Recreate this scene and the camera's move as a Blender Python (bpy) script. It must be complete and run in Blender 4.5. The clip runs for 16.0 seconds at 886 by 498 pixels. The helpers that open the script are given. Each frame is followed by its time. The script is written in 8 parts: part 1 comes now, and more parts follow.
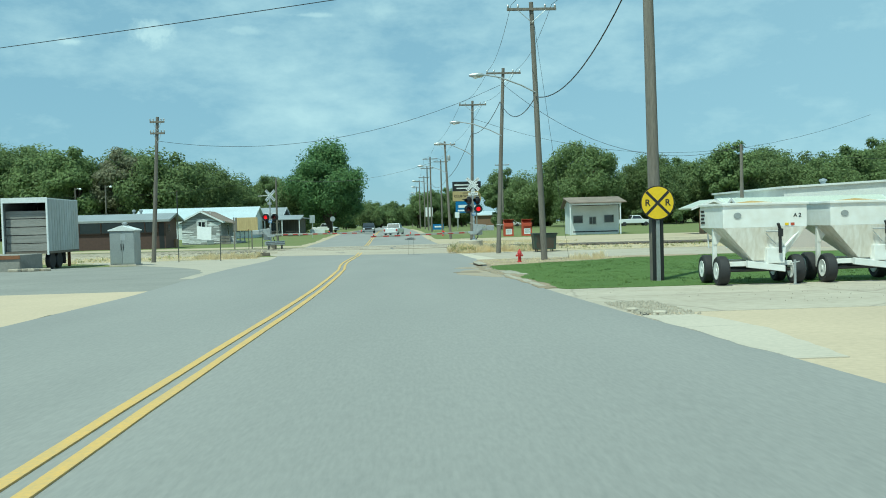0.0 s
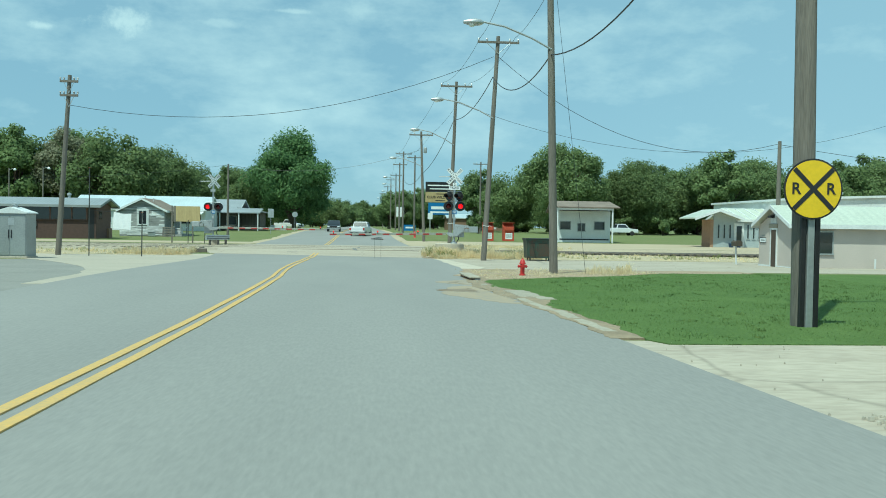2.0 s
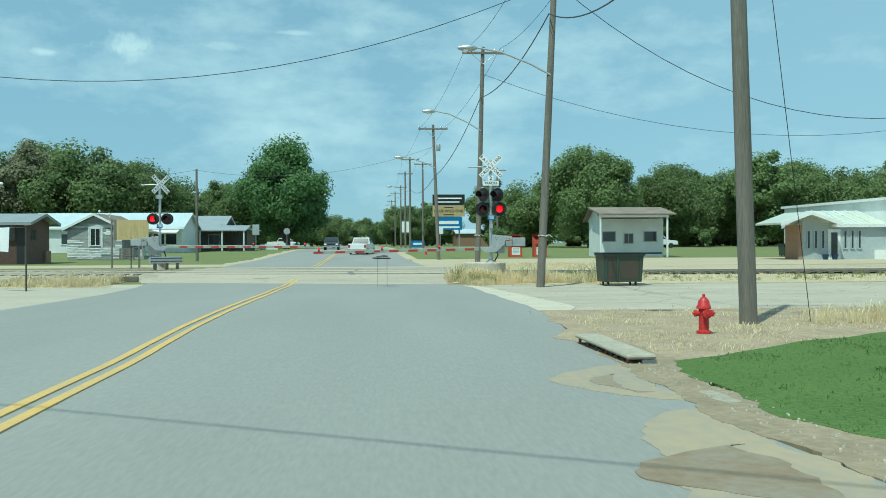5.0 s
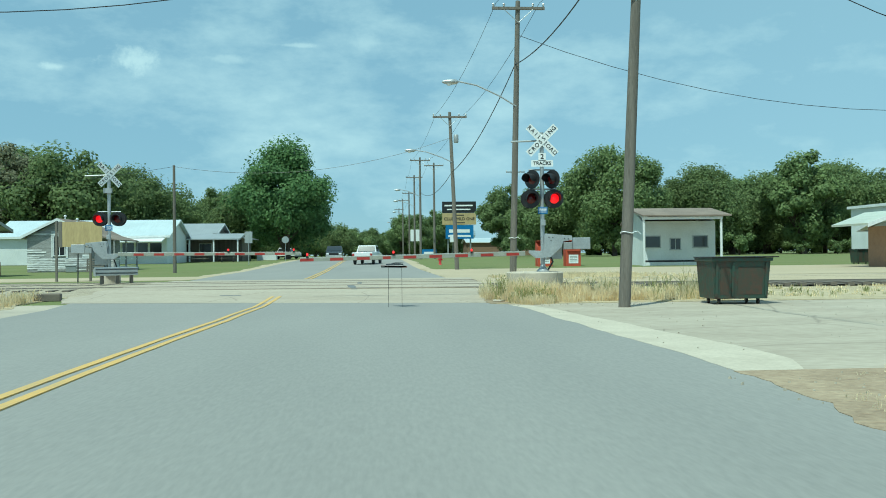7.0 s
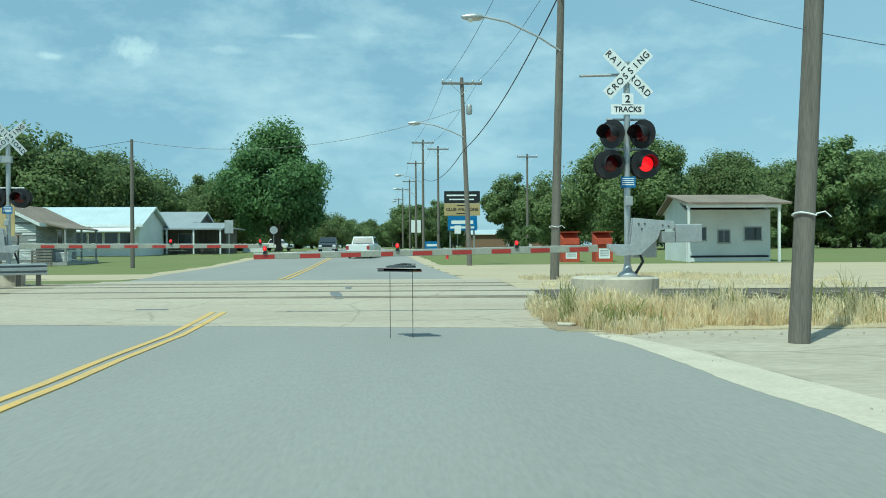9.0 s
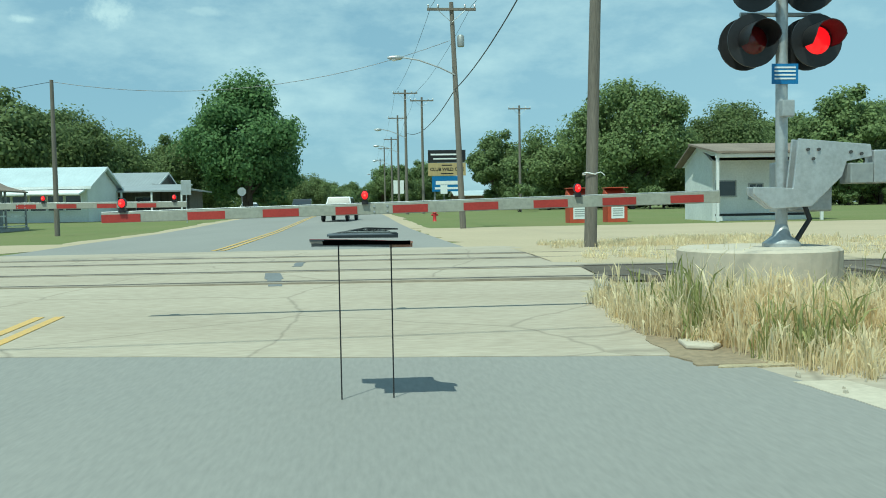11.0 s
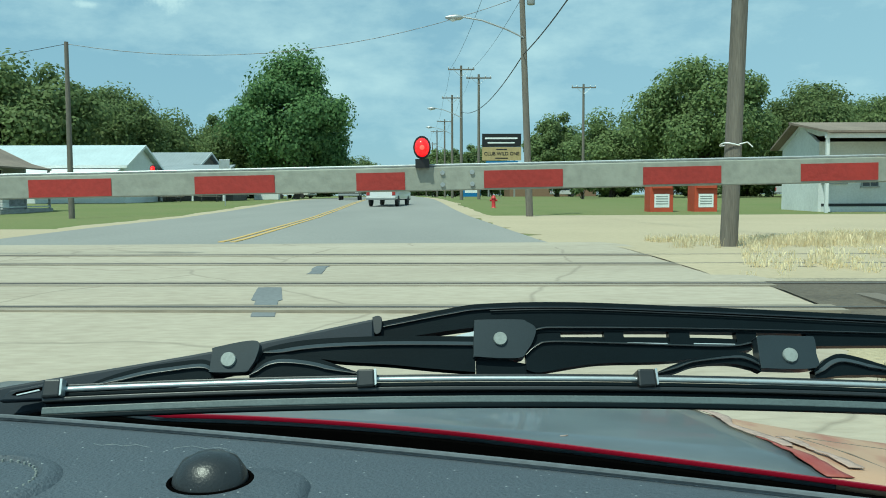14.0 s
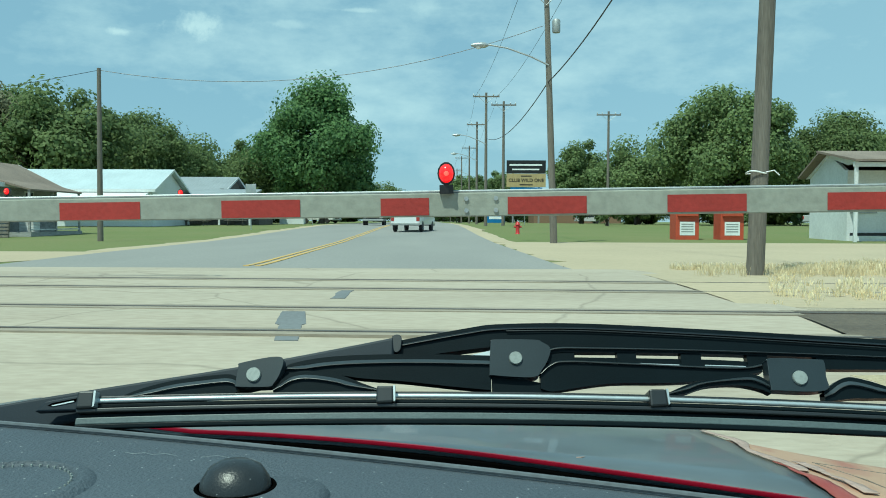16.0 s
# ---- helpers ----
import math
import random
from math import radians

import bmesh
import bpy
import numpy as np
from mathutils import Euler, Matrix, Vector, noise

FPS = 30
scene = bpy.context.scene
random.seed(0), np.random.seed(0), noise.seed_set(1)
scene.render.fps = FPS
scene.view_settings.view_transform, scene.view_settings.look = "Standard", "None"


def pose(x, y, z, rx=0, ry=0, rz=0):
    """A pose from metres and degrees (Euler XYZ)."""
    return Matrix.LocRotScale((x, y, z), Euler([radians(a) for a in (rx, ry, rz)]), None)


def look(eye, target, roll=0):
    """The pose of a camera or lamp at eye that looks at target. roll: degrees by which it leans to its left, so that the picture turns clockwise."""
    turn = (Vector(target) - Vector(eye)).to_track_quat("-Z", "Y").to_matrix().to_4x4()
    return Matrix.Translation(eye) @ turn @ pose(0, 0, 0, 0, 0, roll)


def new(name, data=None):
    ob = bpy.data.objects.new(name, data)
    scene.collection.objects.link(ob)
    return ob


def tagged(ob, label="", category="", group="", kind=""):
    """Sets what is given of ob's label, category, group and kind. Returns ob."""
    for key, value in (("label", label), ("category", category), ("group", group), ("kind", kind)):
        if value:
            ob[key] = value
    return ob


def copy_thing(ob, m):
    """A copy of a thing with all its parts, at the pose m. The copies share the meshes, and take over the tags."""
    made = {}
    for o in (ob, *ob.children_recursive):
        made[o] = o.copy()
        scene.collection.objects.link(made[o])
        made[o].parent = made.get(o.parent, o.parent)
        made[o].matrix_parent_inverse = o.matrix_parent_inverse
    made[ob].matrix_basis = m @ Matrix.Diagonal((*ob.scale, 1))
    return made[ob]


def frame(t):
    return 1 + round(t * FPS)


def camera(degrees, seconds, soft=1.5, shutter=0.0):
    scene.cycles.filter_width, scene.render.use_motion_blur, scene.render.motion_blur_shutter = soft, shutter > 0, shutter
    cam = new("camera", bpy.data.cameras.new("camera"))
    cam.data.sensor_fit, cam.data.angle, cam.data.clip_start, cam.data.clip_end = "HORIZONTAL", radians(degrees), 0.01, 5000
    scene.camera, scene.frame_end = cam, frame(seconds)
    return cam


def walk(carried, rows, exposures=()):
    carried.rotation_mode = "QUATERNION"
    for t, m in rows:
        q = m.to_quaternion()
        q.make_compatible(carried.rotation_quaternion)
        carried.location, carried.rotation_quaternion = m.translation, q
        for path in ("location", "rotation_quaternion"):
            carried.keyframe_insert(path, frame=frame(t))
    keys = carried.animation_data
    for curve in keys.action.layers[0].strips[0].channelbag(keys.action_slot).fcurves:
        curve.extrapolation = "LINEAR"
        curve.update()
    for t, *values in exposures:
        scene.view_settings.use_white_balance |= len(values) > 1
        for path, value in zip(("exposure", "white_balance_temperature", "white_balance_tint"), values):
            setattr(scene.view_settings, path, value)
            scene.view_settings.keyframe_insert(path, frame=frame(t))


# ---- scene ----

# ---------------------------------------------------------------- camera
cam = camera(56.0, 16.0, soft=0.95)
PATH = [
    (0, (-0.025, -0.784, 1.811), (0.053, 1.213, 1.749), -1.52),
    (0.5, (0.009, 1.580, 1.745), (0.117, 3.574, 1.648), -0.59),
    (1, (0.049, 4.103, 1.690), (0.155, 6.096, 1.565), 0.20),
    (1.5, (0.092, 6.611, 1.638), (0.216, 8.604, 1.522), 0.64),
    (2, (0.123, 9.153, 1.564), (0.275, 11.147, 1.509), 0.87),
    (2.5, (0.109, 11.562, 1.559), (0.262, 13.556, 1.548), 0.77),
    (3, (0.070, 13.771, 1.477), (0.212, 15.766, 1.479), 0.64),
    (3.5, (0.022, 16.268, 1.437), (0.159, 18.263, 1.428), 0.32),
    (4, (0.100, 19.034, 1.367), (0.241, 21.029, 1.355), -0.10),
    (4.2, (0.142, 20.189, 1.398), (0.284, 22.184, 1.383), -0.32),
    (6.3, (-0.065, 30.550, 1.212), (0.077, 32.545, 1.211), -0.21),
    (6.5, (-0.039, 31.551, 1.201), (0.097, 33.547, 1.206), -0.94),
    (7, (-0.109, 33.906, 1.099), (0.018, 35.902, 1.111), -0.61),
    (7.5, (-0.156, 36.078, 1.139), (-0.044, 38.075, 1.158), -0.93),
    (8, (-0.151, 38.578, 1.130), (-0.041, 40.575, 1.162), -0.31),
    (8.5, (-0.099, 40.939, 1.136), (0.014, 42.936, 1.154), -0.27),
    (9, (-0.177, 42.965, 1.155), (-0.047, 44.961, 1.148), -0.34),
    (11.5, (0.102, 51.925, 0.973), (0.273, 53.914, 0.860), -1.04),
    (12, (0.101, 52.998, 0.960), (0.272, 54.986, 0.838), -1.07),
    (12.5, (0.100, 53.799, 0.944), (0.261, 55.790, 0.834), -1.06),
    (13, (0.061, 54.720, 0.932), (0.184, 56.713, 0.823), -0.91),
    (13.5, (0.034, 55.320, 0.932), (0.108, 57.315, 0.805), -0.58),
    (14, (0.000, 55.757, 0.931), (0.048, 57.752, 0.802), -0.23),
    (14.5, (0.001, 55.758, 0.932), (0.045, 57.753, 0.791), -0.29),
    (15, (0.001, 55.758, 0.931), (0.047, 57.751, 0.778), -0.35),
    (15.5, (0.001, 55.751, 0.932), (0.041, 57.748, 0.828), -0.02),
    (16, (0.002, 55.745, 0.930), (-0.007, 57.744, 0.863), 0.23),
]
walk(cam, [(t, look(eye, target, roll)) for t, eye, target, roll in PATH],
     exposures=[(0.0, 0.25, 5880, -18), (4.0, 0.25, 5800, -18), (9.0, 0.25, 5790, -18), (11.5, 0.25, 6030, -17), (15.0, 0.25, 6030, -17), (16.0, 0.25, 5930, -18)])

# ---------------------------------------------------------------- world and sun
SUN_EL, SUN_AZ = 62.0, 215.0      # azimuth clockwise from +y: behind the camera, to its left
world = bpy.data.worlds.new("sky")
scene.world = world
world.use_nodes = True
wt = world.node_tree
wt.nodes.clear()
w_out = wt.nodes.new("ShaderNodeOutputWorld")
w_bg = wt.nodes.new("ShaderNodeBackground")
w_sky = wt.nodes.new("ShaderNodeTexSky")
w_sky.sky_type = "NISHITA"
w_sky.sun_disc = False
w_sky.sun_elevation = radians(SUN_EL)
w_sky.sun_rotation = radians(SUN_AZ)
w_sky.air_density, w_sky.dust_density, w_sky.ozone_density = 1.0, 0.15, 2.6
w_bg.inputs["Strength"].default_value = 0.104
# thin summer clouds, stretched along the horizon
w_co = wt.nodes.new("ShaderNodeTexCoord")
w_map = wt.nodes.new("ShaderNodeMapping")
w_map.inputs["Scale"].default_value = (2.0, 2.0, 4.6)
w_map.inputs["Location"].default_value = (0.35, 0.1, 0.4)
w_noise = wt.nodes.new("ShaderNodeTexNoise")
w_noise.inputs["Scale"].default_value = 2.2
w_noise.inputs["Detail"].default_value = 9.0
w_noise.inputs["Roughness"].default_value = 0.62
w_ramp = wt.nodes.new("ShaderNodeValToRGB")
w_ramp.color_ramp.elements[0].position, w_ramp.color_ramp.elements[1].position = 0.49, 0.76
w_ramp.color_ramp.elements[0].color, w_ramp.color_ramp.elements[1].color = (0, 0, 0, 1), (0.75, 0.75, 0.75, 1)
w_mix = wt.nodes.new("ShaderNodeMixRGB")
w_mix.inputs["Color2"].default_value = (5.6, 6.7, 7.3, 1)
wt.links.new(w_co.outputs["Generated"], w_map.inputs["Vector"])
wt.links.new(w_map.outputs["Vector"], w_noise.inputs["Vector"])
wt.links.new(w_noise.outputs["Fac"], w_ramp.inputs["Fac"])
wt.links.new(w_ramp.outputs["Color"], w_mix.inputs["Fac"])
w_tint = wt.nodes.new("ShaderNodeMixRGB")
w_tint.blend_type = "MULTIPLY"
w_tint.inputs["Fac"].default_value = 1.0
w_tint.inputs["Color2"].default_value = (0.95, 1.0, 1.07, 1)
w_sat = wt.nodes.new("ShaderNodeHueSaturation")       # summer haze takes colour out of the sky
w_sat.inputs["Saturation"].default_value = 0.72
wt.links.new(w_sky.outputs["Color"], w_sat.inputs["Color"])
wt.links.new(w_sat.outputs["Color"], w_tint.inputs["Color1"])
w_haze = wt.nodes.new("ShaderNodeMixRGB")            # even summer haze over the clear sky
w_haze.inputs["Fac"].default_value = 0.8
w_haze.inputs["Color2"].default_value = (2.38, 3.74, 4.92, 1)
wt.links.new(w_tint.outputs["Color"], w_haze.inputs["Color1"])
w_axes = wt.nodes.new("ShaderNodeSeparateXYZ")       # the haze thickens towards the east
w_east = wt.nodes.new("ShaderNodeMapRange")
w_east.inputs["From Min"].default_value, w_east.inputs["From Max"].default_value = 0.0, 0.5
w_east.inputs["To Min"].default_value, w_east.inputs["To Max"].default_value = 0.0, 0.17
w_veil = wt.nodes.new("ShaderNodeMixRGB")
w_veil.inputs["Color2"].default_value = (5.2, 6.6, 7.5, 1)
wt.links.new(w_co.outputs["Generated"], w_axes.inputs["Vector"])
wt.links.new(w_axes.outputs["X"], w_east.inputs["Value"])
wt.links.new(w_east.outputs["Result"], w_veil.inputs["Fac"])
wt.links.new(w_haze.outputs["Color"], w_veil.inputs["Color1"])
wt.links.new(w_veil.outputs["Color"], w_mix.inputs["Color1"])
# a few small white clouds: direction, half width, half height, density
w_last = w_mix
w_puff = wt.nodes.new("ShaderNodeTexNoise")
w_puff.inputs["Scale"].default_value, w_puff.inputs["Detail"].default_value, w_puff.inputs["Roughness"].default_value = 38.0, 6.0, 0.65
wt.links.new(w_co.outputs["Generated"], w_puff.inputs["Vector"])
for cx, cy, cz, ca, cb, dense in ((-0.2821, 0.9346, 0.2168, 0.0366, 0.0156, 0.62),
                                    (-0.3556, 0.9120, 0.2046, 0.0149, 0.0047, 0.55),
                                    (-0.1045, 0.9648, 0.2415, 0.0326, 0.0031, 0.40),
                                    (-0.1836, 0.9572, 0.2236, 0.0373, 0.0054, 0.28),
                                    (-0.0234, 0.9686, 0.2475, 0.0244, 0.0122, 0.22)):
    c_map = wt.nodes.new("ShaderNodeMapping")
    c_map.inputs["Scale"].default_value = (1 / ca, 4.0, 1 / cb)
    c_map.inputs["Location"].default_value = (-cx / ca, -4.0 * cy, -cz / cb)
    c_len = wt.nodes.new("ShaderNodeVectorMath")
    c_len.operation = "LENGTH"
    c_add = wt.nodes.new("ShaderNodeMath")
    c_add.operation = "MULTIPLY_ADD"
    c_add.inputs[1].default_value = 2.6
    c_range = wt.nodes.new("ShaderNodeMapRange")
    c_range.interpolation_type = "SMOOTHSTEP"
    c_range.inputs["From Min"].default_value, c_range.inputs["From Max"].default_value = 2.35, 1.35
    c_range.inputs["To Min"].default_value, c_range.inputs["To Max"].default_value = 0.0, dense
    c_mix = wt.nodes.new("ShaderNodeMixRGB")
    c_mix.inputs["Color2"].default_value = (6.2, 7.2, 7.6, 1)
    wt.links.new(w_co.outputs["Generated"], c_map.inputs["Vector"])
    wt.links.new(c_map.outputs["Vector"], c_len.inputs[0])
    wt.links.new(w_puff.outputs["Fac"], c_add.inputs[0])
    wt.links.new(c_len.outputs["Value"], c_add.inputs[2])
    wt.links.new(c_add.outputs["Value"], c_range.inputs["Value"])
    wt.links.new(c_range.outputs["Result"], c_mix.inputs["Fac"])
    wt.links.new(w_last.outputs["Color"], c_mix.inputs["Color1"])
    w_last = c_mix
wt.links.new(w_last.outputs["Color"], w_bg.inputs["Color"])
wt.links.new(w_bg.outputs["Background"], w_out.inputs["Surface"])

sun_data = bpy.data.lights.new("sun", "SUN")
sun_data.energy, sun_data.angle, sun_data.color = 3.6, radians(0.53), (1.0, 0.95, 0.86)
sun = new("sun", sun_data)
_el, _az = radians(SUN_EL), radians(SUN_AZ)
sun.matrix_world = look((math.sin(_az) * math.cos(_el) * 100, math.cos(_az) * math.cos(_el) * 100, math.sin(_el) * 100), (0, 0, 0))

# ---------------------------------------------------------------- materials
def material(name, colour, rough=0.7, metal=0.0, second=None, scale=3.0, fine=40.0, amount=0.5, bump=0.15, bump_size=0.02,
             contrast=0.25, spread=0.06, stretch=(1, 1, 1), coat=0.0, emit=None, strength=0.0, spec=0.5, cracks=0.0, crack_width=0.02, specks=0.0):
    """Procedural paint or stone: two scales of noise in colour and relief, and a little difference from piece to piece."""
    m = bpy.data.materials.new(name)
    m.use_nodes = True
    nt = m.node_tree
    b = nt.nodes["Principled BSDF"]
    b.inputs["Roughness"].default_value, b.inputs["Metallic"].default_value = rough, metal
    b.inputs["Coat Weight"].default_value = coat
    b.inputs["Specular IOR Level"].default_value = spec
    second = second or tuple(c * (1 - contrast) for c in colour)
    co = nt.nodes.new("ShaderNodeTexCoord")
    mp = nt.nodes.new("ShaderNodeMapping")
    mp.inputs["Scale"].default_value = stretch
    big, small = nt.nodes.new("ShaderNodeTexNoise"), nt.nodes.new("ShaderNodeTexNoise")
    big.inputs["Scale"].default_value, big.inputs["Detail"].default_value = scale, 6
    small.inputs["Scale"].default_value, small.inputs["Detail"].default_value = fine, 4
    nt.links.new(co.outputs["Object"], mp.inputs["Vector"])
    nt.links.new(mp.outputs["Vector"], big.inputs["Vector"])
    nt.links.new(mp.outputs["Vector"], small.inputs["Vector"])
    mixn = nt.nodes.new("ShaderNodeMath")
    mixn.operation = "MULTIPLY_ADD"
    mixn.inputs[1].default_value = 0.55
    nt.links.new(small.outputs["Fac"], mixn.inputs[0])
    half = nt.nodes.new("ShaderNodeMath")
    half.operation = "MULTIPLY"
    half.inputs[1].default_value = 0.5
    nt.links.new(big.outputs["Fac"], half.inputs[0])
    nt.links.new(half.outputs[0], mixn.inputs[2])
    ramp = nt.nodes.new("ShaderNodeValToRGB")
    ramp.color_ramp.elements[0].position, ramp.color_ramp.elements[1].position = 0.5 - 0.5 * amount * 0.5, 0.5 + 0.5 * amount * 0.5
    ramp.color_ramp.elements[0].color, ramp.color_ramp.elements[1].color = (*second, 1), (*colour, 1)
    nt.links.new(mixn.outputs[0], ramp.inputs["Fac"])
    info = nt.nodes.new("ShaderNodeObjectInfo")
    hsv = nt.nodes.new("ShaderNodeHueSaturation")
    vary = nt.nodes.new("ShaderNodeMapRange")
    vary.inputs["To Min"].default_value, vary.inputs["To Max"].default_value = 1 - spread, 1 + spread
    nt.links.new(info.outputs["Random"], vary.inputs["Value"])
    nt.links.new(vary.outputs["Result"], hsv.inputs["Value"])
    nt.links.new(ramp.outputs["Color"], hsv.inputs["Color"])
    shade = hsv.outputs["Color"]
    if cracks:
        # wandering cracks: cell borders bent by noise
        bend = nt.nodes.new("ShaderNodeMixRGB")
        bend.blend_type, bend.inputs["Fac"].default_value = "ADD", 0.5
        wob = nt.nodes.new("ShaderNodeTexNoise")
        wob.inputs["Scale"].default_value, wob.inputs["Detail"].default_value = cracks * 2.5, 5
        nt.links.new(co.outputs["Object"], wob.inputs["Vector"])
        nt.links.new(co.outputs["Object"], bend.inputs["Color1"])
        nt.links.new(wob.outputs["Color"], bend.inputs["Color2"])
        cell = nt.nodes.new("ShaderNodeTexVoronoi")
        cell.feature = "DISTANCE_TO_EDGE"
        cell.inputs["Scale"].default_value = cracks
        nt.links.new(bend.outputs["Color"], cell.inputs["Vector"])
        line = nt.nodes.new("ShaderNodeMapRange")
        line.inputs["From Max"].default_value = crack_width
        line.inputs["To Min"].default_value, line.inputs["To Max"].default_value = 0.35, 0.0
        nt.links.new(cell.outputs["Distance"], line.inputs["Value"])
        gap = nt.nodes.new("ShaderNodeMixRGB")
        gap.inputs["Color2"].default_value = (*[c * 0.28 for c in second], 1)
        nt.links.new(line.outputs["Result"], gap.inputs["Fac"])
        nt.links.new(shade, gap.inputs["Color1"])
        shade = gap.outputs["Color"]
    if specks:
        # scattered pale grains: dust, and painted sparkle on the sensor dome
        dots = nt.nodes.new("ShaderNodeTexVoronoi")
        dots.inputs["Scale"].default_value = specks
        nt.links.new(co.outputs["Object"], dots.inputs["Vector"])
        near = nt.nodes.new("ShaderNodeMapRange")
        near.inputs["From Min"].default_value, near.inputs["From Max"].default_value = 0.06, 0.13
        near.inputs["To Min"].default_value, near.inputs["To Max"].default_value = 0.8, 0.0
        nt.links.new(dots.outputs["Distance"], near.inputs["Value"])
        pick = nt.nodes.new("ShaderNodeMath")
        pick.operation = "MULTIPLY"
        rare = nt.nodes.new("ShaderNodeMapRange")
        rare.inputs["From Min"].default_value, rare.inputs["From Max"].default_value = 0.3, 0.7
        sep = nt.nodes.new("ShaderNodeSeparateColor")
        nt.links.new(dots.outputs["Color"], sep.inputs["Color"])
        nt.links.new(sep.outputs["Red"], rare.inputs["Value"])
        nt.links.new(near.outputs["Result"], pick.inputs[0])
        nt.links.new(rare.outputs["Result"], pick.inputs[1])
        grain_mix = nt.nodes.new("ShaderNodeMixRGB")
        grain_mix.inputs["Color2"].default_value = (0.45, 0.47, 0.48, 1)
        nt.links.new(pick.outputs[0], grain_mix.inputs["Fac"])
        nt.links.new(shade, grain_mix.inputs["Color1"])
        shade = grain_mix.outputs["Color"]
    nt.links.new(shade, b.inputs["Base Color"])
    if bump:
        bp = nt.nodes.new("ShaderNodeBump")
        bp.inputs["Strength"].default_value, bp.inputs["Distance"].default_value = bump, bump_size
        nt.links.new(small.outputs["Fac"], bp.inputs["Height"])
        nt.links.new(bp.outputs["Normal"], b.inputs["Normal"])
    if emit:
        b.inputs["Emission Color"].default_value = (*emit, 1)
        b.inputs["Emission Strength"].default_value = strength
    return m


def leaf_material(name, dark, light, scale=0.35):
    m = bpy.data.materials.new(name)
    m.use_nodes = True
    nt = m.node_tree
    b = nt.nodes["Principled BSDF"]
    b.inputs["Roughness"].default_value = 0.6
    b.inputs["Specular IOR Level"].default_value = 0.14
    geo = nt.nodes.new("ShaderNodeNewGeometry")
    info = nt.nodes.new("ShaderNodeObjectInfo")
    co = nt.nodes.new("ShaderNodeTexCoord")
    n = nt.nodes.new("ShaderNodeTexNoise")
    n.inputs["Scale"].default_value = scale
    nt.links.new(co.outputs["Object"], n.inputs["Vector"])
    add = nt.nodes.new("ShaderNodeMath")
    add.operation = "MULTIPLY_ADD"
    add.inputs[1].default_value = 0.55
    nt.links.new(geo.outputs["Random Per Island"], add.inputs[0])
    sub = nt.nodes.new("ShaderNodeMath")
    sub.operation = "MULTIPLY"
    sub.inputs[1].default_value = 0.45
    nt.links.new(n.outputs["Fac"], sub.inputs[0])
    nt.links.new(sub.outputs[0], add.inputs[2])
    ramp = nt.nodes.new("ShaderNodeValToRGB")
    ramp.color_ramp.elements[0].position, ramp.color_ramp.elements[1].position = 0.15, 0.8
    ramp.color_ramp.elements[0].color, ramp.color_ramp.elements[1].color = (*dark, 1), (*light, 1)
    nt.links.new(add.outputs[0], ramp.inputs["Fac"])
    hsv = nt.nodes.new("ShaderNodeHueSaturation")
    vary = nt.nodes.new("ShaderNodeMapRange")
    vary.inputs["To Min"].default_value, vary.inputs["To Max"].default_value = 0.9, 1.1
    nt.links.new(info.outputs["Random"], vary.inputs["Value"])
    nt.links.new(vary.outputs["Result"], hsv.inputs["Value"])
    nt.links.new(ramp.outputs["Color"], hsv.inputs["Color"])
    nt.links.new(hsv.outputs["Color"], b.inputs["Base Color"])
    tr = nt.nodes.new("ShaderNodeBsdfTranslucent")
    nt.links.new(hsv.outputs["Color"], tr.inputs["Color"])
    mix = nt.nodes.new("ShaderNodeMixShader")
    mix.inputs["Fac"].default_value = 0.46
    nt.links.new(b.outputs["BSDF"], mix.inputs[1])
    nt.links.new(tr.outputs["BSDF"], mix.inputs[2])
    nt.links.new(mix.outputs["Shader"], nt.nodes["Material Output"].inputs["Surface"])
    return m


def ribbed_metal(name, colour, pitch=0.3, axis=0, rough=0.4, metal=0.35):
    """Corrugated sheet: ribs by relief at the sheet's own pitch."""
    m = material(name, colour, rough=rough, metal=metal, scale=0.6, fine=9, bump=0.0, contrast=0.18)
    nt = m.node_tree
    co = nt.nodes.new("ShaderNodeTexCoord")
    mp = nt.nodes.new("ShaderNodeMapping")
    rot = (0, 0, 0) if axis == 0 else (0, 0, radians(90))
    mp.inputs["Rotation"].default_value = rot
    wv = nt.nodes.new("ShaderNodeTexWave")
    wv.inputs["Scale"].default_value = 0.314 / pitch
    bp = nt.nodes.new("ShaderNodeBump")
    bp.inputs["Strength"].default_value, bp.inputs["Distance"].default_value = 0.5, 0.03
    nt.links.new(co.outputs["Object"], mp.inputs["Vector"])
    nt.links.new(mp.outputs["Vector"], wv.inputs["Vector"])
    nt.links.new(wv.outputs["Fac"], bp.inputs["Height"])
    nt.links.new(bp.outputs["Normal"], nt.nodes["Principled BSDF"].inputs["Normal"])
    return m


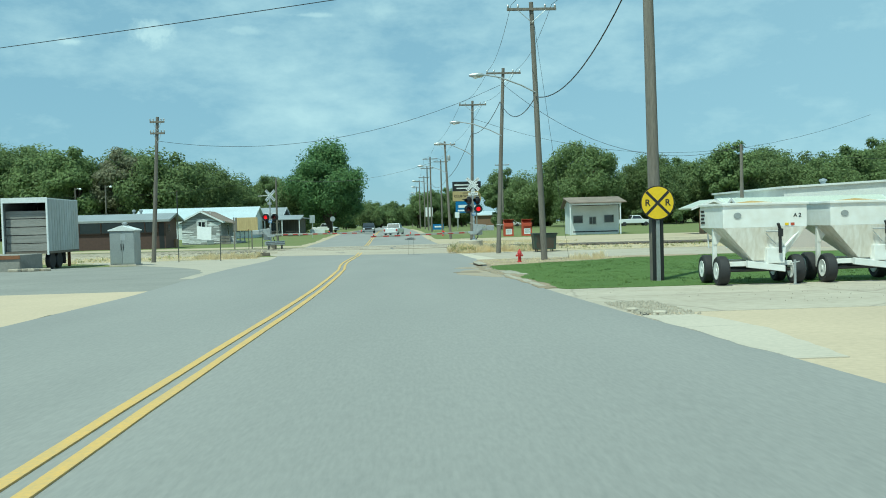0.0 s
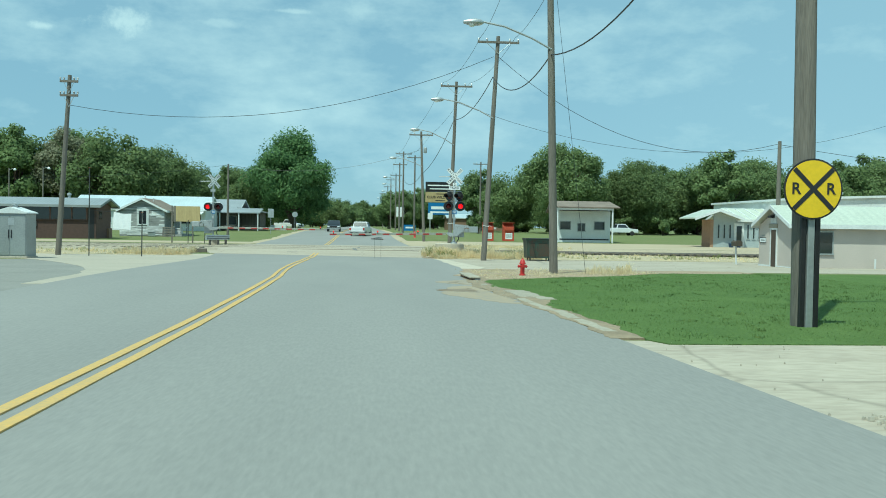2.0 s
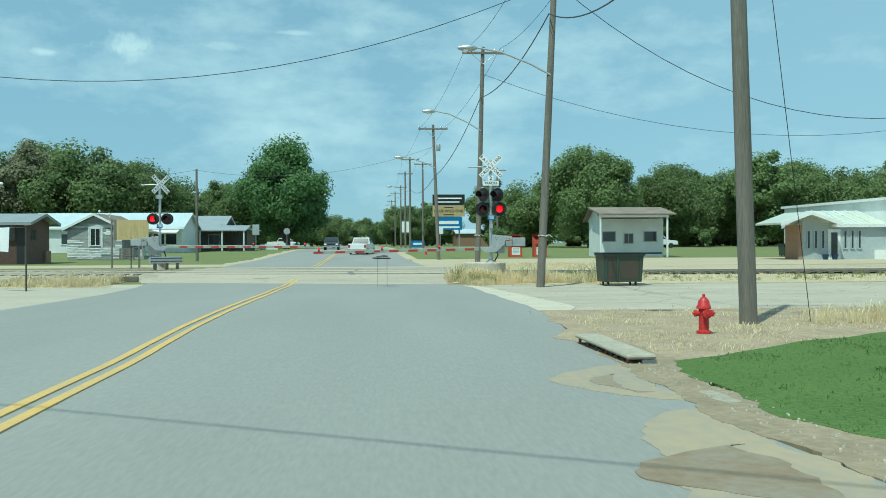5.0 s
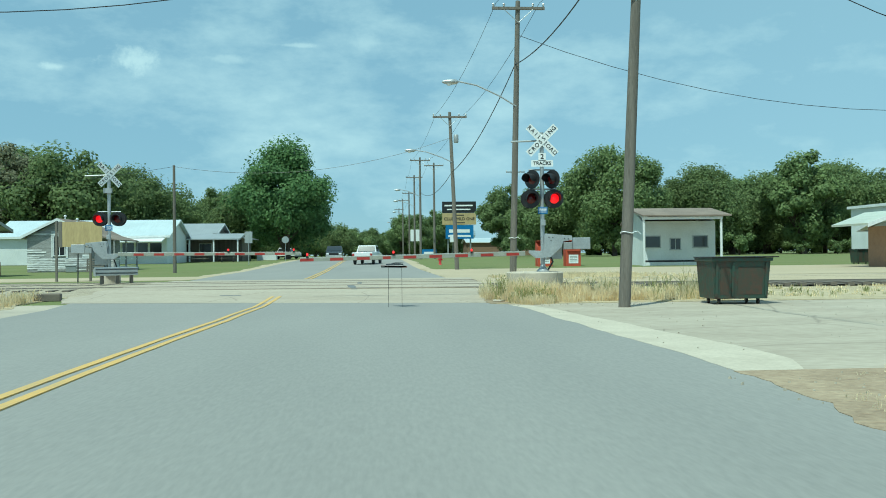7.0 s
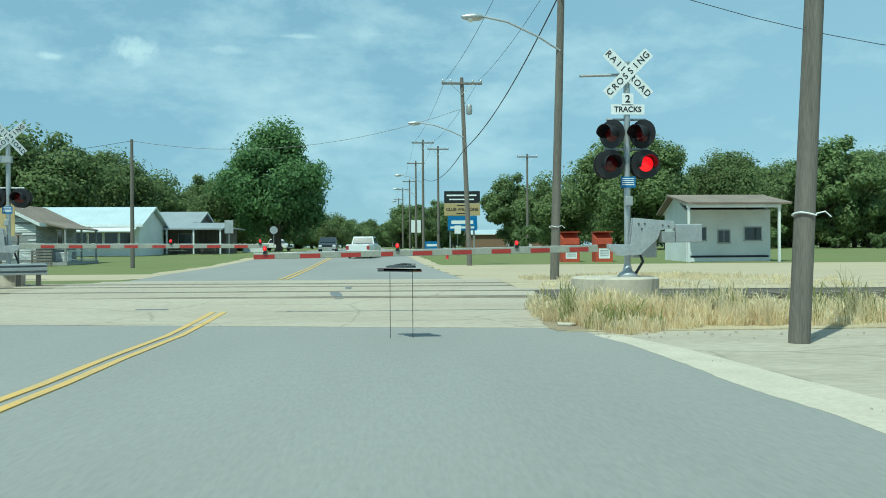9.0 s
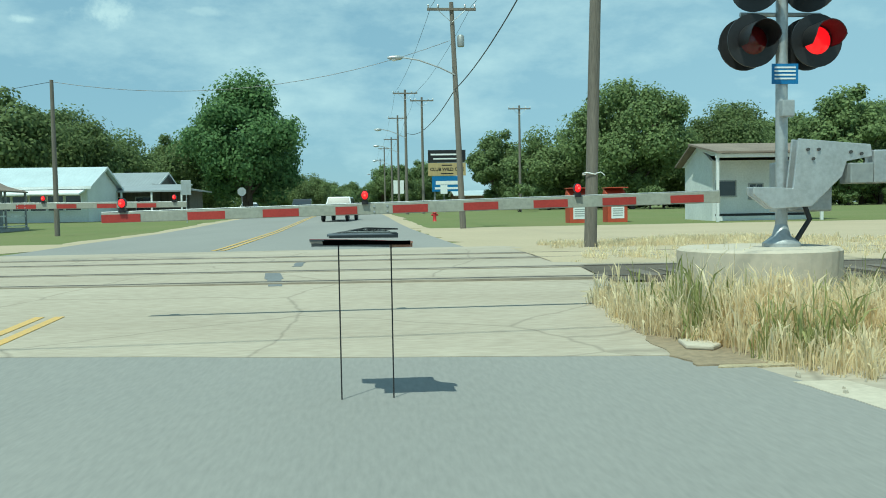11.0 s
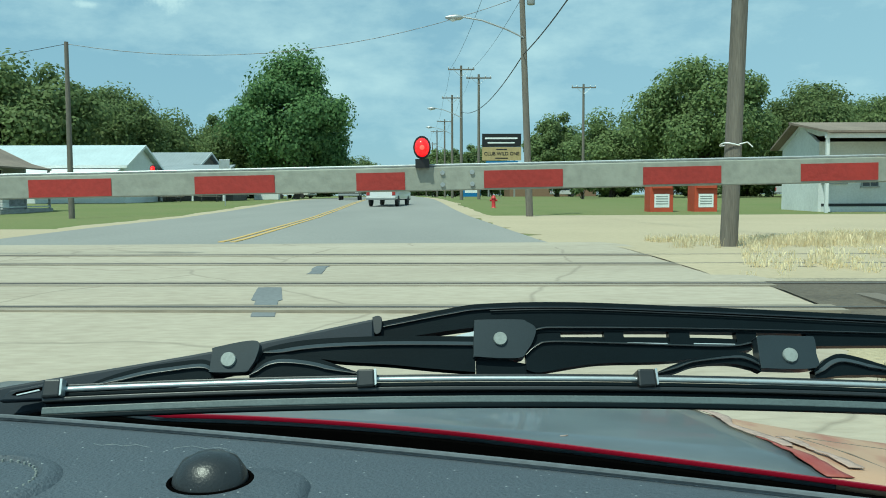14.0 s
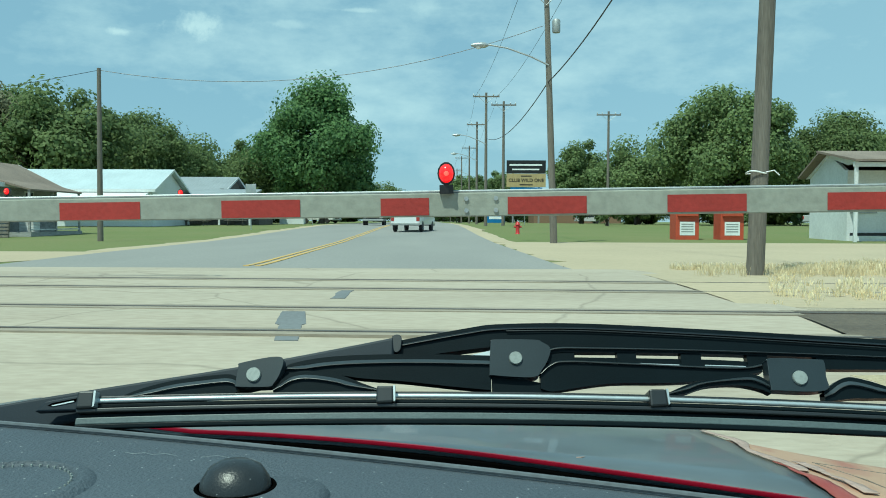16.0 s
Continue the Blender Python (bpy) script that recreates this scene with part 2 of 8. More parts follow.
MAT = dict(
    asphalt=material("asphalt", (0.305, 0.297, 0.279), 0.9, second=(0.218, 0.215, 0.206), scale=0.38, fine=30, bump=0.1, amount=0.95, stretch=(1, 0.2, 1)),
    concrete=material("concrete", (0.53, 0.47, 0.385), 0.9, second=(0.39, 0.35, 0.285), scale=0.5, fine=14, bump=0.25, amount=0.9, cracks=0.35, crack_width=0.012),
    old_lot=material("old_lot", (0.49, 0.435, 0.35), 0.95, second=(0.30, 0.255, 0.20), scale=0.55, fine=9, bump=0.5, amount=0.9, stretch=(0.5, 1.2, 1), cracks=0.22, crack_width=0.012),
    grey_lot=material("grey_lot", (0.275, 0.265, 0.24), 0.95, second=(0.19, 0.185, 0.17), scale=0.3, fine=9, bump=0.3, amount=0.8, cracks=0.12, crack_width=0.008),
    apron=material("apron", (0.51, 0.41, 0.29), 0.95, second=(0.39, 0.315, 0.225), scale=0.3, fine=12, bump=0.3, amount=0.8),
    gravel=material("gravel", (0.44, 0.38, 0.285), 0.95, second=(0.20, 0.17, 0.125), scale=1.2, fine=22, bump=0.7, bump_size=0.05, amount=0.6),
    tan_lot=material("tan_lot", (0.47, 0.385, 0.265), 0.95, second=(0.36, 0.30, 0.205), scale=0.25, fine=8, bump=0.3, amount=0.9),
    crossing=material("crossing", (0.46, 0.405, 0.325), 0.9, second=(0.30, 0.252, 0.195), scale=0.6, fine=16, bump=0.3, amount=0.9, stretch=(0.35, 1, 1), cracks=0.3, crack_width=0.010),
    yellow_line=material("yellow_line", (0.60, 0.375, 0.105), 0.75, second=(0.42, 0.31, 0.15), scale=1.2, fine=25, amount=0.7),
    patch=material("patch", (0.17, 0.18, 0.19), 0.9, scale=1.0, fine=20),
    lawn=material("lawn", (0.138, 0.205, 0.066), 0.95, second=(0.085, 0.138, 0.045), scale=0.7, fine=18, bump=0.9, bump_size=0.08, amount=0.9, spec=0.08),
    field=material("field", (0.128, 0.172, 0.064), 0.95, second=(0.205, 0.195, 0.098), scale=0.16, fine=6, bump=0.7, bump_size=0.08, amount=0.9, spec=0.1),
    soil=material("soil", (0.27, 0.205, 0.125), 0.95, second=(0.17, 0.13, 0.08), scale=1.2, fine=14, bump=0.6, bump_size=0.05, amount=0.9),
    kerb_stone=material("kerb_stone", (0.42, 0.385, 0.31), 0.95, second=(0.25, 0.22, 0.17), scale=1.6, fine=16, bump=0.5, amount=0.9),
    rail_dirt=material("rail_dirt", (0.34, 0.295, 0.235), 0.95, second=(0.19, 0.165, 0.13), scale=1.2, fine=12, bump=0.4, amount=0.8, stretch=(0.3, 1, 1)),
    thatch=material("thatch", (0.50, 0.42, 0.28), 0.95, second=(0.30, 0.25, 0.16), scale=1.6, fine=26, bump=0.7, bump_size=0.04, amount=0.8),
    wet_sand=material("wet_sand", (0.21, 0.145, 0.085), 0.8, second=(0.27, 0.235, 0.185), scale=2.2, fine=14, bump=0.2, amount=0.8),
    hole_shade=material("hole_shade", (0.05, 0.045, 0.038), 0.95, second=(0.14, 0.125, 0.10), scale=3, fine=20, bump=0.8, amount=0.8),
    pale_edge=material("pale_edge", (0.45, 0.395, 0.315), 0.95, second=(0.31, 0.28, 0.235), scale=0.5, fine=12, bump=0.3, amount=1.0, stretch=(0.5, 1, 1)),
    pale_gutter=material("pale_gutter", (0.53, 0.475, 0.385), 0.9, second=(0.38, 0.335, 0.265), scale=1.4, fine=18, bump=0.3, amount=0.8),
    wet_soil=material("wet_soil", (0.36, 0.28, 0.185), 0.9, second=(0.17, 0.135, 0.09), scale=1.5, fine=14, bump=0.4, amount=0.9),
    road_sand=material("road_sand", (0.37, 0.295, 0.20), 0.95, second=(0.28, 0.25, 0.21), scale=1.1, fine=10, bump=0.2, amount=0.7, stretch=(1, 0.6, 1)),
    rail=material("rail", (0.15, 0.13, 0.115), 0.55, metal=0.45, scale=2, fine=20),
    tie=material("tie", (0.17, 0.145, 0.12), 0.9, scale=2, fine=20, stretch=(1, 6, 1)),
    pole_wood=material("pole_wood", (0.235, 0.212, 0.182), 0.9, second=(0.09, 0.08, 0.068), scale=1.6, fine=20, stretch=(5, 5, 0.22), bump=0.8, amount=0.8),
    galvanised=material("galvanised", (0.50, 0.52, 0.53), 0.45, metal=0.6, scale=3, fine=25, contrast=0.2),
    cabinet_grey=material("cabinet_grey", (0.36, 0.38, 0.38), 0.5, metal=0.4, scale=1.2, fine=14, contrast=0.2),
    white_paint=material("white_paint", (0.74, 0.76, 0.76), 0.6, second=(0.58, 0.60, 0.60), scale=0.9, fine=10, amount=0.7, bump=0.08),
    peeling=material("peeling", (0.76, 0.78, 0.78), 0.85, second=(0.27, 0.27, 0.26), scale=1.1, fine=5, amount=0.62, stretch=(0.5, 0.5, 4)),
    cream=material("cream", (0.55, 0.485, 0.44), 0.85, second=(0.47, 0.42, 0.38), scale=0.6, fine=20, bump=0.3),
    brick=material("brick", (0.15, 0.088, 0.072), 0.9, second=(0.085, 0.055, 0.048), scale=4, fine=24, spread=0.3, amount=0.9),
    tan_brick=material("tan_brick", (0.32, 0.205, 0.135), 0.9, second=(0.22, 0.14, 0.09), scale=4, fine=24, spread=0.25, amount=0.9),
    roof_white=ribbed_metal("roof_white", (0.66, 0.74, 0.76), 0.4, 0),
    roof_green=ribbed_metal("roof_green", (0.70, 0.72, 0.60), 0.45, 0),
    roof_grey=ribbed_metal("roof_grey", (0.38, 0.40, 0.41), 0.3, 0),
    shingle=material("shingle", (0.235, 0.19, 0.155), 0.95, second=(0.15, 0.12, 0.10), scale=0.7, fine=16, bump=0.5),
    dark_glass=material("dark_glass", (0.03, 0.035, 0.04), 0.08, scale=1, fine=3, bump=0.0, spec=0.8),
    black=material("black", (0.018, 0.018, 0.02), 0.45, scale=3, fine=30, bump=0.1),
    rubber=material("rubber", (0.028, 0.028, 0.03), 0.75, scale=5, fine=40, bump=0.2),
    sign_yellow=material("sign_yellow", (0.78, 0.52, 0.015), 0.5, scale=2, fine=20, contrast=0.12, bump=0.0),
    sign_white=material("sign_white", (0.82, 0.84, 0.84), 0.5, scale=2, fine=12, contrast=0.12, bump=0.0),
    letter=material("letter", (0.02, 0.02, 0.022), 0.6, scale=3, fine=20, bump=0.0),
    gate_white=material("gate_white", (0.34, 0.35, 0.30), 0.6, scale=3, fine=25, contrast=0.22),
    gate_red=material("gate_red", (0.36, 0.035, 0.028), 0.5, scale=5, fine=40, contrast=0.2),
    lamp_red=material("lamp_red", (0.6, 0.02, 0.02), 0.2, scale=3, fine=30, bump=0.0, emit=(1.0, 0.002, 0.014), strength=0.85),
    lamp_core=material("lamp_core", (0.9, 0.15, 0.08), 0.2, scale=3, fine=30, bump=0.0, emit=(1.0, 0.03, 0.04), strength=1.4),
    lamp_dark=material("lamp_dark", (0.11, 0.006, 0.008), 0.15, scale=3, fine=30, bump=0.0),
    sign_blue=material("sign_blue", (0.02, 0.17, 0.42), 0.5, scale=3, fine=20, bump=0.0),
    hydrant_red=material("hydrant_red", (0.52, 0.028, 0.028), 0.45, scale=4, fine=25, contrast=0.35),
    bin_orange=material("bin_orange", (0.47, 0.075, 0.035), 0.6, scale=2, fine=15, contrast=0.25),
    dumpster_green=material("dumpster_green", (0.036, 0.072, 0.054), 0.55, second=(0.070, 0.042, 0.03), scale=2.2, fine=9, amount=0.45, bump=0.3),
    plywood=material("plywood", (0.50, 0.39, 0.20), 0.85, second=(0.37, 0.28, 0.14), scale=1.2, fine=8, stretch=(6, 1, 0.6)),
    car_white=material("car_white", (0.74, 0.75, 0.76), 0.25, coat=0.6, scale=1, fine=8, contrast=0.05, bump=0.0),
    car_dark=material("car_dark", (0.035, 0.037, 0.042), 0.25, coat=0.6, scale=1, fine=8, contrast=0.1, bump=0.0),
    wagon_white=material("wagon_white", (0.83, 0.84, 0.83), 0.5, second=(0.68, 0.66, 0.61), scale=0.8, fine=5, amount=0.9),
    grain=material("grain", (0.45, 0.30, 0.11), 0.9, scale=3, fine=40),
    door_brown=material("door_brown", (0.085, 0.058, 0.042), 0.6, scale=2, fine=18),
    old_rust=material("old_rust", (0.095, 0.048, 0.034), 0.85, second=(0.03, 0.062, 0.046), scale=1.7, fine=11, amount=0.9),
    office_blue=material("office_blue", (0.40, 0.455, 0.47), 0.7, second=(0.34, 0.39, 0.41), scale=0.5, fine=9),
    navy=material("navy", (0.012, 0.05, 0.13), 0.35, scale=4, fine=18, bump=0.05),
    pale_stone=material("pale_stone", (0.46, 0.42, 0.345), 0.95, second=(0.30, 0.265, 0.21), scale=1.2, fine=22, bump=0.4, amount=0.8),
    verge_tan=material("verge_tan", (0.44, 0.345, 0.235), 0.95, second=(0.23, 0.165, 0.11), scale=1.3, fine=13, bump=0.7, bump_size=0.05, amount=0.8),
    rust=material("rust", (0.24, 0.105, 0.05), 0.85, scale=3, fine=18),
    bark=material("bark", (0.13, 0.10, 0.075), 0.95, scale=2, fine=14, stretch=(3, 3, 0.6), bump=0.6),
    leaf_a=leaf_material("leaf_a", (0.118, 0.166, 0.072), (0.248, 0.314, 0.130)),
    leaf_b=leaf_material("leaf_b", (0.118, 0.168, 0.072), (0.256, 0.328, 0.136)),
    leaf_c=leaf_material("leaf_c", (0.079, 0.147, 0.064), (0.185, 0.294, 0.111)),
    leaf_dry=leaf_material("leaf_dry", (0.15, 0.165, 0.095), (0.36, 0.355, 0.24)),
    straw=leaf_material("straw", (0.66, 0.53, 0.32), (0.94, 0.84, 0.60), 0.8),
    weed=leaf_material("weed", (0.17, 0.20, 0.065), (0.42, 0.42, 0.19), 0.8),
    turf_light=leaf_material("turf_light", (0.150, 0.215, 0.070), (0.270, 0.345, 0.125), 0.8),
    turf=leaf_material("turf", (0.115, 0.175, 0.058), (0.200, 0.275, 0.095), 0.8),
)

# ---------------------------------------------------------------- mesh building
def join(*geos):
    """Several (verts, faces) as one."""
    verts, faces = [], []
    for v, f in geos:
        n = len(verts)
        verts += [tuple(p) for p in v]
        faces += [tuple(i + n for i in face) for face in f]
    return verts, faces


def moved(geo, m):
    return [tuple(m @ Vector(p)) for p in geo[0]], geo[1]


def box(x0, x1, y0, y1, z0, z1):
    v = [(x, y, z) for z in (z0, z1) for y in (y0, y1) for x in (x0, x1)]
    return v, [(0, 2, 3, 1), (4, 5, 7, 6), (0, 1, 5, 4), (2, 6, 7, 3), (0, 4, 6, 2), (1, 3, 7, 5)]


def tube(points, radius, n=8, caps=True):
    """A round bar along points; radius is one number or one for each point."""
    pts = [Vector(p) for p in points]
    rs = radius if hasattr(radius, "__len__") else [radius] * len(pts)
    verts, faces = [], []
    side = None
    for i, p in enumerate(pts):
        d = (pts[min(i + 1, len(pts) - 1)] - pts[max(i - 1, 0)]).normalized()
        if side is None:
            side = d.orthogonal().normalized()
        side = (side - d * side.dot(d)).normalized()
        up = d.cross(side)
        for k in range(n):
            a = 2 * math.pi * k / n
            verts.append(tuple(p + rs[i] * (math.cos(a) * side + math.sin(a) * up)))
    for i in range(len(pts) - 1):
        for k in range(n):
            k2 = (k + 1) % n
            faces.append((i * n + k, i * n + k2, (i + 1) * n + k2, (i + 1) * n + k))
    if caps:
        faces.append(tuple(reversed(range(n))))
        faces.append(tuple(range((len(pts) - 1) * n, len(pts) * n)))
    return verts, faces


def lathe(profile, n=20):
    """A turned shape about z from (radius, z) pairs."""
    return tube_rings([[(r * math.cos(2 * math.pi * k / n), r * math.sin(2 * math.pi * k / n), z) for k in range(n)] for r, z in profile])


def tube_rings(rings, caps=True):
    n = len(rings[0])
    verts = [p for ring in rings for p in ring]
    faces = []
    for i in range(len(rings) - 1):
        for k in range(n):
            k2 = (k + 1) % n
            faces.append((i * n + k, i * n + k2, (i + 1) * n + k2, (i + 1) * n + k))
    if caps:
        faces += [tuple(reversed(range(n))), tuple(range((len(rings) - 1) * n, len(rings) * n))]
    return verts, faces


def prism(outline, a, b, axis="y"):
    """A flat outline pushed from a to b along an axis. The outline lies in the other two axes, in order."""
    def put(p, s):
        return {"x": (s, p[0], p[1]), "y": (p[0], s, p[1]), "z": (p[0], p[1], s)}[axis]
    n = len(outline)
    verts = [put(p, a) for p in outline] + [put(p, b) for p in outline]
    faces = [tuple(range(n)), tuple(reversed(range(n, 2 * n)))]
    faces += [(k, n + k, n + (k + 1) % n, (k + 1) % n) for k in range(n)]
    return verts, faces


def mesh_of(name, geo, mat, smooth=False):
    me = bpy.data.meshes.new(name)
    me.from_pydata([tuple(v) for v in geo[0]], [], geo[1])
    bm = bmesh.new()
    bm.from_mesh(me)
    bmesh.ops.recalc_face_normals(bm, faces=bm.faces)
    bm.to_mesh(me)
    bm.free()
    me.materials.append(mat)
    if smooth:
        me.polygons.foreach_set("use_smooth", [True] * len(me.polygons))
        me.set_sharp_from_angle(angle=radians(40))
    return me


def part(name, geo, mat, parent=None, label="", smooth=False, bevel=0.0, at=None):
    ob = new(name, mesh_of(name, geo, MAT[mat] if isinstance(mat, str) else mat, smooth))
    ob.parent = parent
    if at is not None:
        ob.matrix_local = at
    if bevel:
        mod = ob.modifiers.new("edge", "BEVEL")
        mod.width, mod.segments, mod.limit_method = bevel, 2, "ANGLE"
    return tagged(ob, label) if label else ob


def piece(name, me, parent, at):
    ob = new(name, me)
    ob.parent, ob.matrix_local = parent, at
    return ob


def thing(name, label, category, m, group="", kind=""):
    ob = new(name)
    ob.empty_display_size = 0.2
    ob.matrix_world = m
    return tagged(ob, label, category, group, kind)


def words(text, size, mat, parent, m, name="lettering", depth=0.002, spacing=1.0, space_line=1.0, bold=0.018):
    cu = bpy.data.curves.new(name, "FONT")
    cu.body, cu.size, cu.extrude, cu.align_x, cu.align_y = text, size, depth, "CENTER", "CENTER"
    cu.space_character, cu.space_line, cu.offset = spacing, space_line, size * bold
    tmp = new("text", cu)
    bpy.context.view_layer.update()
    me = bpy.data.meshes.new_from_object(tmp.evaluated_get(bpy.context.evaluated_depsgraph_get()))
    bpy.data.objects.remove(tmp)
    me.materials.clear()
    me.materials.append(MAT[mat])
    ob = new(name, me)
    ob.parent, ob.matrix_local = parent, m
    return ob


FRONT = pose(0, 0, 0, 90, 0, 0)     # a sheet drawn in x and y stood upright to face -y

# ---------------------------------------------------------------- ground
KEY_Y = (-400, 0, 21, 38, 52, 57, 61, 64, 69, 73, 90, 100, 115, 130, 150, 1500)
KEY_Z = (0.57, 0.42, 0.09, -0.08, -0.31, -0.33, -0.21, -0.03, 0.02, -0.01, 0.03, 0.14, 0.36, 0.52, 0.58, 0.60)


def G(y):
    return float(np.interp(y, KEY_Y, KEY_Z))


MID_Y = (-60, 0, 6, 11, 18, 28, 37, 58, 74, 102, 260, 900)
MID_X = (0.0, -1.95, -2.28, -2.62, -2.88, -2.99, -3.15, -3.50, -3.75, -4.45, -7.6, -18.0)


def road_mid(y):
    return float(np.interp(y, MID_Y, MID_X))


LEFT_Y = (-60, 0, 14, 22, 34, 54, 60, 68, 80, 115, 260, 900)
LEFT_X = (-5.0, -6.7, -7.1, -7.45, -8.3, -9.2, -9.6, -8.9, -9.6, -10.4, -13.4, -24.0)


def road_left(y):
    return float(np.interp(y, LEFT_Y, LEFT_X))


LINE_Y = (-60, 0, 6, 10.5, 15, 18, 22, 28, 34, 39, 43, 47, 51, 54, 59, 74, 95, 260, 900)
LINE_X = (-1.1, -2.20, -2.32, -2.38, -2.42, -2.48, -2.56, -2.71, -2.92, -3.26, -3.47, -3.61, -3.71, -3.76, -3.70, -3.9, -4.5, -7.6, -18.0)


def line_mid(y):
    return float(np.interp(y, LINE_Y, LINE_X))


RIGHT_Y = (-60, 0, 9.6, 13, 17, 23, 27, 30, 33, 36.5, 40, 43, 50, 55, 58, 60, 74, 102, 260, 900)
RIGHT_X = (6.1, 4.3, 3.81, 3.55, 3.36, 3.12, 2.96, 2.62, 2.70, 2.84, 3.30, 3.52, 3.47, 3.40, 2.95, 2.66, 2.35, 1.65, -1.5, -11.9)


def road_right(y):
    return float(np.interp(y, RIGHT_Y, RIGHT_X))


LAWN_Y = (19.2, 22, 24.4, 26.5, 28.2, 29.3, 30.3, 32, 33.6, 34.1, 35.4, 35.9, 36.9, 39.0, 39.4, 40)
LAWN_X = (3.70, 3.55, 3.40, 3.65, 3.72, 3.32, 3.10, 3.10, 3.30, 4.2, 5.8, 6.9, 8.4, 10.4, 13.0, 16.0)
GUTTER_Y = (41.6, 43.1, 44.9, 46.7, 51.0, 54.3, 56.3)
GUTTER_X = (3.9, 4.46, 4.54, 4.37, 4.25, 3.98, 3.5)
YS = sorted({*range(-60, 131), *KEY_Y, 150, 180, 220, 260, 300, 400, 600, 900, *range(-400, -60, 40)})


def sheet(name, left, right, y0, y1, up, mat, cols=2, ragged=0.0, parent=None, skirt=0.0, step=None):
    """A strip of ground between two edges, x as functions of y, that follows the lie of the land."""
    ys = [y for y in YS if y0 < y < y1]
    if step:
        ys = list(np.arange(y0 + step, y1 - step * 0.5, step))
        ys = sorted({*ys, *[k for k in KEY_Y if y0 < k < y1]})
    ys = [y0, *ys, y1]
    verts, faces = [], []
    for y in ys:
        a, b = left(y), right(y)
        if ragged:
            a += ragged * noise.noise((y * 0.7, a * 0.1, 3.1)) + 0.4 * ragged * noise.noise((y * 2.9, 0, 1.7)) + 0.22 * ragged * noise.noise((y * 8.3, 0, 4.1))
            b += ragged * noise.noise((y * 0.7, b * 0.1, 7.7)) + 0.4 * ragged * noise.noise((y * 2.9, 0, 5.2)) + 0.22 * ragged * noise.noise((y * 8.3, 0, 9.4))
        for k in range(cols):
            verts.append((a + (b - a) * k / (cols - 1), y, G(y) + up))
    for i in range(len(ys) - 1):
        for k in range(cols - 1):
            o = i * cols + k
            faces.append((o, o + 1, o + cols + 1, o + cols))
    if up > 0.003:
        # edges turned down into the ground, so that the layer has thickness
        n = len(ys)
        rim = [k for k in range(cols)] + [i * cols + cols - 1 for i in range(1, n)] + [(n - 1) * cols + k for k in range(cols - 2, -1, -1)] + [i * cols for i in range(n - 2, 0, -1)]
        first = len(verts)
        verts += [(verts[k][0], verts[k][1], verts[k][2] - up - 0.03) for k in rim]
        for j, k in enumerate(rim):
            nxt = (j + 1) % len(rim)
            faces.append((k, first + j, first + nxt, rim[nxt]))
    return part(name, (verts, faces), mat, parent)


ground = sheet("ground", lambda y: -900.0, lambda y: 900.0, -400, 1500, 0.0, "field")
tagged(ground, "patchy green and straw-coloured grass on flat ground", "ground", kind="structure")
road = sheet("road", road_left, road_right, -60, 900, 0.022, "asphalt", cols=5, step=1.0)
tagged(road, "wide worn grey asphalt road leading to the railway crossing", "road", kind="structure")


def setting(ob, label, category):
    return tagged(ob, label, category, kind="structure")


setting(sheet("pavement", lambda y: -60.0, lambda y: road_left(y) + 0.05, -40, 23.4, 0.014, "apron", ragged=0.25),
        "pale sandy concrete yard beside the road", "yard")
setting(sheet("pavement_lot", lambda y: -60.0, lambda y: road_left(y) + 0.1, 23.2, 49.0, 0.010, "grey_lot", ragged=0.3),
        "worn dark grey paved lot beside the road", "pavement")
setting(sheet("pavement_edge", lambda y: road_left(y) - 0.5 - 0.085 * max(0, y - 34) ** 1.6, lambda y: road_left(y) + 0.15, 30.0, 58.6, 0.020, "pale_edge", ragged=0.12, step=0.4),
        "pale sandy strip along the edge of the road", "verge")
setting(sheet("pavement_apron", lambda y: road_right(y) - 0.4, lambda y: 60.0, -40, 18.2, 0.014, "apron", ragged=0.3),
        "sandy concrete apron beside the road", "yard")
setting(sheet("pavement_strip", lambda y: road_right(y) - 0.4, lambda y: 60.0, 12.8, 19.6, 0.018, "old_lot", ragged=0.3),
        "pale broken concrete strip with loose stones", "pavement")
setting(sheet("pavement_side", lambda y: road_right(y) - 0.4, lambda y: 60.0, 41.7, 57.3, 0.014, "old_lot", ragged=0.6),
        "old cracked paved lot beside the crossing", "pavement")
setting(sheet("pavement_gutter", lambda y: road_right(y) - 0.06, lambda y: float(np.interp(y, GUTTER_Y, GUTTER_X)), 41.9, 56.3, 0.026, "pale_gutter", ragged=0.06, step=0.15),
        "pale concrete gutter strip along the road edge", "pavement")
def lawn_left(y):
    """Near edge of the mown grass, which bends away from the road before the side lot."""
    return float(np.interp(y, LAWN_Y, LAWN_X))


setting(sheet("lawn", lawn_left, lambda y: 40.0, 19.2, 39.9, 0.032, "lawn", ragged=0.3, step=0.2),
        "mown green lawn beside the road", "lawn")
setting(sheet("soil", lambda y: road_right(y) - 0.08, lambda y: 14.5, 33.6, 42.2, 0.027, "verge_tan", ragged=0.3, step=0.2),
        "bare tan soil with flattened dry grass", "soil")
setting(sheet("pavement_far", lambda y: road_mid(y) + 6.0, lambda y: 60.0, 71.5, 91.0, 0.012, "tan_lot", ragged=1.2),
        "pale tan gravel lot beyond the tracks", "gravel lot")
setting(sheet("pavement_drive", lambda y: -60.0, road_left, 73.5, 79.5, 0.012, "tan_lot", ragged=1.0),
        "tan gravel drive beyond the tracks", "gravel lot")
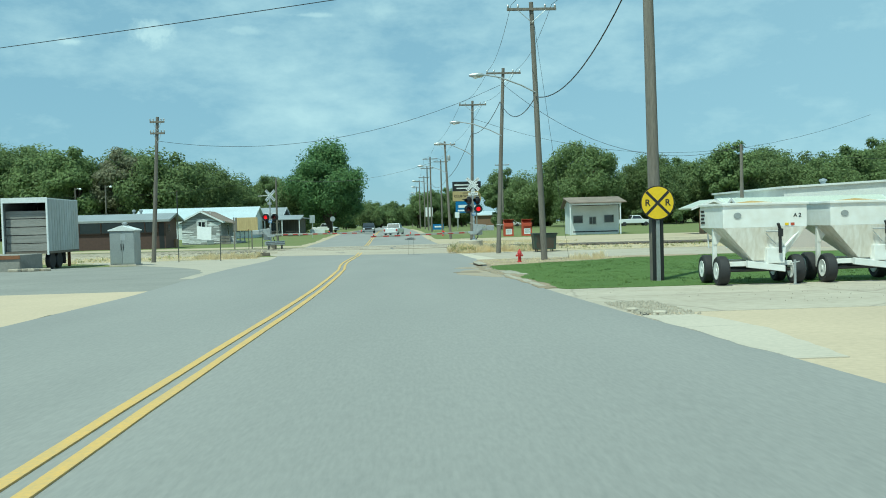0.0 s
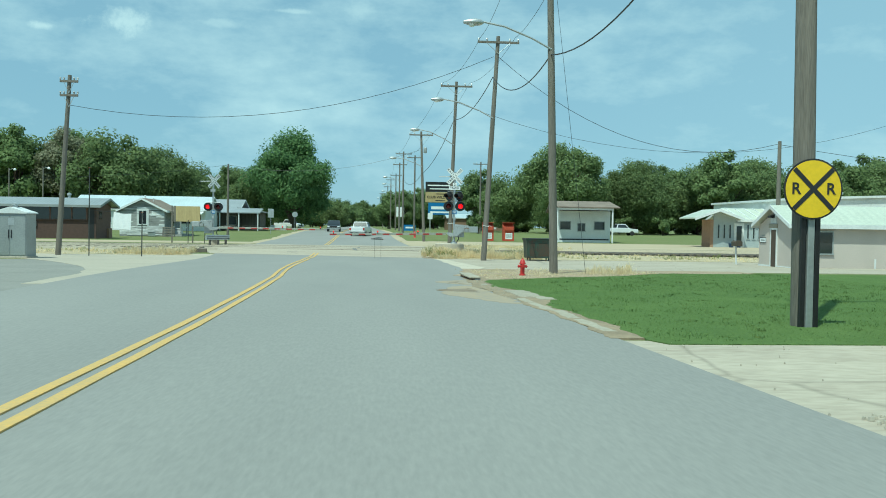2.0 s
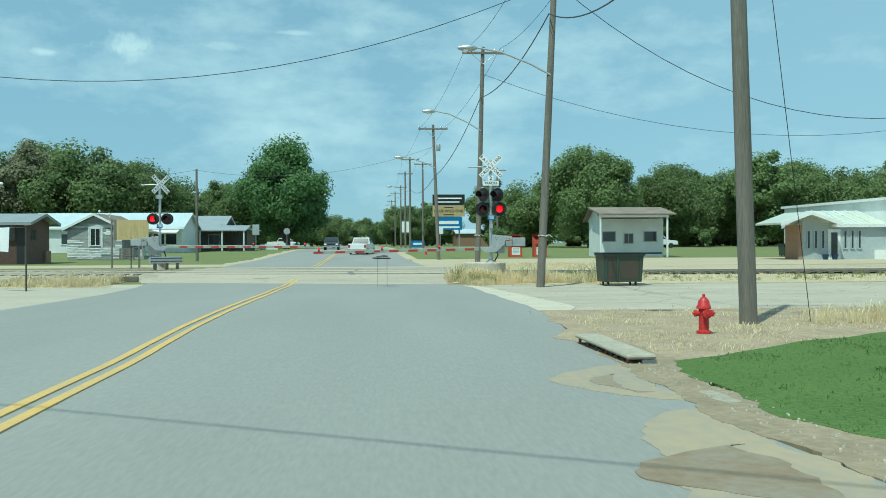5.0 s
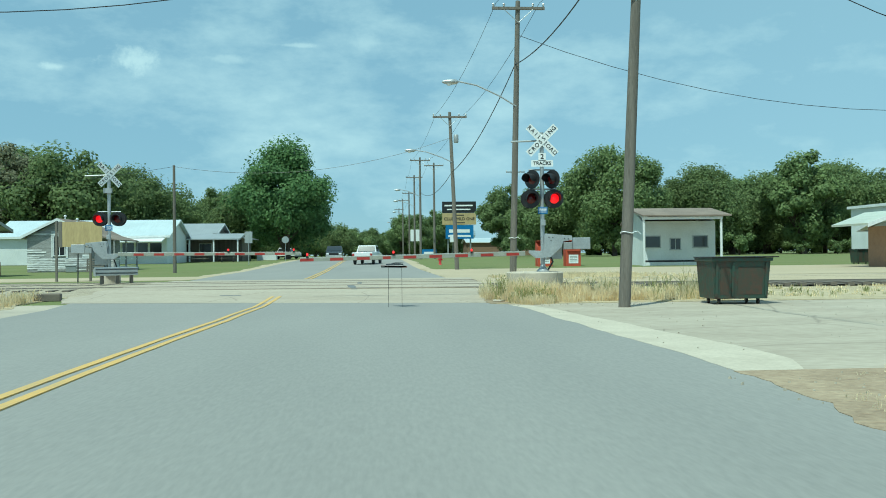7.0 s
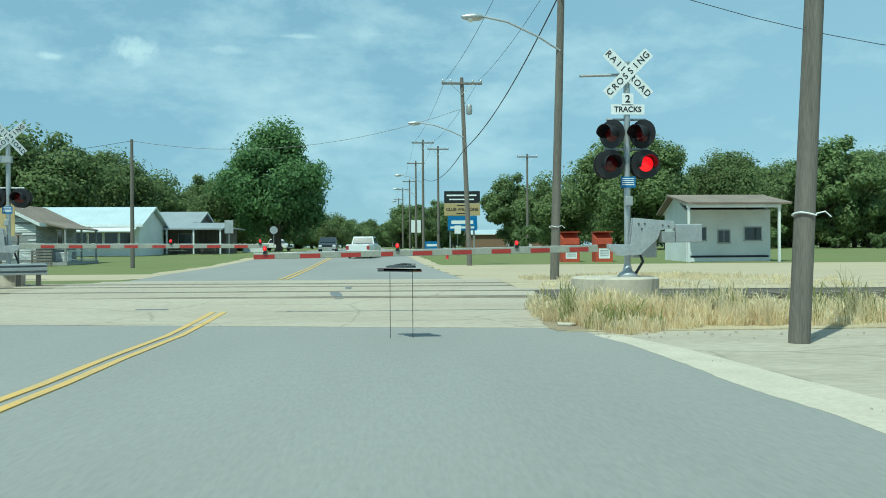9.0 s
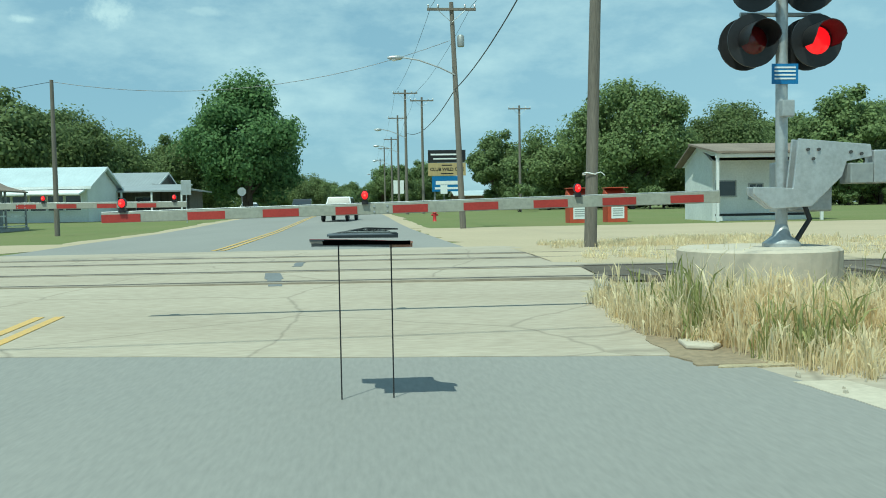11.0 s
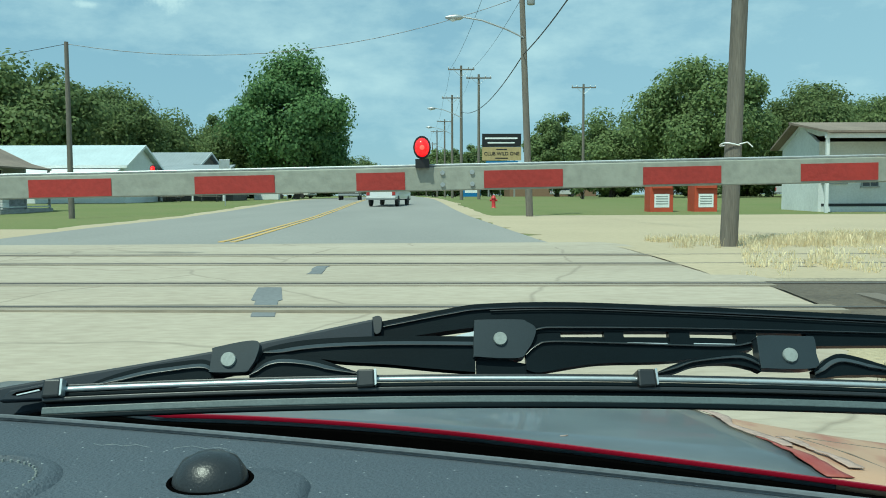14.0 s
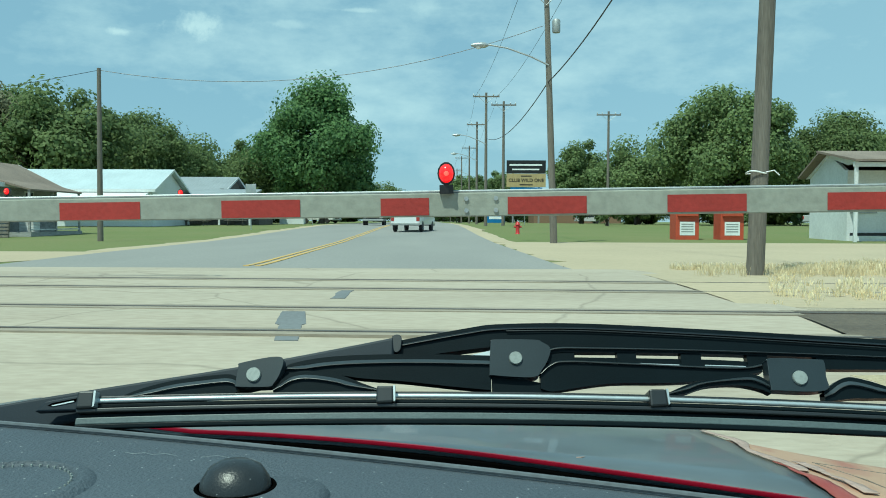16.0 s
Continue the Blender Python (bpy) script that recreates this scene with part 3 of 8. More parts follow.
setting(sheet("crossing_surface", lambda y: road_left(y) - 0.6, lambda y: float(np.interp(y, (57.6, 60, 62, 66, 71.5), (2.95, 2.75, 3.35, 3.85, 3.6))), 57.6, 71.5, 0.028, "crossing", cols=9, ragged=0.4, step=0.5),
        "patched pale concrete and asphalt between the rails", "level crossing")
cs = bpy.data.objects["crossing_surface"].data
for v in cs.vertices:
    # the seam with the asphalt runs askew across the road
    drop_ = v.co.z - G(v.co.y)
    v.co.y += (71.5 - v.co.y) / 13.9 * (0.55 - 0.14 * (v.co.x + 2.5) + 0.10 * noise.noise((v.co.x * 0.9, 0, 0)))
    v.co.z = G(v.co.y) + drop_
setting(sheet("ballast", lambda y: -300.0, lambda y: road_left(y) - 0.4, 61.2, 70.2, 0.02, "gravel", ragged=0.4), "tan and grey stone ballast under the tracks", "ballast")
setting(sheet("ballast_east", lambda y: 3.2, lambda y: 300.0, 61.6, 70.2, 0.02, "gravel", ragged=0.4), "tan and grey stone ballast under the tracks", "ballast")
for k, (y0, y1) in enumerate(((-60, 60.6), (72.3, 300))):
    for side in (-0.115, 0.115):
        setting(sheet("road_line", lambda y: line_mid(y) + side - 0.055, lambda y: line_mid(y) + side + 0.055, y0, y1, 0.036, "yellow_line", ragged=0.012),
                "worn double yellow centre line", "road marking")

setting(sheet("verge_soil", lambda y: road_right(y) - 0.05, lambda y: lawn_left(min(y, 33.5)) + 0.16, 19.8, 35.5, 0.029, "wet_soil", ragged=0.2, step=0.08),
        "damp brown soil and litter along the broken kerb", "soil")
for y0, y1, a, b, m in ((25.2, 30.8, 1.25, 0.16, "road_sand"), (28.3, 29.6, 1.30, 0.35, "wet_sand"), (31.2, 33.4, 0.95, 0.05, "road_sand"), (31.6, 32.7, 0.6, 0.25, "wet_sand")):
    setting(sheet("sand", lambda y: road_right(y) - b - (a - b) * max(0.0, math.sin(math.pi * (y - y0) / (y1 - y0))) ** 0.7, lambda y: road_right(y) - b + (0.14 if m == "road_sand" else 0.02), y0, y1, 0.026 if m == "road_sand" else 0.0295, m, ragged=0.22, step=0.06),
            "thin drift of tan sand on the asphalt" if m == "road_sand" else "dark wet streak of sand on the asphalt", "sand")
setting(sheet("thatch", lambda y: 3.0 - 0.10 * max(0, y - 58), lambda y: 34.0, 56.9, 61.6, 0.031, "thatch", ragged=0.5, step=0.25), "matted dry straw beside the tracks", "dry grass")
setting(sheet("soil_edge", lambda y: 2.72 - 0.12 * math.sin(2.2 * (y - 57.0)), lambda y: 3.35, 57.0, 59.4, 0.035, "wet_soil", ragged=0.18, step=0.08), "dark bare soil at the edge of the dry grass", "soil")
setting(sheet("thatch_west", lambda y: -34.0, lambda y: -10.7, 57.2, 61.4, 0.026, "thatch", ragged=0.5, step=0.3), "matted dry straw beside the tracks", "dry grass")
setting(sheet("ramp", lambda y: 3.62 + 0.05 * (12.3 - y), lambda y: 4.75 - 0.10 * abs(y - 10.2), 7.6, 12.4, 0.0255, "concrete", ragged=0.12, step=0.3), "pale concrete ramp at the road edge", "pavement")
for x0, x1, y0, y1 in ((-1.36, -1.2, 65.5, 66.5), (-5.6, -4.9, 61.1, 61.25)):
    setting(sheet("tar_patch", lambda y: x0 + 0.02 * math.sin(7 * y), lambda y: x1 + 0.02 * math.sin(5 * y), y0, y1, 0.034, "patch", ragged=0.05, step=0.08),
            "small blue-grey tar patch on the crossing", "road patch")

setting(sheet("tar_patch", lambda y: float(np.interp(y, (62.7, 63.4, 63.45, 64.2), (-1.45, -1.56, -1.62, -1.67))), lambda y: float(np.interp(y, (62.7, 63.4, 63.45, 64.2), (-1.24, -1.33, -1.29, -1.43))), 62.7, 64.2, 0.034, "patch", ragged=0.04, step=0.07),
        "blocky blue-grey tar patch on the crossing", "road patch")

# flat sheet: the hole's shade is painted dark, nothing is dug out
setting(sheet("drain_hole", lambda y: 3.66, lambda y: 3.92 - 0.3 * abs(y - 12.75), 12.4, 13.1, 0.0275, "hole_shade", ragged=0.12, step=0.05),
        "washed-out hole at the road edge, painted flat as its dark shade", "hole")
for side_, y0, y1 in ((1, 91, 190), (-1, 79.5, 190)):
    setting(sheet("verge_sand", (lambda y: road_right(y) - 0.1) if side_ > 0 else (lambda y: road_left(y) - 0.9 - 0.4 * noise.noise((y * 0.2, 0, 0))), (lambda y: road_right(y) + 0.9 + 0.4 * noise.noise((y * 0.2, 3, 0))) if side_ > 0 else (lambda y: road_left(y) + 0.1), y0, y1, 0.016, "tan_lot", ragged=0.3),
            "pale sandy shoulder of the far road", "verge")

# rails across the road, at a slight skew, each with dirt-filled gaps beside it
SKEW = -0.055
for y0 in (63.2, 64.64, 66.9, 68.34):
    head = prism([(-0.036, 0.13), (-0.036, 0.09), (-0.009, 0.075), (-0.009, 0.02), (-0.07, 0.0), (0.07, 0.0), (0.009, 0.02), (0.009, 0.075), (0.036, 0.09), (0.036, 0.13)], -200, 200, "x")
    r = part("rail", head, "rail", at=pose(-3.5, y0, G(y0) - 0.092, 0, 0, math.degrees(math.atan(SKEW))))
    for off, wide in ((0.12, 0.07), (-0.13, 0.08)):
        gap = part("flangeway", box(-6.2, 7.1, off - wide, off + wide, -0.02, 0.034), "rail_dirt", at=pose(-3.5, y0, G(y0), 0, 0, math.degrees(math.atan(SKEW))))
        tagged(gap, "dirt-filled gap beside the rail", "level crossing", kind="structure")
    tagged(r, "worn steel railway rail", "rail", "railway rails", "structure")

dv = [(3.3 + 6.0 * k, yk + SKEW * (6.8 + 6.0 * k) + 0.25 * noise.noise((k * 1.3, yk, 2.0)), G(yk) + up_) for k in range(17) for yk, up_ in ((65.2, 0.018), (65.9, 0.034), (67.6, 0.040), (69.4, 0.036), (72.6, 0.016))]
# dark ballast colour that stands in for shade along the near track
MAT["oily_ballast"] = material("oily_ballast", (0.15, 0.125, 0.095), 0.95, second=(0.07, 0.06, 0.05), scale=1.6, fine=20, bump=0.7, bump_size=0.05, amount=0.8)
for x_, n_ in ((3.5, 17), (-106.8, 17)):
    ov = [(x_ + 6.0 * k, yk + SKEW * (x_ + 3.5 + 6.0 * k) + 0.2 * noise.noise((k * 1.1, yk, 5.0)), G(yk) + 0.026) for k in range(n_) for yk in (62.7, 63.3, 64.1, 64.9)]
    setting(part("oily_ballast", (ov, [(4 * k + q, 4 * k + 4 + q, 4 * k + 5 + q, 4 * k + 1 + q) for k in range(n_ - 1) for q in range(3)]), "oily_ballast", smooth=True), "ballast between the near rails, darkened as the track's shaded side", "ballast")
setting(part("track_dirt", (dv, [(5 * k + q, 5 * k + 5 + q, 5 * k + 6 + q, 5 * k + 1 + q) for k in range(16) for q in range(4)]), "tan_lot", smooth=True), "tan dirt and gravel buried over the far track", "track bed")

tie_mesh = mesh_of("tie", box(-0.115, 0.115, -1.25, 1.25, 0.0, 0.11), MAT["tie"])
tie_rng = random.Random(9)
for y0 in (63.92, 67.62):
    track = thing("railway_ties", "dark creosoted timber ties under the rails", "railway ties", pose(-3.5, y0, G(y0)), "railway ties", "structure")
    for k in list(range(14, 64)) + list(range(-46, -13)):
        x = 0.55 * k + tie_rng.uniform(-0.05, 0.05)
        piece("tie", tie_mesh, track, pose(x, SKEW * x, -0.086, 0, 0, tie_rng.uniform(-4, 1)))

# ---------------------------------------------------------------- utility poles and wires
def utility_pole(x, y, height, lean=(0.0, 0.0), arm=2.3, arm_turn=0.0, lamp=None, transformer=False, r=0.15, arms=1, base_z=None, label="weathered wooden utility pole with a crossarm"):
    z = G(y) if base_z is None else base_z
    ob = thing("utility_pole", label, "utility pole", pose(x, y, z - 0.05), "utility poles along the road")
    top = (lean[0], lean[1], height)
    part("pole", tube([(0, 0, 0), (lean[0] * 0.5, lean[1] * 0.5, height * 0.5), top], [r, r * 0.86, r * 0.66], 14), "pole_wood", ob, smooth=True)
    if arm:
        for k in range(arms):
            c = Matrix.Translation((lean[0], lean[1] - 0.12, height - 0.35 - 0.75 * k)) @ pose(0, 0, 0, 0, 0, arm_turn)
            a = part("crossarm", moved(box(-arm / 2, arm / 2, -0.05, 0.05, -0.06, 0.06), c), "pole_wood", ob, bevel=0.01)
            for s in (-0.95, -0.55, 0.55, 0.95):
                ins = lathe([(0.015, 0.0), (0.05, 0.05), (0.03, 0.08), (0.06, 0.11), (0.035, 0.16), (0.0, 0.17)], 8)
                part("insulator", moved(ins, c @ pose(s * arm / 2, 0, 0.06)), "galvanised", ob, smooth=True)
            for s in (-1, 1):
                part("brace", moved(tube([(s * arm * 0.28, -0.04, -0.05), (0, -0.02, -0.62)], 0.015, 6), c), "galvanised", ob)
    if transformer:
        part("transformer", moved(lathe([(0.0, 0), (0.15, 0.02), (0.165, 0.08), (0.165, 0.5), (0.12, 0.56), (0.0, 0.58)], 14), pose(0.34 + lean[0] * (height - 2.0) / height, -0.1, height - 2.1)), "cabinet_grey", ob, smooth=True)
    if lamp:
        lx, lz, az = lamp       # head's offset across and height, and the height at which the arm meets the pole
        bx = lean[0] * az / height
        pts = [(bx, -0.1, az), (bx + (lx - bx) * 0.25, -0.12, az + (lz - az) * 0.42), (bx + (lx - bx) * 0.6, -0.13, az + (lz - az) * 0.86), (lx + 0.35, -0.13, lz + 0.02)]
        part("lamp_arm", tube(pts, 0.035, 8), "galvanised", ob, smooth=True)
        head = moved(lathe([(0.0, -0.36), (0.07, -0.34), (0.13, -0.2), (0.17, 0.05), (0.14, 0.25), (0.06, 0.36), (0.0, 0.37)], 12), pose(lx, -0.13, lz, 0, 90, 0) @ Matrix.Diagonal((0.75, 1, 1, 1)))
        hd = part("lamp_head", head, "galvanised", ob, "grey cobra-head street lamp", smooth=True)
        part("lens", moved(lathe([(0.0, -0.1), (0.09, -0.07), (0.13, 0.0)], 12), pose(lx - 0.05, -0.13, lz - 0.07)), "sign_white", hd, smooth=True)
    return ob


def wire(a, b, sag, r=0.010, label="thin black overhead wire"):
    pts = []
    for k in range(17):
        s = k / 16
        p = Vector(a).lerp(Vector(b), s)
        p.z -= sag * 4 * s * (1 - s)
        pts.append(p)
    return tagged(part("overhead_wire", tube(pts, r, 5), "black", smooth=True), label, "wire", "overhead wires")


utility_pole(6.6, 21.45, 12.0, lean=(-0.15, 0.0), arm=2.3, r=0.17, label="tall weathered wooden pole that carries the railroad warning sign")
utility_pole(6.25, 38.1, 12.1, lean=(-0.36, 0.0), lamp=(-3.0, 8.75, 7.9))
utility_pole(5.86, 54.9, 12.4, lean=(0.62, 0.0), lamp=(-2.7, 8.85, 7.9), r=0.155)
utility_pole(5.2, 69.8, 12.1, lean=(0.35, 0.0), lamp=(-2.65, 8.55, 7.5))
utility_pole(4.4, 90.0, 10.7, lean=(-0.4, 0.0), lamp=(-3.1, 8.1, 7.3), transformer=True)
for x, y, h, lamp in ((3.4, 129, 11.7, (-2.6, 8.0, 7.2)), (5.2, 133, 11.5, None), (3.35, 150, 11.6, (-2.6, 8.0, 7.2)), (3.3, 180, 11.6, (-2.6, 8.0, 7.2)),
                      (2.6, 205, 12.0, None), (2.2, 240, 12.0, (-2.6, 8.5, 7.7)), (1.0, 290, 12.0, None), (15.3, 135.2, 10.9, None)):
    utility_pole(x, y, h, lamp=lamp)
utility_pole(-17.2, 55.6, 9.75, lean=(0.6, 0.0), arm=0.95, arms=2, r=0.15, label="old weathered pole with short crossarms beside the tracks")
utility_pole(-14.39, 90.3, 7.2, arm=0, r=0.12, label="bare grey wooden pole on the grass")
utility_pole(21.9, 53.4, 6.85, arm=0.0, r=0.14, label="bare wooden utility pole behind the block garage")
tops = [(6.5, 21.4, 12.0), (5.9, 38.1, 11.95), (6.45, 54.8, 12.05), (5.55, 69.8, 12.1), (4.0, 90, 10.6), (3.4, 129, 12.0), (3.35, 150, 12.0), (3.3, 180, 12.0), (2.6, 205, 12), (2.2, 240, 12)]
for a, b in zip(tops, tops[1:]):
    for s in (-0.95, 0.95):
        wire((a[0] + s, a[1], a[2] - 0.1), (b[0] + s, b[1], b[2] - 0.1), 0.5, 0.010)
lows = [(6.5, 21.4, 9.1), (6.0, 38.1, 7.6), (6.2, 54.8, 9.78), (5.4, 69.8, 9.3), (4.1, 90, 6.6), (3.4, 129, 8.2)]
for a, b, sag in zip(lows, lows[1:], (1.2, 0.95, 0.6, 0.6, 0.9)):
    wire(a, b, sag, 0.023, "thick black overhead telephone cable")
wire((6.25, 54.8, 10.9), (-16.8, 55.6, 7.8), 1.75, 0.013)
wire((6.5, 54.8, 10.88), (21.9, 53.4, 6.35), 2.2, 0.013)
wire((21.9, 53.4, 6.3), (60.0, 58.0, 7.5), 1.6, 0.012)
wire((5.4, 69.8, 10.63), (40.0, 70.0, 10.2), 3.1, 0.012)
wire((5.95, 38.1, 11.5), (7.45, 38.3, G(38.3)), 0.0, 0.007, "thin steel guy wire beside the pole")
wire((6.5, 21.4, 8.9), (-40.0, 45.0, 9.9), 0.25, 0.014)
wire((-14.39, 90.3, 7.1), (3.9, 90, 8.9), 1.2, 0.012)
wire((-14.39, 90.3, 7.1), (-50, 100, 6.6), 1.0, 0.011)

for x, y, z in ((5.95, 54.9, 1.92), (5.2, 69.8, 1.75)):
    rb = thing("ribbon", "white ribbon tied round the wooden pole", "ribbon", pose(x, y, z + G(y), 0, 0, 0), "ribbons on poles")
    part("band", tube([(0.165 * math.cos(a), 0.165 * math.sin(a), 0.02 * math.sin(2 * a)) for a in np.linspace(0, 2 * math.pi, 25)], 0.013, 6), "sign_white", rb, smooth=True)
    part("tail", tube([(0.1, -0.15, 0.0), (0.22, -0.19, 0.03), (0.31, -0.19, -0.05)], 0.010, 6), "sign_white", rb, smooth=True)

# ---------------------------------------------------------------- railway signals
MAT["dark_bolt"] = material("dark_bolt", (0.10, 0.10, 0.10), 0.6, metal=0.5, scale=20, fine=80)


def disc(r, y0, y1, n=28):
    return tube([(0, y0, 0), (0, y1, 0)], r, n)


def signal_lamp(parent, x, y, z, turn, lit, back=False):
    """A round black backing with a hooded lens. turn: degrees about z away from facing -y."""
    m = pose(x, y, z, 0, 0, turn)
    head = part("signal_lamp", moved(disc(0.29, -0.02, 0.0), m), "black", parent, "black round signal backing", smooth=True)
    part("housing", moved(lathe([(0.17, 0.0), (0.17, 0.12), (0.10, 0.2), (0.0, 0.21)], 18), m @ pose(0, 0, 0, -90, 0, 0)), "galvanised", head, smooth=True)
    lens = [(0.0, -0.065), (0.07, -0.06), (0.12, -0.045), (0.152, -0.022)]
    part("lens", moved(lathe(lens, 20), m @ pose(0, 0, 0, -90, 0, 0)), "lamp_red" if lit else "lamp_dark", head, "lit red lens" if lit else "dark red lens", smooth=True)
    hood = [(0.165 * math.sin(a), 0.165 * math.cos(a)) for a in np.linspace(-2.0, 2.0, 17)]
    verts, faces = [], []
    for (hx, hz) in hood:
        deep = 0.30 if hz > 0 else 0.30 + hz * 1.6
        for rr in (1.0, 1.05):
            verts += [(hx * rr, -0.02, hz * rr), (hx * rr, -0.02 - max(deep, 0.05), hz * rr)]
    for k in range(16):
        o, p = 4 * k, 4 * (k + 1)
        faces += [(o, o + 1, p + 1, p), (o + 2, p + 2, p + 3, o + 3), (o + 1, o + 3, p + 3, p + 1)]
    part("hood", moved((verts, faces), m), "black", head, smooth=True)
    return head


def blade(length, width, angle, y):
    c, s = math.cos(angle), math.sin(angle)
    def put(u, v):
        return (u * c - v * s, u * s + v * c)
    return prism([put(-length / 2, -width / 2), put(length / 2, -width / 2), put(length / 2, width / 2), put(-length / 2, width / 2)], y, y + 0.006, "y")


def letter_row(text, parent, m, size, step):
    """Letters of one word set out along a blade one by one."""
    for k, ch in enumerate(text):
        words(ch, size, "letter", parent, m @ pose((k - (len(text) - 1) / 2) * step, 0, 0), name="lettering", bold=0.006)


def crossing_signal(m, lit_right, side, arm_length, arm_z, upper_turn, far):
    """Mast with crossbuck, two pairs of red lamps and the gate's machine. side: -1 when the arm points to -x."""
    fr = 0.34 if far else 0.86
    ob = thing("crossing_signal", "railroad crossing signal mast with crossbuck, red lamps and gate machine", "crossing signal", m, "crossing signals")
    part("foundation", moved(lathe([(0.0, -0.72), (fr, -0.72), (fr + 0.01, -0.03), (fr - 0.02, 0.0), (0.0, 0.0)], 36), pose(-0.25 * (not far), 0.05 + 0.2 * far, 0)), "concrete", ob, "round concrete foundation", bevel=0.0)
    part("mast", join(tube([(0, 0, 0), (0, 0, 4.3)], 0.064, 14), lathe([(0.2, 0.0), (0.2, 0.04), (0.1, 0.12), (0.064, 0.25)], 14)), "galvanised", ob, smooth=True)
    cb = part("crossbuck", blade(1.22, 0.229, radians(-45), -0.10), "sign_white", ob, "white reflective crossbuck with black words")
    part("crossbuck_blade", blade(1.22, 0.229, radians(45), -0.108), "sign_white", cb)
    zc = 4.05
    cb.matrix_local = pose(0, 0, zc, 0, 0, 42 if far else 0)
    turn = pose(0, 0, 0, 90, 0, 0)
    up, down = pose(0, 0, 0, 0, 45, 0), pose(0, 0, 0, 0, -45, 0)
    # words on the blades: the crossing word rises, the railroad word falls
    letter_row("RAIL", cb, down.inverted() @ pose(-0.335, -0.103, 0) @ turn, 0.178, 0.142) if not far else None
    letter_row("ROAD", cb, down.inverted() @ pose(0.335, -0.103, 0) @ turn, 0.178, 0.142) if not far else None
    letter_row("CROSSING", cb, up.inverted() @ pose(0, -0.112, 0) @ turn, 0.178, 0.148) if not far else None
    if far:
        letter_row("RAIL", cb, down.inverted() @ pose(-0.335, -0.103, 0) @ turn, 0.178, 0.142)
        letter_row("ROAD", cb, down.inverted() @ pose(0.335, -0.103, 0) @ turn, 0.178, 0.142)
        letter_row("CROSSING", cb, up.inverted() @ pose(0, -0.112, 0) @ turn, 0.178, 0.148)
    if far:
        part("back_box", box(-0.16, 0.16, -0.2, -0.07, 3.3, 3.5), "galvanised", ob)
    tr = None if far else part("track_sign", join(box(-0.115, 0.115, -0.075, -0.07, 3.42, 3.66), box(-0.34, 0.34, -0.075, -0.07, 3.24, 3.44)), "sign_white", ob, "white track number sign")
    if not far:
        words("2", 0.21, "letter", tr, pose(0, -0.078, 3.545) @ turn)
        words("TRACKS", 0.15, "letter", tr, pose(0, -0.078, 3.34) @ turn)
    for z, tw, lit, wide in (((2.25, 0, (not lit_right, lit_right), 0.36),) if far else ((2.85, upper_turn, (False, False), 0.31), (2.25, 0, (not lit_right, lit_right), 0.36))):
        part("lamp_bar", tube([(-wide - 0.1, 0.03, z + 0.3), (wide + 0.1, 0.03, z + 0.3)], 0.025, 8), "galvanised", ob, smooth=True)
        for s, on in zip((-1, 1), lit):
            signal_lamp(ob, s * wide, -0.06, z, tw, on)
            if tw == 0:
                signal_lamp(ob, s * wide, 0.14, z, 180, False)
    part("blue_sign", box(-0.15, 0.15, -0.075, -0.07, 1.78, 2.0), "sign_blue", ob, "small blue emergency notice sign")
    part("notice", join(*[box(-0.12, 0.12, -0.079, -0.076, z, z + 0.018) for z in (1.83, 1.87, 1.91, 1.95)]), "sign_white", ob)
    part("junction_box", box(-0.07, 0.07, -0.16, -0.065, 1.42, 1.6), "galvanised", ob, bevel=0.01)
    # the machine that turns the arm, and its counterweights
    mach = part("gate_machine", box(0.1, 0.62, 0.05, 0.5, 0.38, 0.95) if side < 0 else box(-0.62, -0.1, 0.05, 0.5, 0.38, 0.95), "galvanised", ob, bevel=0.02)
    s = -side
    plate = [(0.04, 1.17), (0.48, 1.13), (0.85, 1.10), (0.87, 0.97), (0.58, 0.92), (0.53, 0.76), (0.19, 0.44), (-0.25, 0.42), (-0.46, 0.58), (-0.46, 0.66), (-0.02, 0.64)]
    rise = arm_z - 0.5
    for y0 in (-0.30, -0.16):
        part("gate_bracket", prism([(s * x, z + rise) for x, z in plate], y0, y0 + 0.03, "y"), "galvanised", ob, "grey steel gate bracket plate", bevel=0.006)
    part("bracket_bolts", join(*[moved(disc(0.018, -0.318, -0.3, 8), pose(s * x, 0, z + rise)) for x, z in ((0.14, 1.05), (0.26, 1.05), (0.2, 0.95), (0.62, 1.02), (0.74, 1.0))]), "dark_bolt", ob)
    part("counterweight", box(*sorted((s * 0.60, s * 0.86)), -0.34, -0.12, 0.68 + rise, 0.90 + rise), "cabinet_grey", ob, bevel=0.01)
    part("counterweight", box(*sorted((s * 0.88, s * 1.42)), -0.31, -0.13, 0.68 + rise, 1.04 + rise), "galvanised", ob, bevel=0.015)
    part("conduit", tube([(0.12, -0.02, 0.0), (0.3, -0.05, 0.3), (0.15, -0.03, 0.7)], 0.03, 8), "black", ob, smooth=True)
    part("crank_bar", tube([(-0.95, 0.02, 4.02), (-0.05, 0.02, 4.05)], 0.03, 8), "galvanised", ob, "short grey bar behind the crossbuck", smooth=True)
    return ob


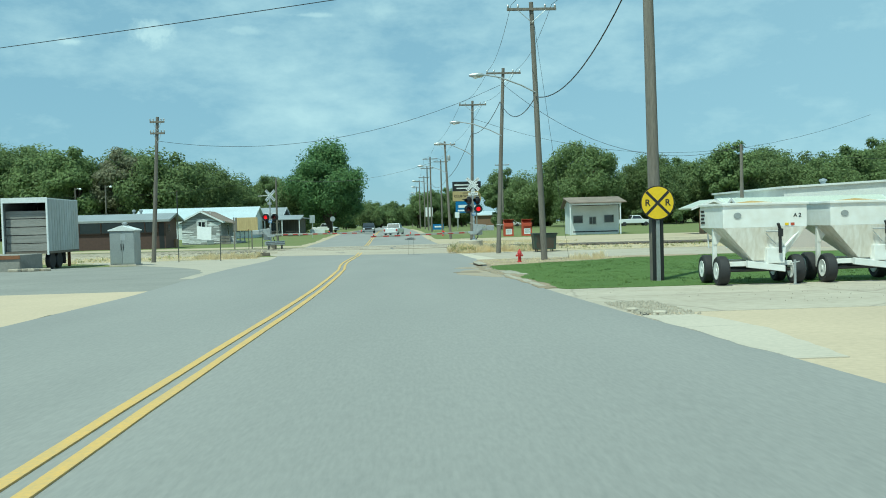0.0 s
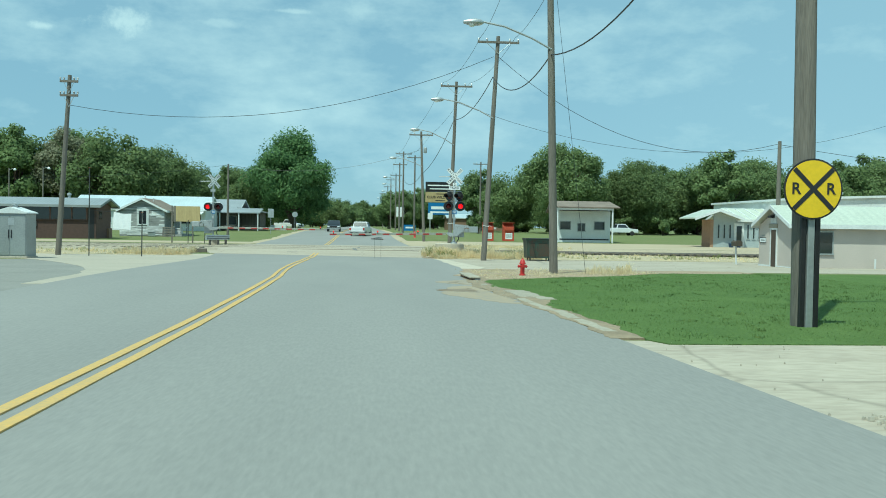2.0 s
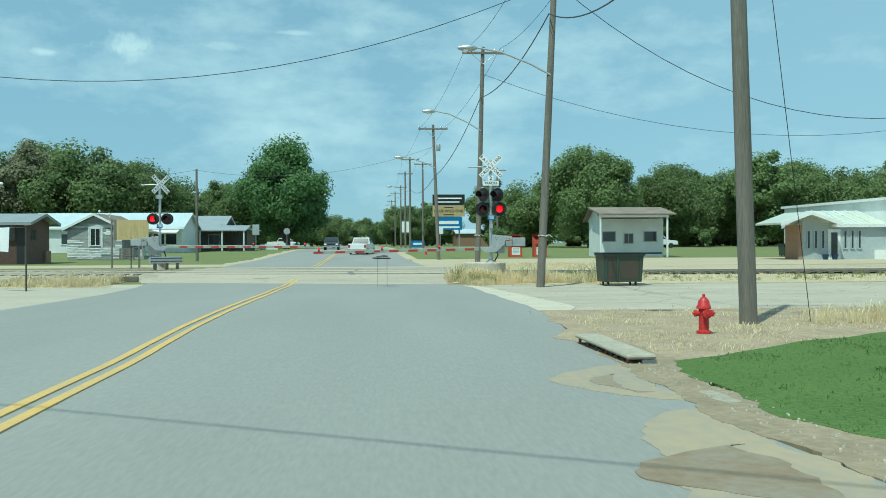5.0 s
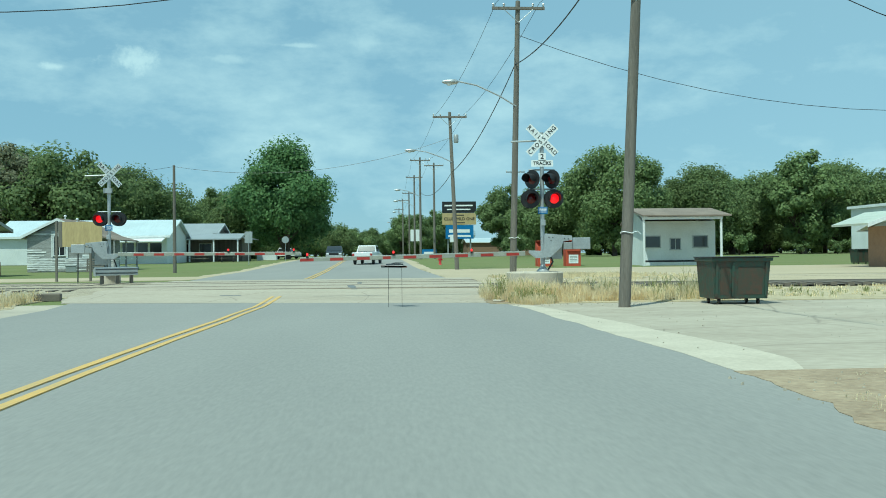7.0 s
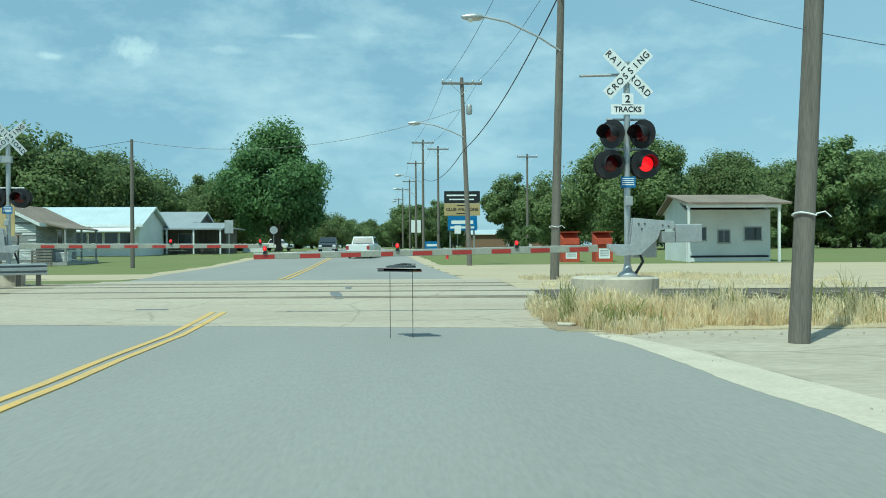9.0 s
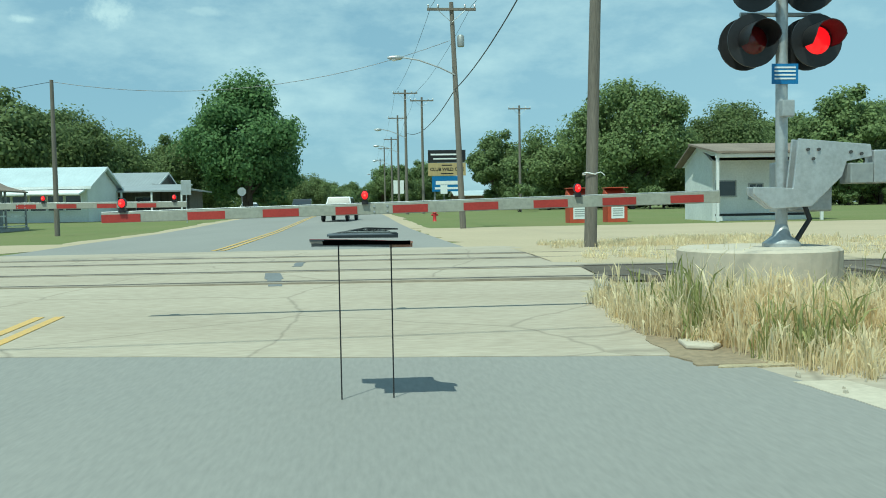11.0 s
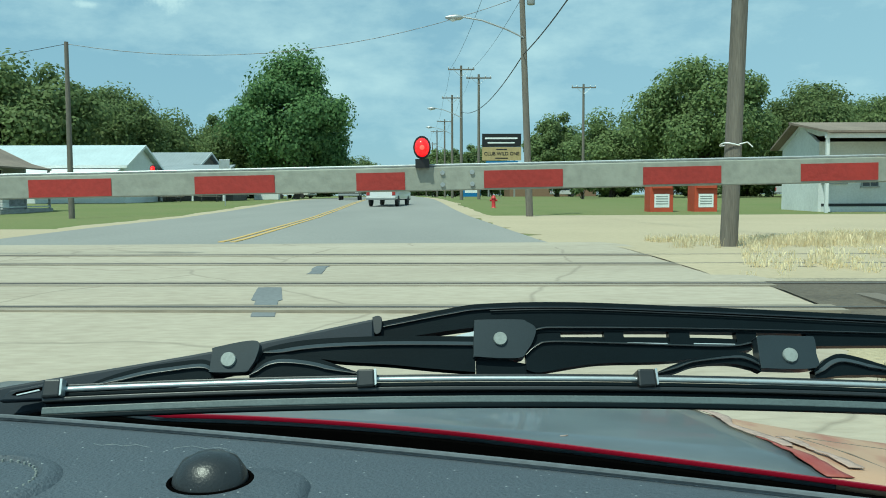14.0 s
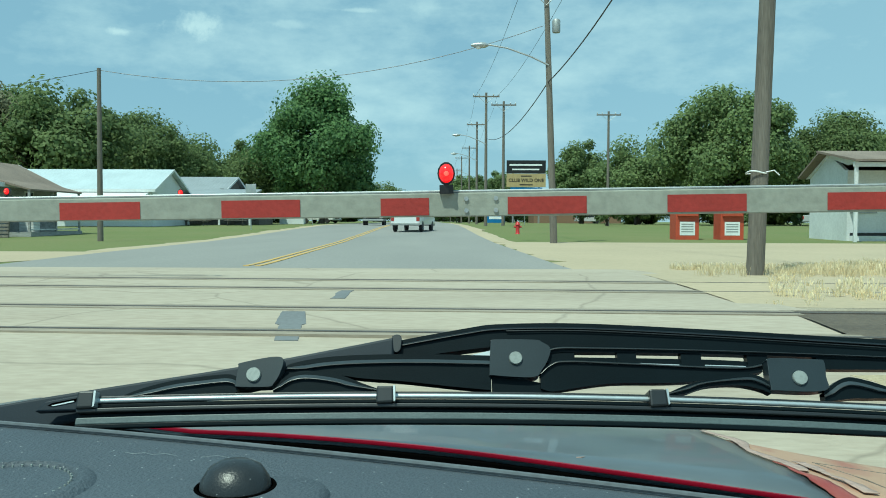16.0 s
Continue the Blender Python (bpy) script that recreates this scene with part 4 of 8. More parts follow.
def gate_arm(m, length, side, lights, tilt, lit, reds):
    """The striped barrier: a pale arm with red reflective bands, and small red lamps on top."""
    ob = thing("crossing_gate", "lowered crossing gate arm with red and pale stripes", "barrier", m @ pose(0, 0, 0, 0, tilt, 0), "crossing gates")
    s = side
    t0, t1 = 0.068, 0.056
    part("arm", prism([(0.0, -t0), (s * length, -t1), (s * length, t1), (0.0, t0)], -0.018, 0.018, "y"), "gate_white", ob, "pale weathered gate arm", bevel=0.006)
    for a, b in reds:
        part("red_stripe", box(*sorted((s * a, s * b)), -0.0215, -0.0185, -0.052, 0.036), "gate_red", ob, "dark red reflective stripe")
    part("rib", box(*sorted((0.0, s * length)), 0.0185, 0.04, -0.018, 0.018), "galvanised", ob)
    part("cable", tube([(0, 0.0, t0 + 0.007), (s * length, 0.0, t1 + 0.007)], 0.007, 6), "galvanised", ob, smooth=True)
    part("joint_bolts", join(*[moved(disc(0.012, -0.026, -0.018, 8), pose(s * x, 0, z)) for x in (3.9, 4.05) for z in (-0.03, 0.03)]), "galvanised", ob)
    for lx, on in zip(lights, lit):
        lamp = part("gate_lamp", moved(box(-0.035, 0.035, -0.05, 0.05, 0.055, 0.1), pose(s * lx, 0, 0)), "black", ob, "small gate lamp")
        tall = Matrix.Diagonal((1, 1.3, 1, 1))
        lens = lathe([(0.0, -0.042), (0.021, -0.038), (0.033, -0.024), (0.037, 0.0)], 16)
        part("lens", moved(lens, pose(s * lx, -0.035, 0.158, -90, 0, 0) @ tall), "lamp_red" if on else "lamp_dark", lamp, smooth=True)
        if on:
            part("bulb", moved(lathe([(0.0, -0.012), (0.011, -0.010), (0.013, 0.0)], 10), pose(s * lx, -0.083, 0.155, -90, 0, 0)), "lamp_core", lamp, smooth=True)
        part("lamp_body", moved(lathe([(0.045, 0.0), (0.045, 0.05), (0.03, 0.07), (0.0, 0.072)], 14), pose(s * lx, -0.035, 0.158, -90, 0, 0) @ tall), "black", lamp, smooth=True)
    return ob


crossing_signal(pose(4.6, 59.4, 0.52), True, -1, 7.2, 0.5, -48, False)
gate_arm(pose(4.15, 60.0, 1.085), 7.05, -1, (1.70, 4.15, 6.82), -1.0, (True, True, True),
         [(0.2 + 0.81 * k, 0.6 + 0.81 * k) for k in range(5)] + [(4.24, 4.485), (4.895, 5.295), (5.71, 6.12), (6.63, 7.05)])
crossing_signal(pose(-11.55, 68.75, 0.42), False, 1, 7.2, 0.68, 180, True)
gate_arm(pose(-11.12, 68.45, 1.22), 7.32, 1, (4.42, 7.07), 0.3, (True, True), [(0.63 + 0.81 * k, 1.03 + 0.81 * k) for k in range(8)])

# guard rail round the far mast
gr = thing("guard_rail", "short galvanised steel guard rail by the far signal", "guard rail", pose(-11.1, 68.25, G(68.2), 0, 0, 33))
prof = [(-0.04, 0.36), (-0.045, 0.41), (0.03, 0.45), (-0.045, 0.49), (-0.045, 0.57), (0.03, 0.61), (-0.045, 0.65), (-0.03, 0.70)]
n_ = len(prof)
rail_v = [(x, y0, z) for x in (-0.82, 0.82) for (y0, z) in prof] + [(x, y0 + 0.012, z) for x in (-0.82, 0.82) for (y0, z) in prof]
part("beam", (rail_v, [(k, k + 1, k + n_ + 1, k + n_) for k in range(n_ - 1)] + [(k + 2 * n_, k + 3 * n_, k + 3 * n_ + 1, k + 2 * n_ + 1) for k in range(n_ - 1)] + [(0, n_, 3 * n_, 2 * n_), (n_ - 1, 3 * n_ - 1, 4 * n_ - 1, 2 * n_ - 1)]), "galvanised", gr)
part("end_plate", prism([(-0.06, 0.34), (0.24, 0.38), (0.24, 0.62), (-0.06, 0.72)], -0.85, -0.825, "x"), "galvanised", gr, bevel=0.004)
for x in (-0.55, 0.05, 0.6):
    part("post", box(x - 0.06, x + 0.06, 0.04, 0.2, 0, 0.68), "pole_wood", gr, bevel=0.01)

# railroad warning sign on its pole
ws = thing("warning_sign", "round yellow railroad warning sign with black cross", "road sign", pose(6.58, 21.2, 2.2))
part("plate", disc(0.457, -0.02, -0.012, 40), "letter", ws, smooth=True)
part("face", disc(0.43, -0.026, -0.0205, 40), "sign_yellow", ws, smooth=True)
for a in (45, -45):
    part("stripe", moved(box(-0.425, 0.425, -0.031 - 0.001 * (a > 0), -0.0265, -0.035, 0.035), pose(0, 0, 0, 0, a, 0)), "letter", ws)
for x in (-0.27, 0.27):
    words("R", 0.24, "letter", ws, pose(x, -0.031, 0) @ FRONT)
part("bracket", box(-0.05, 0.05, -0.011, 0.09, -0.42, 0.42), "galvanised", ws)
pg = thing("pole_guard", "dark metal guard strip on the lower pole", "pole guard", pose(6.6, 21.26, G(21.3)))
part("strip", prism([(-0.055, 0.0), (0.055, 0.0), (0.05, 1.75), (-0.05, 1.75)], -0.03, 0.04, "y"), "cabinet_grey", pg, bevel=0.01)
for x in (-0.11, 0.11):
    part("side_strip", box(x - 0.04, x + 0.04, -0.01, 0.05, 0.0, 1.72), "black", pg, bevel=0.01)

# ---------------------------------------------------------------- buildings
def window(parent, x, y, z, w, h, face="front", mat="dark_glass", frame_mat="white_paint", bars=0):
    m = pose(x, y, z, 0, 0, {"front": 0, "right": 90, "left": -90}[face])
    fr = part("window", moved(join(box(-w / 2 - 0.06, w / 2 + 0.06, -0.05, 0.0, h, h + 0.07), box(-w / 2 - 0.09, w / 2 + 0.09, -0.08, 0.0, -0.07, 0.0),
                                   box(-w / 2 - 0.06, -w / 2, -0.05, 0.0, 0, h), box(w / 2, w / 2 + 0.06, -0.05, 0.0, 0, h),
                                   *[box(-w / 2 + w * (k + 1) / (bars + 1) - 0.025, -w / 2 + w * (k + 1) / (bars + 1) + 0.025, -0.04, 0, 0, h) for k in range(bars)]), m), frame_mat, parent)
    part("pane", moved(box(-w / 2, w / 2, -0.02, -0.012, 0, h), m), mat, fr)
    return fr


def door(parent, x, y, z, w, h, mat, face="front"):
    m = pose(x, y, z, 0, 0, {"front": 0, "right": 90, "left": -90}[face])
    d = part("door", moved(box(-w / 2, w / 2, -0.04, 0.0, 0, h), m), mat, parent, bevel=0.005)
    part("door_frame", moved(join(box(-w / 2 - 0.08, -w / 2, -0.06, 0, 0, h + 0.08), box(w / 2, w / 2 + 0.08, -0.06, 0, 0, h + 0.08), box(-w / 2, w / 2, -0.06, 0, h, h + 0.08)), m), "white_paint", d)
    return d


def gable_house(name, label, x0, x1, y0, y1, eave, ridge, wall_mat, roof_mat, along="x", over=0.35, z=None, turn=0.0, fascia="white_paint"):
    """Four walls with thickness and a two-sided roof whose ridge runs along x or y. Local origin: the middle of the plan."""
    cx, cy = (x0 + x1) / 2, (y0 + y1) / 2
    w, d = (x1 - x0) / 2, (y1 - y0) / 2
    ob = thing(name, label, "building", pose(cx, cy, (G(cy) if z is None else z) - 0.02, 0, 0, turn))
    t = 0.18
    if along == "x":
        end = [(-d, 0), (d, 0), (d, eave), (0, ridge), (-d, eave)]
        part("wall", box(-w, w, -d, -d + t, 0, eave), wall_mat, ob)
        part("wall", box(-w, w, d - t, d, 0, eave), wall_mat, ob)
        inner = [(-d + t, 0), (d - t, 0), (d - t, eave - 0.01), (0, ridge - 0.05), (-d + t, eave - 0.01)]
        part("wall", prism(inner, -w, -w + t, "x"), wall_mat, ob)
        part("wall", prism(inner, w - t, w, "x"), wall_mat, ob)
        slope = (ridge - eave) / d
        for s in (-1, 1):
            e = s * (d + over)
            ez = eave - slope * over
            part("roof", prism([(0, ridge + 0.02), (e, ez + 0.02), (e, ez + 0.12), (0, ridge + 0.12)], -w - over, w + over, "x"), roof_mat, ob)
            part("fascia", box(-w - over - 0.01, w + over + 0.01, min(e, e + s * 0.03), max(e, e + s * 0.03), ez - 0.08, ez + 0.13), fascia, ob)
        for s in (-1, 1):
            xg = s * (w + over)
            part("barge_board", join(*[prism([(0, ridge + 0.13), (q * (d + over), eave - slope * over + 0.13), (q * (d + over), eave - slope * over - 0.07), (0, ridge - 0.07)], min(xg, xg + s * 0.03), max(xg, xg + s * 0.03), "x") for q in (-1, 1)]), fascia, ob)
    else:
        part("wall", box(-w, -w + t, -d, d, 0, eave), wall_mat, ob)
        part("wall", box(w - t, w, -d, d, 0, eave), wall_mat, ob)
        inner = [(-w + t, 0), (w - t, 0), (w - t, eave - 0.01), (0, ridge - 0.05), (-w + t, eave - 0.01)]
        part("wall", prism(inner, -d, -d + t, "y"), wall_mat, ob)
        part("wall", prism(inner, d - t, d, "y"), wall_mat, ob)
        slope = (ridge - eave) / w
        for s in (-1, 1):
            e = s * (w + over)
            ez = eave - slope * over
            part("roof", prism([(0, ridge + 0.02), (e, ez + 0.02), (e, ez + 0.12), (0, ridge + 0.12)], -d - over, d + over, "y"), roof_mat, ob)
            part("fascia", box(min(e, e + s * 0.03), max(e, e + s * 0.03), -d - over - 0.01, d + over + 0.01, ez - 0.08, ez + 0.13), fascia, ob)
        for s in (-1, 1):
            yg = s * (d + over)
            part("barge_board", join(*[prism([(0, ridge + 0.13), (q * (w + over), eave - slope * over + 0.13), (q * (w + over), eave - slope * over - 0.07), (0, ridge - 0.07)], min(yg, yg + s * 0.03), max(yg, yg + s * 0.03), "y") for q in (-1, 1)]), fascia, ob)
    return ob


# white porch shed on the grass across the tracks
sh = gable_house("porch_shed", "small white wooden shed with an open front porch", 18.6, 24.1, 94.6, 98.6, 3.3, 4.25, "white_paint", "shingle", "x", 0.45, 0.08)
for o in [c for c in sh.children if c.name.split(".")[0] in ("fascia", "barge_board")]:
    bpy.data.objects.remove(o)
front = [c for c in sh.children if c.name.split(".")[0] == "roof"][0]
front.data = mesh_of("roof", prism([(0.0, 4.27), (-4.0, 3.58), (-4.0, 3.68), (0.0, 4.37)], -3.35, 3.2, "x"), MAT["shingle"])
part("gable_board", prism([(-3.66, 3.52), (0, 4.22), (2.45, 3.1), (2.0, 3.1), (0, 4.05), (-2.0, 3.55)], -2.78, -2.755, "x"), "white_paint", sh)
for x in (-3.2, 2.5):
    part("porch_post", box(x - 0.07, x + 0.07, -3.8, -3.66, 0, 3.5), "white_paint", sh, bevel=0.01)
part("porch_beam", box(-3.3, 2.6, -3.82, -3.64, 3.36, 3.56), "white_paint", sh)
part("plinth", box(-2.6, 2.6, -2.3, -2.02, 0.0, 0.26), "white_paint", sh)
# black strip that paints the shadow above the plinth
part("shadow_gap", box(-2.6, 2.6, -2.06, -2.004, 0.27, 0.40), "black", sh)
window(sh, -2.0, -2.0, 1.38, 1.05, 0.78, frame_mat="cabinet_grey")
window(sh, 1.6, -2.0, 1.38, 1.05, 0.78, frame_mat="cabinet_grey")
window(sh, -0.3, -2.0, 1.22, 0.72, 0.76, bars=1, frame_mat="cabinet_grey")

# red donation bins
def donation_bin(x, y):
    ob = thing("donation_bin", "orange-red metal donation bin with a white notice", "donation bin", pose(x, y, 0.0), "donation bins")
    part("body", prism([(-0.6, 0.0), (0.6, 0.0), (0.6, 1.75), (0.35, 1.98), (-0.6, 1.55)], -0.64, 0.64, "x"), "bin_orange", ob, bevel=0.02)
    part("chute", box(-0.55, 0.55, -0.75, -0.58, 1.2, 1.6), "bin_orange", ob, bevel=0.02)
    part("notice", box(-0.42, 0.42, -0.612, -0.603, 0.3, 0.95), "sign_white", ob, "white printed notice")
    part("notice_text", join(*[box(-0.33, 0.33, -0.617, -0.613, z, z + 0.05) for z in (0.45, 0.57, 0.69, 0.8)]), "cabinet_grey", ob)
    part("lid", box(-0.68, 0.68, -0.68, 0.62, 1.97, 2.02), "bin_orange", ob, bevel=0.01)
    ob.matrix_world = ob.matrix_world @ Matrix.Diagonal((0.86, 0.9, 1.0, 1))
    return ob


donation_bin(11.42, 95.9)
donation_bin(13.58, 96.0)

# block garage beside the lot
gg = gable_house("garage", "small cream block garage with a metal gable roof", 20.5, 29.5, 49.0, 52.6, 2.25, 3.1, "cream", "roof_green", "x", 0.3)
door(gg, -4.5, 0.07, 0, 0.56, 1.95, "door_brown", "left")
part("lintel", box(-4.57, -4.5, -0.3, 0.6, 2.04, 2.26), "kerb_stone", gg, bevel=0.01)
part("lamp_panel", box(-4.54, -4.5, -0.15, 0.45, 2.27, 2.72), "white_paint", gg)
part("lamp_hood", prism([(-4.54, 2.74), (-4.78, 2.66), (-4.78, 2.56), (-4.54, 2.56)], 0.0, 0.3, "y"), "black", gg, "black wall lamp over the door")
part("footing", box(-4.53, -4.5, -1.8, -0.3, 0.0, 0.1), "white_paint", gg)
part("footing", box(-4.53, -4.5, 0.44, 1.8, 0.0, 0.1), "white_paint", gg)
window(gg, -2.97, -1.8, 0.8, 1.05, 1.05, frame_mat="cabinet_grey", bars=0)
sgb = part("sign_board", box(-4.53, -4.505, 0.95, 1.65, 1.28, 1.5), "sign_white", gg, "small white sign with a dark border")
part("border", join(box(-4.535, -4.531, 0.93, 1.67, 1.5, 1.53), box(-4.535, -4.531, 0.93, 1.67, 1.25, 1.28), box(-4.535, -4.531, 0.93, 0.96, 1.28, 1.5), box(-4.535, -4.531, 1.64, 1.67, 1.28, 1.5)), "black", sgb)
part("text_bar", box(-4.535, -4.531, 1.08, 1.52, 1.36, 1.42), "cabinet_grey", sgb)
part("text_bar", box(-4.506, -4.501, 1.1, 1.5, 1.6, 1.68), "cabinet_grey", sgb)
for x in (-4.0, -3.4, -0.3):
    part("vent_pipe", tube([(x, -2.0, 0), (x, -2.0, 0.55)], 0.05, 8), "white_paint", gg, smooth=True)

# pale office with a tan brick wing wall and a front gable
wb = gable_house("office_building", "long pale office with low metal roof and tan brick end", 36.4, 46.4, 86.9, 94.1, 2.4, 3.3, "office_blue", "roof_green", "x", 0.5, 0.0)
wb.matrix_world = pose(39.04, 86.27, -0.02) @ Matrix.Diagonal((1.198, 0.943, 1.08, 1))
GX = -7.2
for k in range(15):
    x = -5.2 + 0.75 * k
    part("roof_rib", prism([(-0.05, 3.42), (-4.1, 2.40), (-4.1, 2.45), (-0.05, 3.47)], x - 0.03, x + 0.03, "x"), "white_paint", wb)
for q in (-1, 1):
    part("gable_roof", prism([(GX, 3.12), (GX + q * 1.85, 2.38), (GX + q * 1.85, 2.5), (GX, 3.24)], -5.0, -0.6, "y"), "roof_green", wb)
    part("gable_trim", prism([(GX, 3.02), (GX + q * 1.9, 2.27), (GX + q * 1.9, 2.5), (GX, 3.25)], -5.06, -5.005, "y"), "white_paint", wb)
part("front_wall", box(-7.3, 4.99, -3.8, -3.62, 0, 2.38), "office_blue", wb)
part("gable_wall", prism([(-7.3, 2.38), (GX + 2.0, 2.38), (GX, 3.08)], -3.78, -3.64, "y"), "office_blue", wb)
part("brick_end", box(-7.56, -7.31, -3.85, -1.75, 0, 2.36), "tan_brick", wb)
for x in (-6.9, -6.45, -6.0, -4.6, -4.15, -3.7):
    window(wb, x, -3.8, 0.8, 0.13, 1.15, frame_mat="office_blue")
wd = door(wb, -5.3, -3.8, 0, 0.6, 2.0, "white_paint")
part("door_glass", box(-5.5, -5.1, -3.855, -3.842, 0.35, 1.85), "dark_glass", wd)
part("low_wall", box(-2.8, 4.9, -4.0, -3.81, 0, 0.65), "white_paint", wb)
bk = gable_house("metal_warehouse", "large pale metal warehouse with a white roof", 36.6, 66.0, 79.4, 98.1, 4.42, 5.0, "white_paint", "roof_white", "y", 0.2, 0.0)
for x in (-8, 4):
    part("roof_vent", moved(lathe([(0.25, 0), (0.25, 0.35), (0.4, 0.45), (0.4, 0.6), (0.0, 0.75)], 12), pose(x, -3.8, 5.05 - 0.04 * abs(x))), "galvanised", bk, smooth=True)

# buildings left of the road, beyond the tracks
br = gable_house("brick_office", "low brown brick building with a grey metal roof", -33.2, -24.4, 83.4, 87.4, 2.98, 3.5, "brick", "roof_grey", "x", 0.6, -0.02, fascia="cabinet_grey")
part("window_band", box(-4.0, 3.6, -2.06, -2.0, 1.72, 2.72), "dark_glass", br)
for x in (-4.06, -1.9, 0.6, 2.4, 3.66):
    part("window_post", box(x - 0.06, x + 0.06, -2.1, -2.0, 1.72, 2.72), "brick", br)
part("window_sill", box(-4.05, 3.7, -2.12, -2.0, 1.62, 1.72), "brick", br)
# no opening here: a black panel stands for the doorway's shade
part("recess", box(3.78, 4.28, -2.012, -2.002, 0.05, 2.7), "black", br, "flat black panel painted as the shade in an open doorway")
part("meter_box", box(-0.9, -0.55, -2.14, -2.0, 1.1, 1.5), "cabinet_grey", br, bevel=0.01)
part("side_window", box(4.4, 4.415, -1.2, -0.4, 1.75, 2.45), "dark_glass", br)
part("corner_pier", box(4.41, 4.62, 0.9, 1.75, 0, 0.95), "tan_brick", br, bevel=0.01)
for x in (0.6, 1.3):
    part("roof_vent", moved(lathe([(0.12, 0), (0.12, 0.4), (0.2, 0.45), (0.2, 0.6), (0.0, 0.68)], 10), pose(x, 0.4, 3.4)), "galvanised", br, smooth=True)
# derelict house: broken rows of clapboards, some bare and grey, some gone
MAT["bare_board"] = material("bare_board", (0.36, 0.365, 0.36), 0.9, second=(0.17, 0.17, 0.165), scale=2, fine=20, stretch=(0.3, 1, 3), bump=0.3)
h1 = gable_house("old_house", "derelict white clapboard house with peeling paint", -25.9, -21.5, 95.0, 101.5, 2.62, 3.72, "bare_board", "shingle", "y", 0.3)
window(h1, 0.05, -3.25, 1.2, 0.72, 1.35, frame_mat="white_paint", bars=1)
part("window_surround", join(box(-0.52, -0.40, -3.30, -3.27, 1.05, 2.72), box(0.50, 0.64, -3.30, -3.27, 1.0, 2.75), box(-0.52, 0.64, -3.31, -3.28, 2.62, 2.75)), "white_paint", h1)
board_rng = random.Random(31)
for k in range(22):
    z, x = 0.10 + 0.128 * k, -2.2
    while x < 2.15:
        end = min(2.2, x + board_rng.uniform(0.7, 2.4))
        lim = 2.2 if z < 2.5 else 2.2 * (3.7 - z) / 1.15
        a, b = max(x, -lim), min(end, lim)
        fate = board_rng.random()
        if fate > 0.16 and b - a > 0.15 and not (0.95 < z < 2.65 and a < 0.6 and b > -0.5):
            part("clapboard", prism([(-3.255, z), (-3.280, z + 0.004), (-3.262, z + 0.122), (-3.255, z + 0.122)], a, b - 0.01, "x"), "peeling" if fate > 0.27 else "bare_board", h1, at=pose(0, 0, 0, 0, board_rng.uniform(-0.4, 0.4), 0))
        x = end
part("roof_vent", moved(lathe([(0.05, 0), (0.05, 0.3), (0.11, 0.33), (0.08, 0.42), (0.0, 0.44)], 10), pose(-0.2, -1.5, 3.72)), "sign_white", h1, smooth=True)
part("roof_vent", moved(lathe([(0.05, 0), (0.05, 0.3), (0.11, 0.33), (0.08, 0.42), (0.0, 0.44)], 10), pose(0.55, -1.2, 3.5)), "sign_white", h1, smooth=True)
part("porch_roof", prism([(2.2, 2.62), (3.75, 2.22), (3.75, 2.30), (2.2, 2.74)], -2.6, 3.0, "y"), "shingle", h1)
for y in (-2.5, 0.2, 2.9):
    part("porch_post", box(3.58, 3.68, y - 0.05, y + 0.05, 0, 2.24), "bare_board", h1)
part("porch_rail", join(box(3.6, 3.66, -2.45, 2.85, 0.85, 0.93), box(3.6, 3.66, -2.45, 2.85, 0.3, 0.36)), "peeling", h1)
part("porch_floor", box(2.21, 3.75, -2.6, 3.0, 0.0, 0.22), "bare_board", h1)
window(h1, 2.2, 0.3, 1.0, 0.8, 1.2, "right")
for k, (x, y, w_, d_, h_, m_, n_, l_) in enumerate(((-20.5, 96.6, 0.8, 0.5, 0.6, "peeling", "old_cooler", "discarded white cooler on the derelict porch"), (-20.9, 94.2, 1.2, 0.12, 1.0, "pole_wood", "pallet", "grey wooden pallet leaning by the derelict house"), (-22.6, 94.3, 0.7, 0.5, 0.5, "cabinet_grey", "crate", "grey crate standing by the derelict house"))):
    jk = thing(n_, l_, n_.replace("_", " "), pose(x, y, G(98.25) + 0.2 if n_ == "old_cooler" else G(y) + 0.01, -8 if n_ == "pallet" else 0, 0, 14 * k - 10))
    if n_ == "pallet":
        for q in range(6):
            part("slat", box(-w_ / 2, w_ / 2, -0.03, 0.0, 0.17 * q, 0.17 * q + 0.11), m_, jk)
        for x_ in (-w_ / 2 + 0.05, 0, w_ / 2 - 0.05):
            part("bearer", box(x_ - 0.04, x_ + 0.04, 0.002, 0.1, 0, h_ - 0.05), m_, jk)
    else:
        part("body", box(-w_ / 2, w_ / 2, -d_ / 2, d_ / 2, 0, h_ * 0.8), m_, jk, bevel=0.03)
        part("lid", box(-w_ / 2 - 0.02, w_ / 2 + 0.02, -d_ / 2 - 0.02, d_ / 2 + 0.02, h_ * 0.8 + 0.005, h_), m_, jk, bevel=0.03)
lw = gable_house("long_building", "long white building with a bright metal roof and a window band", -39.0, -22.4, 119.0, 127.0, 2.85, 4.45, "white_paint", "roof_white", "x", 0.4)
for k in range(5):
    window(lw, 1.8 + 1.35 * k, -4.0, 0.95, 1.15, 1.15)
window(lw, -4.1, -4.0, 1.0, 1.1, 1.1)
part("awning", prism([(-4.0, 2.5), (-5.6, 2.15), (-5.6, 2.25), (-4.0, 2.65)], 1.0, 8.2, "x"), "white_paint", lw)
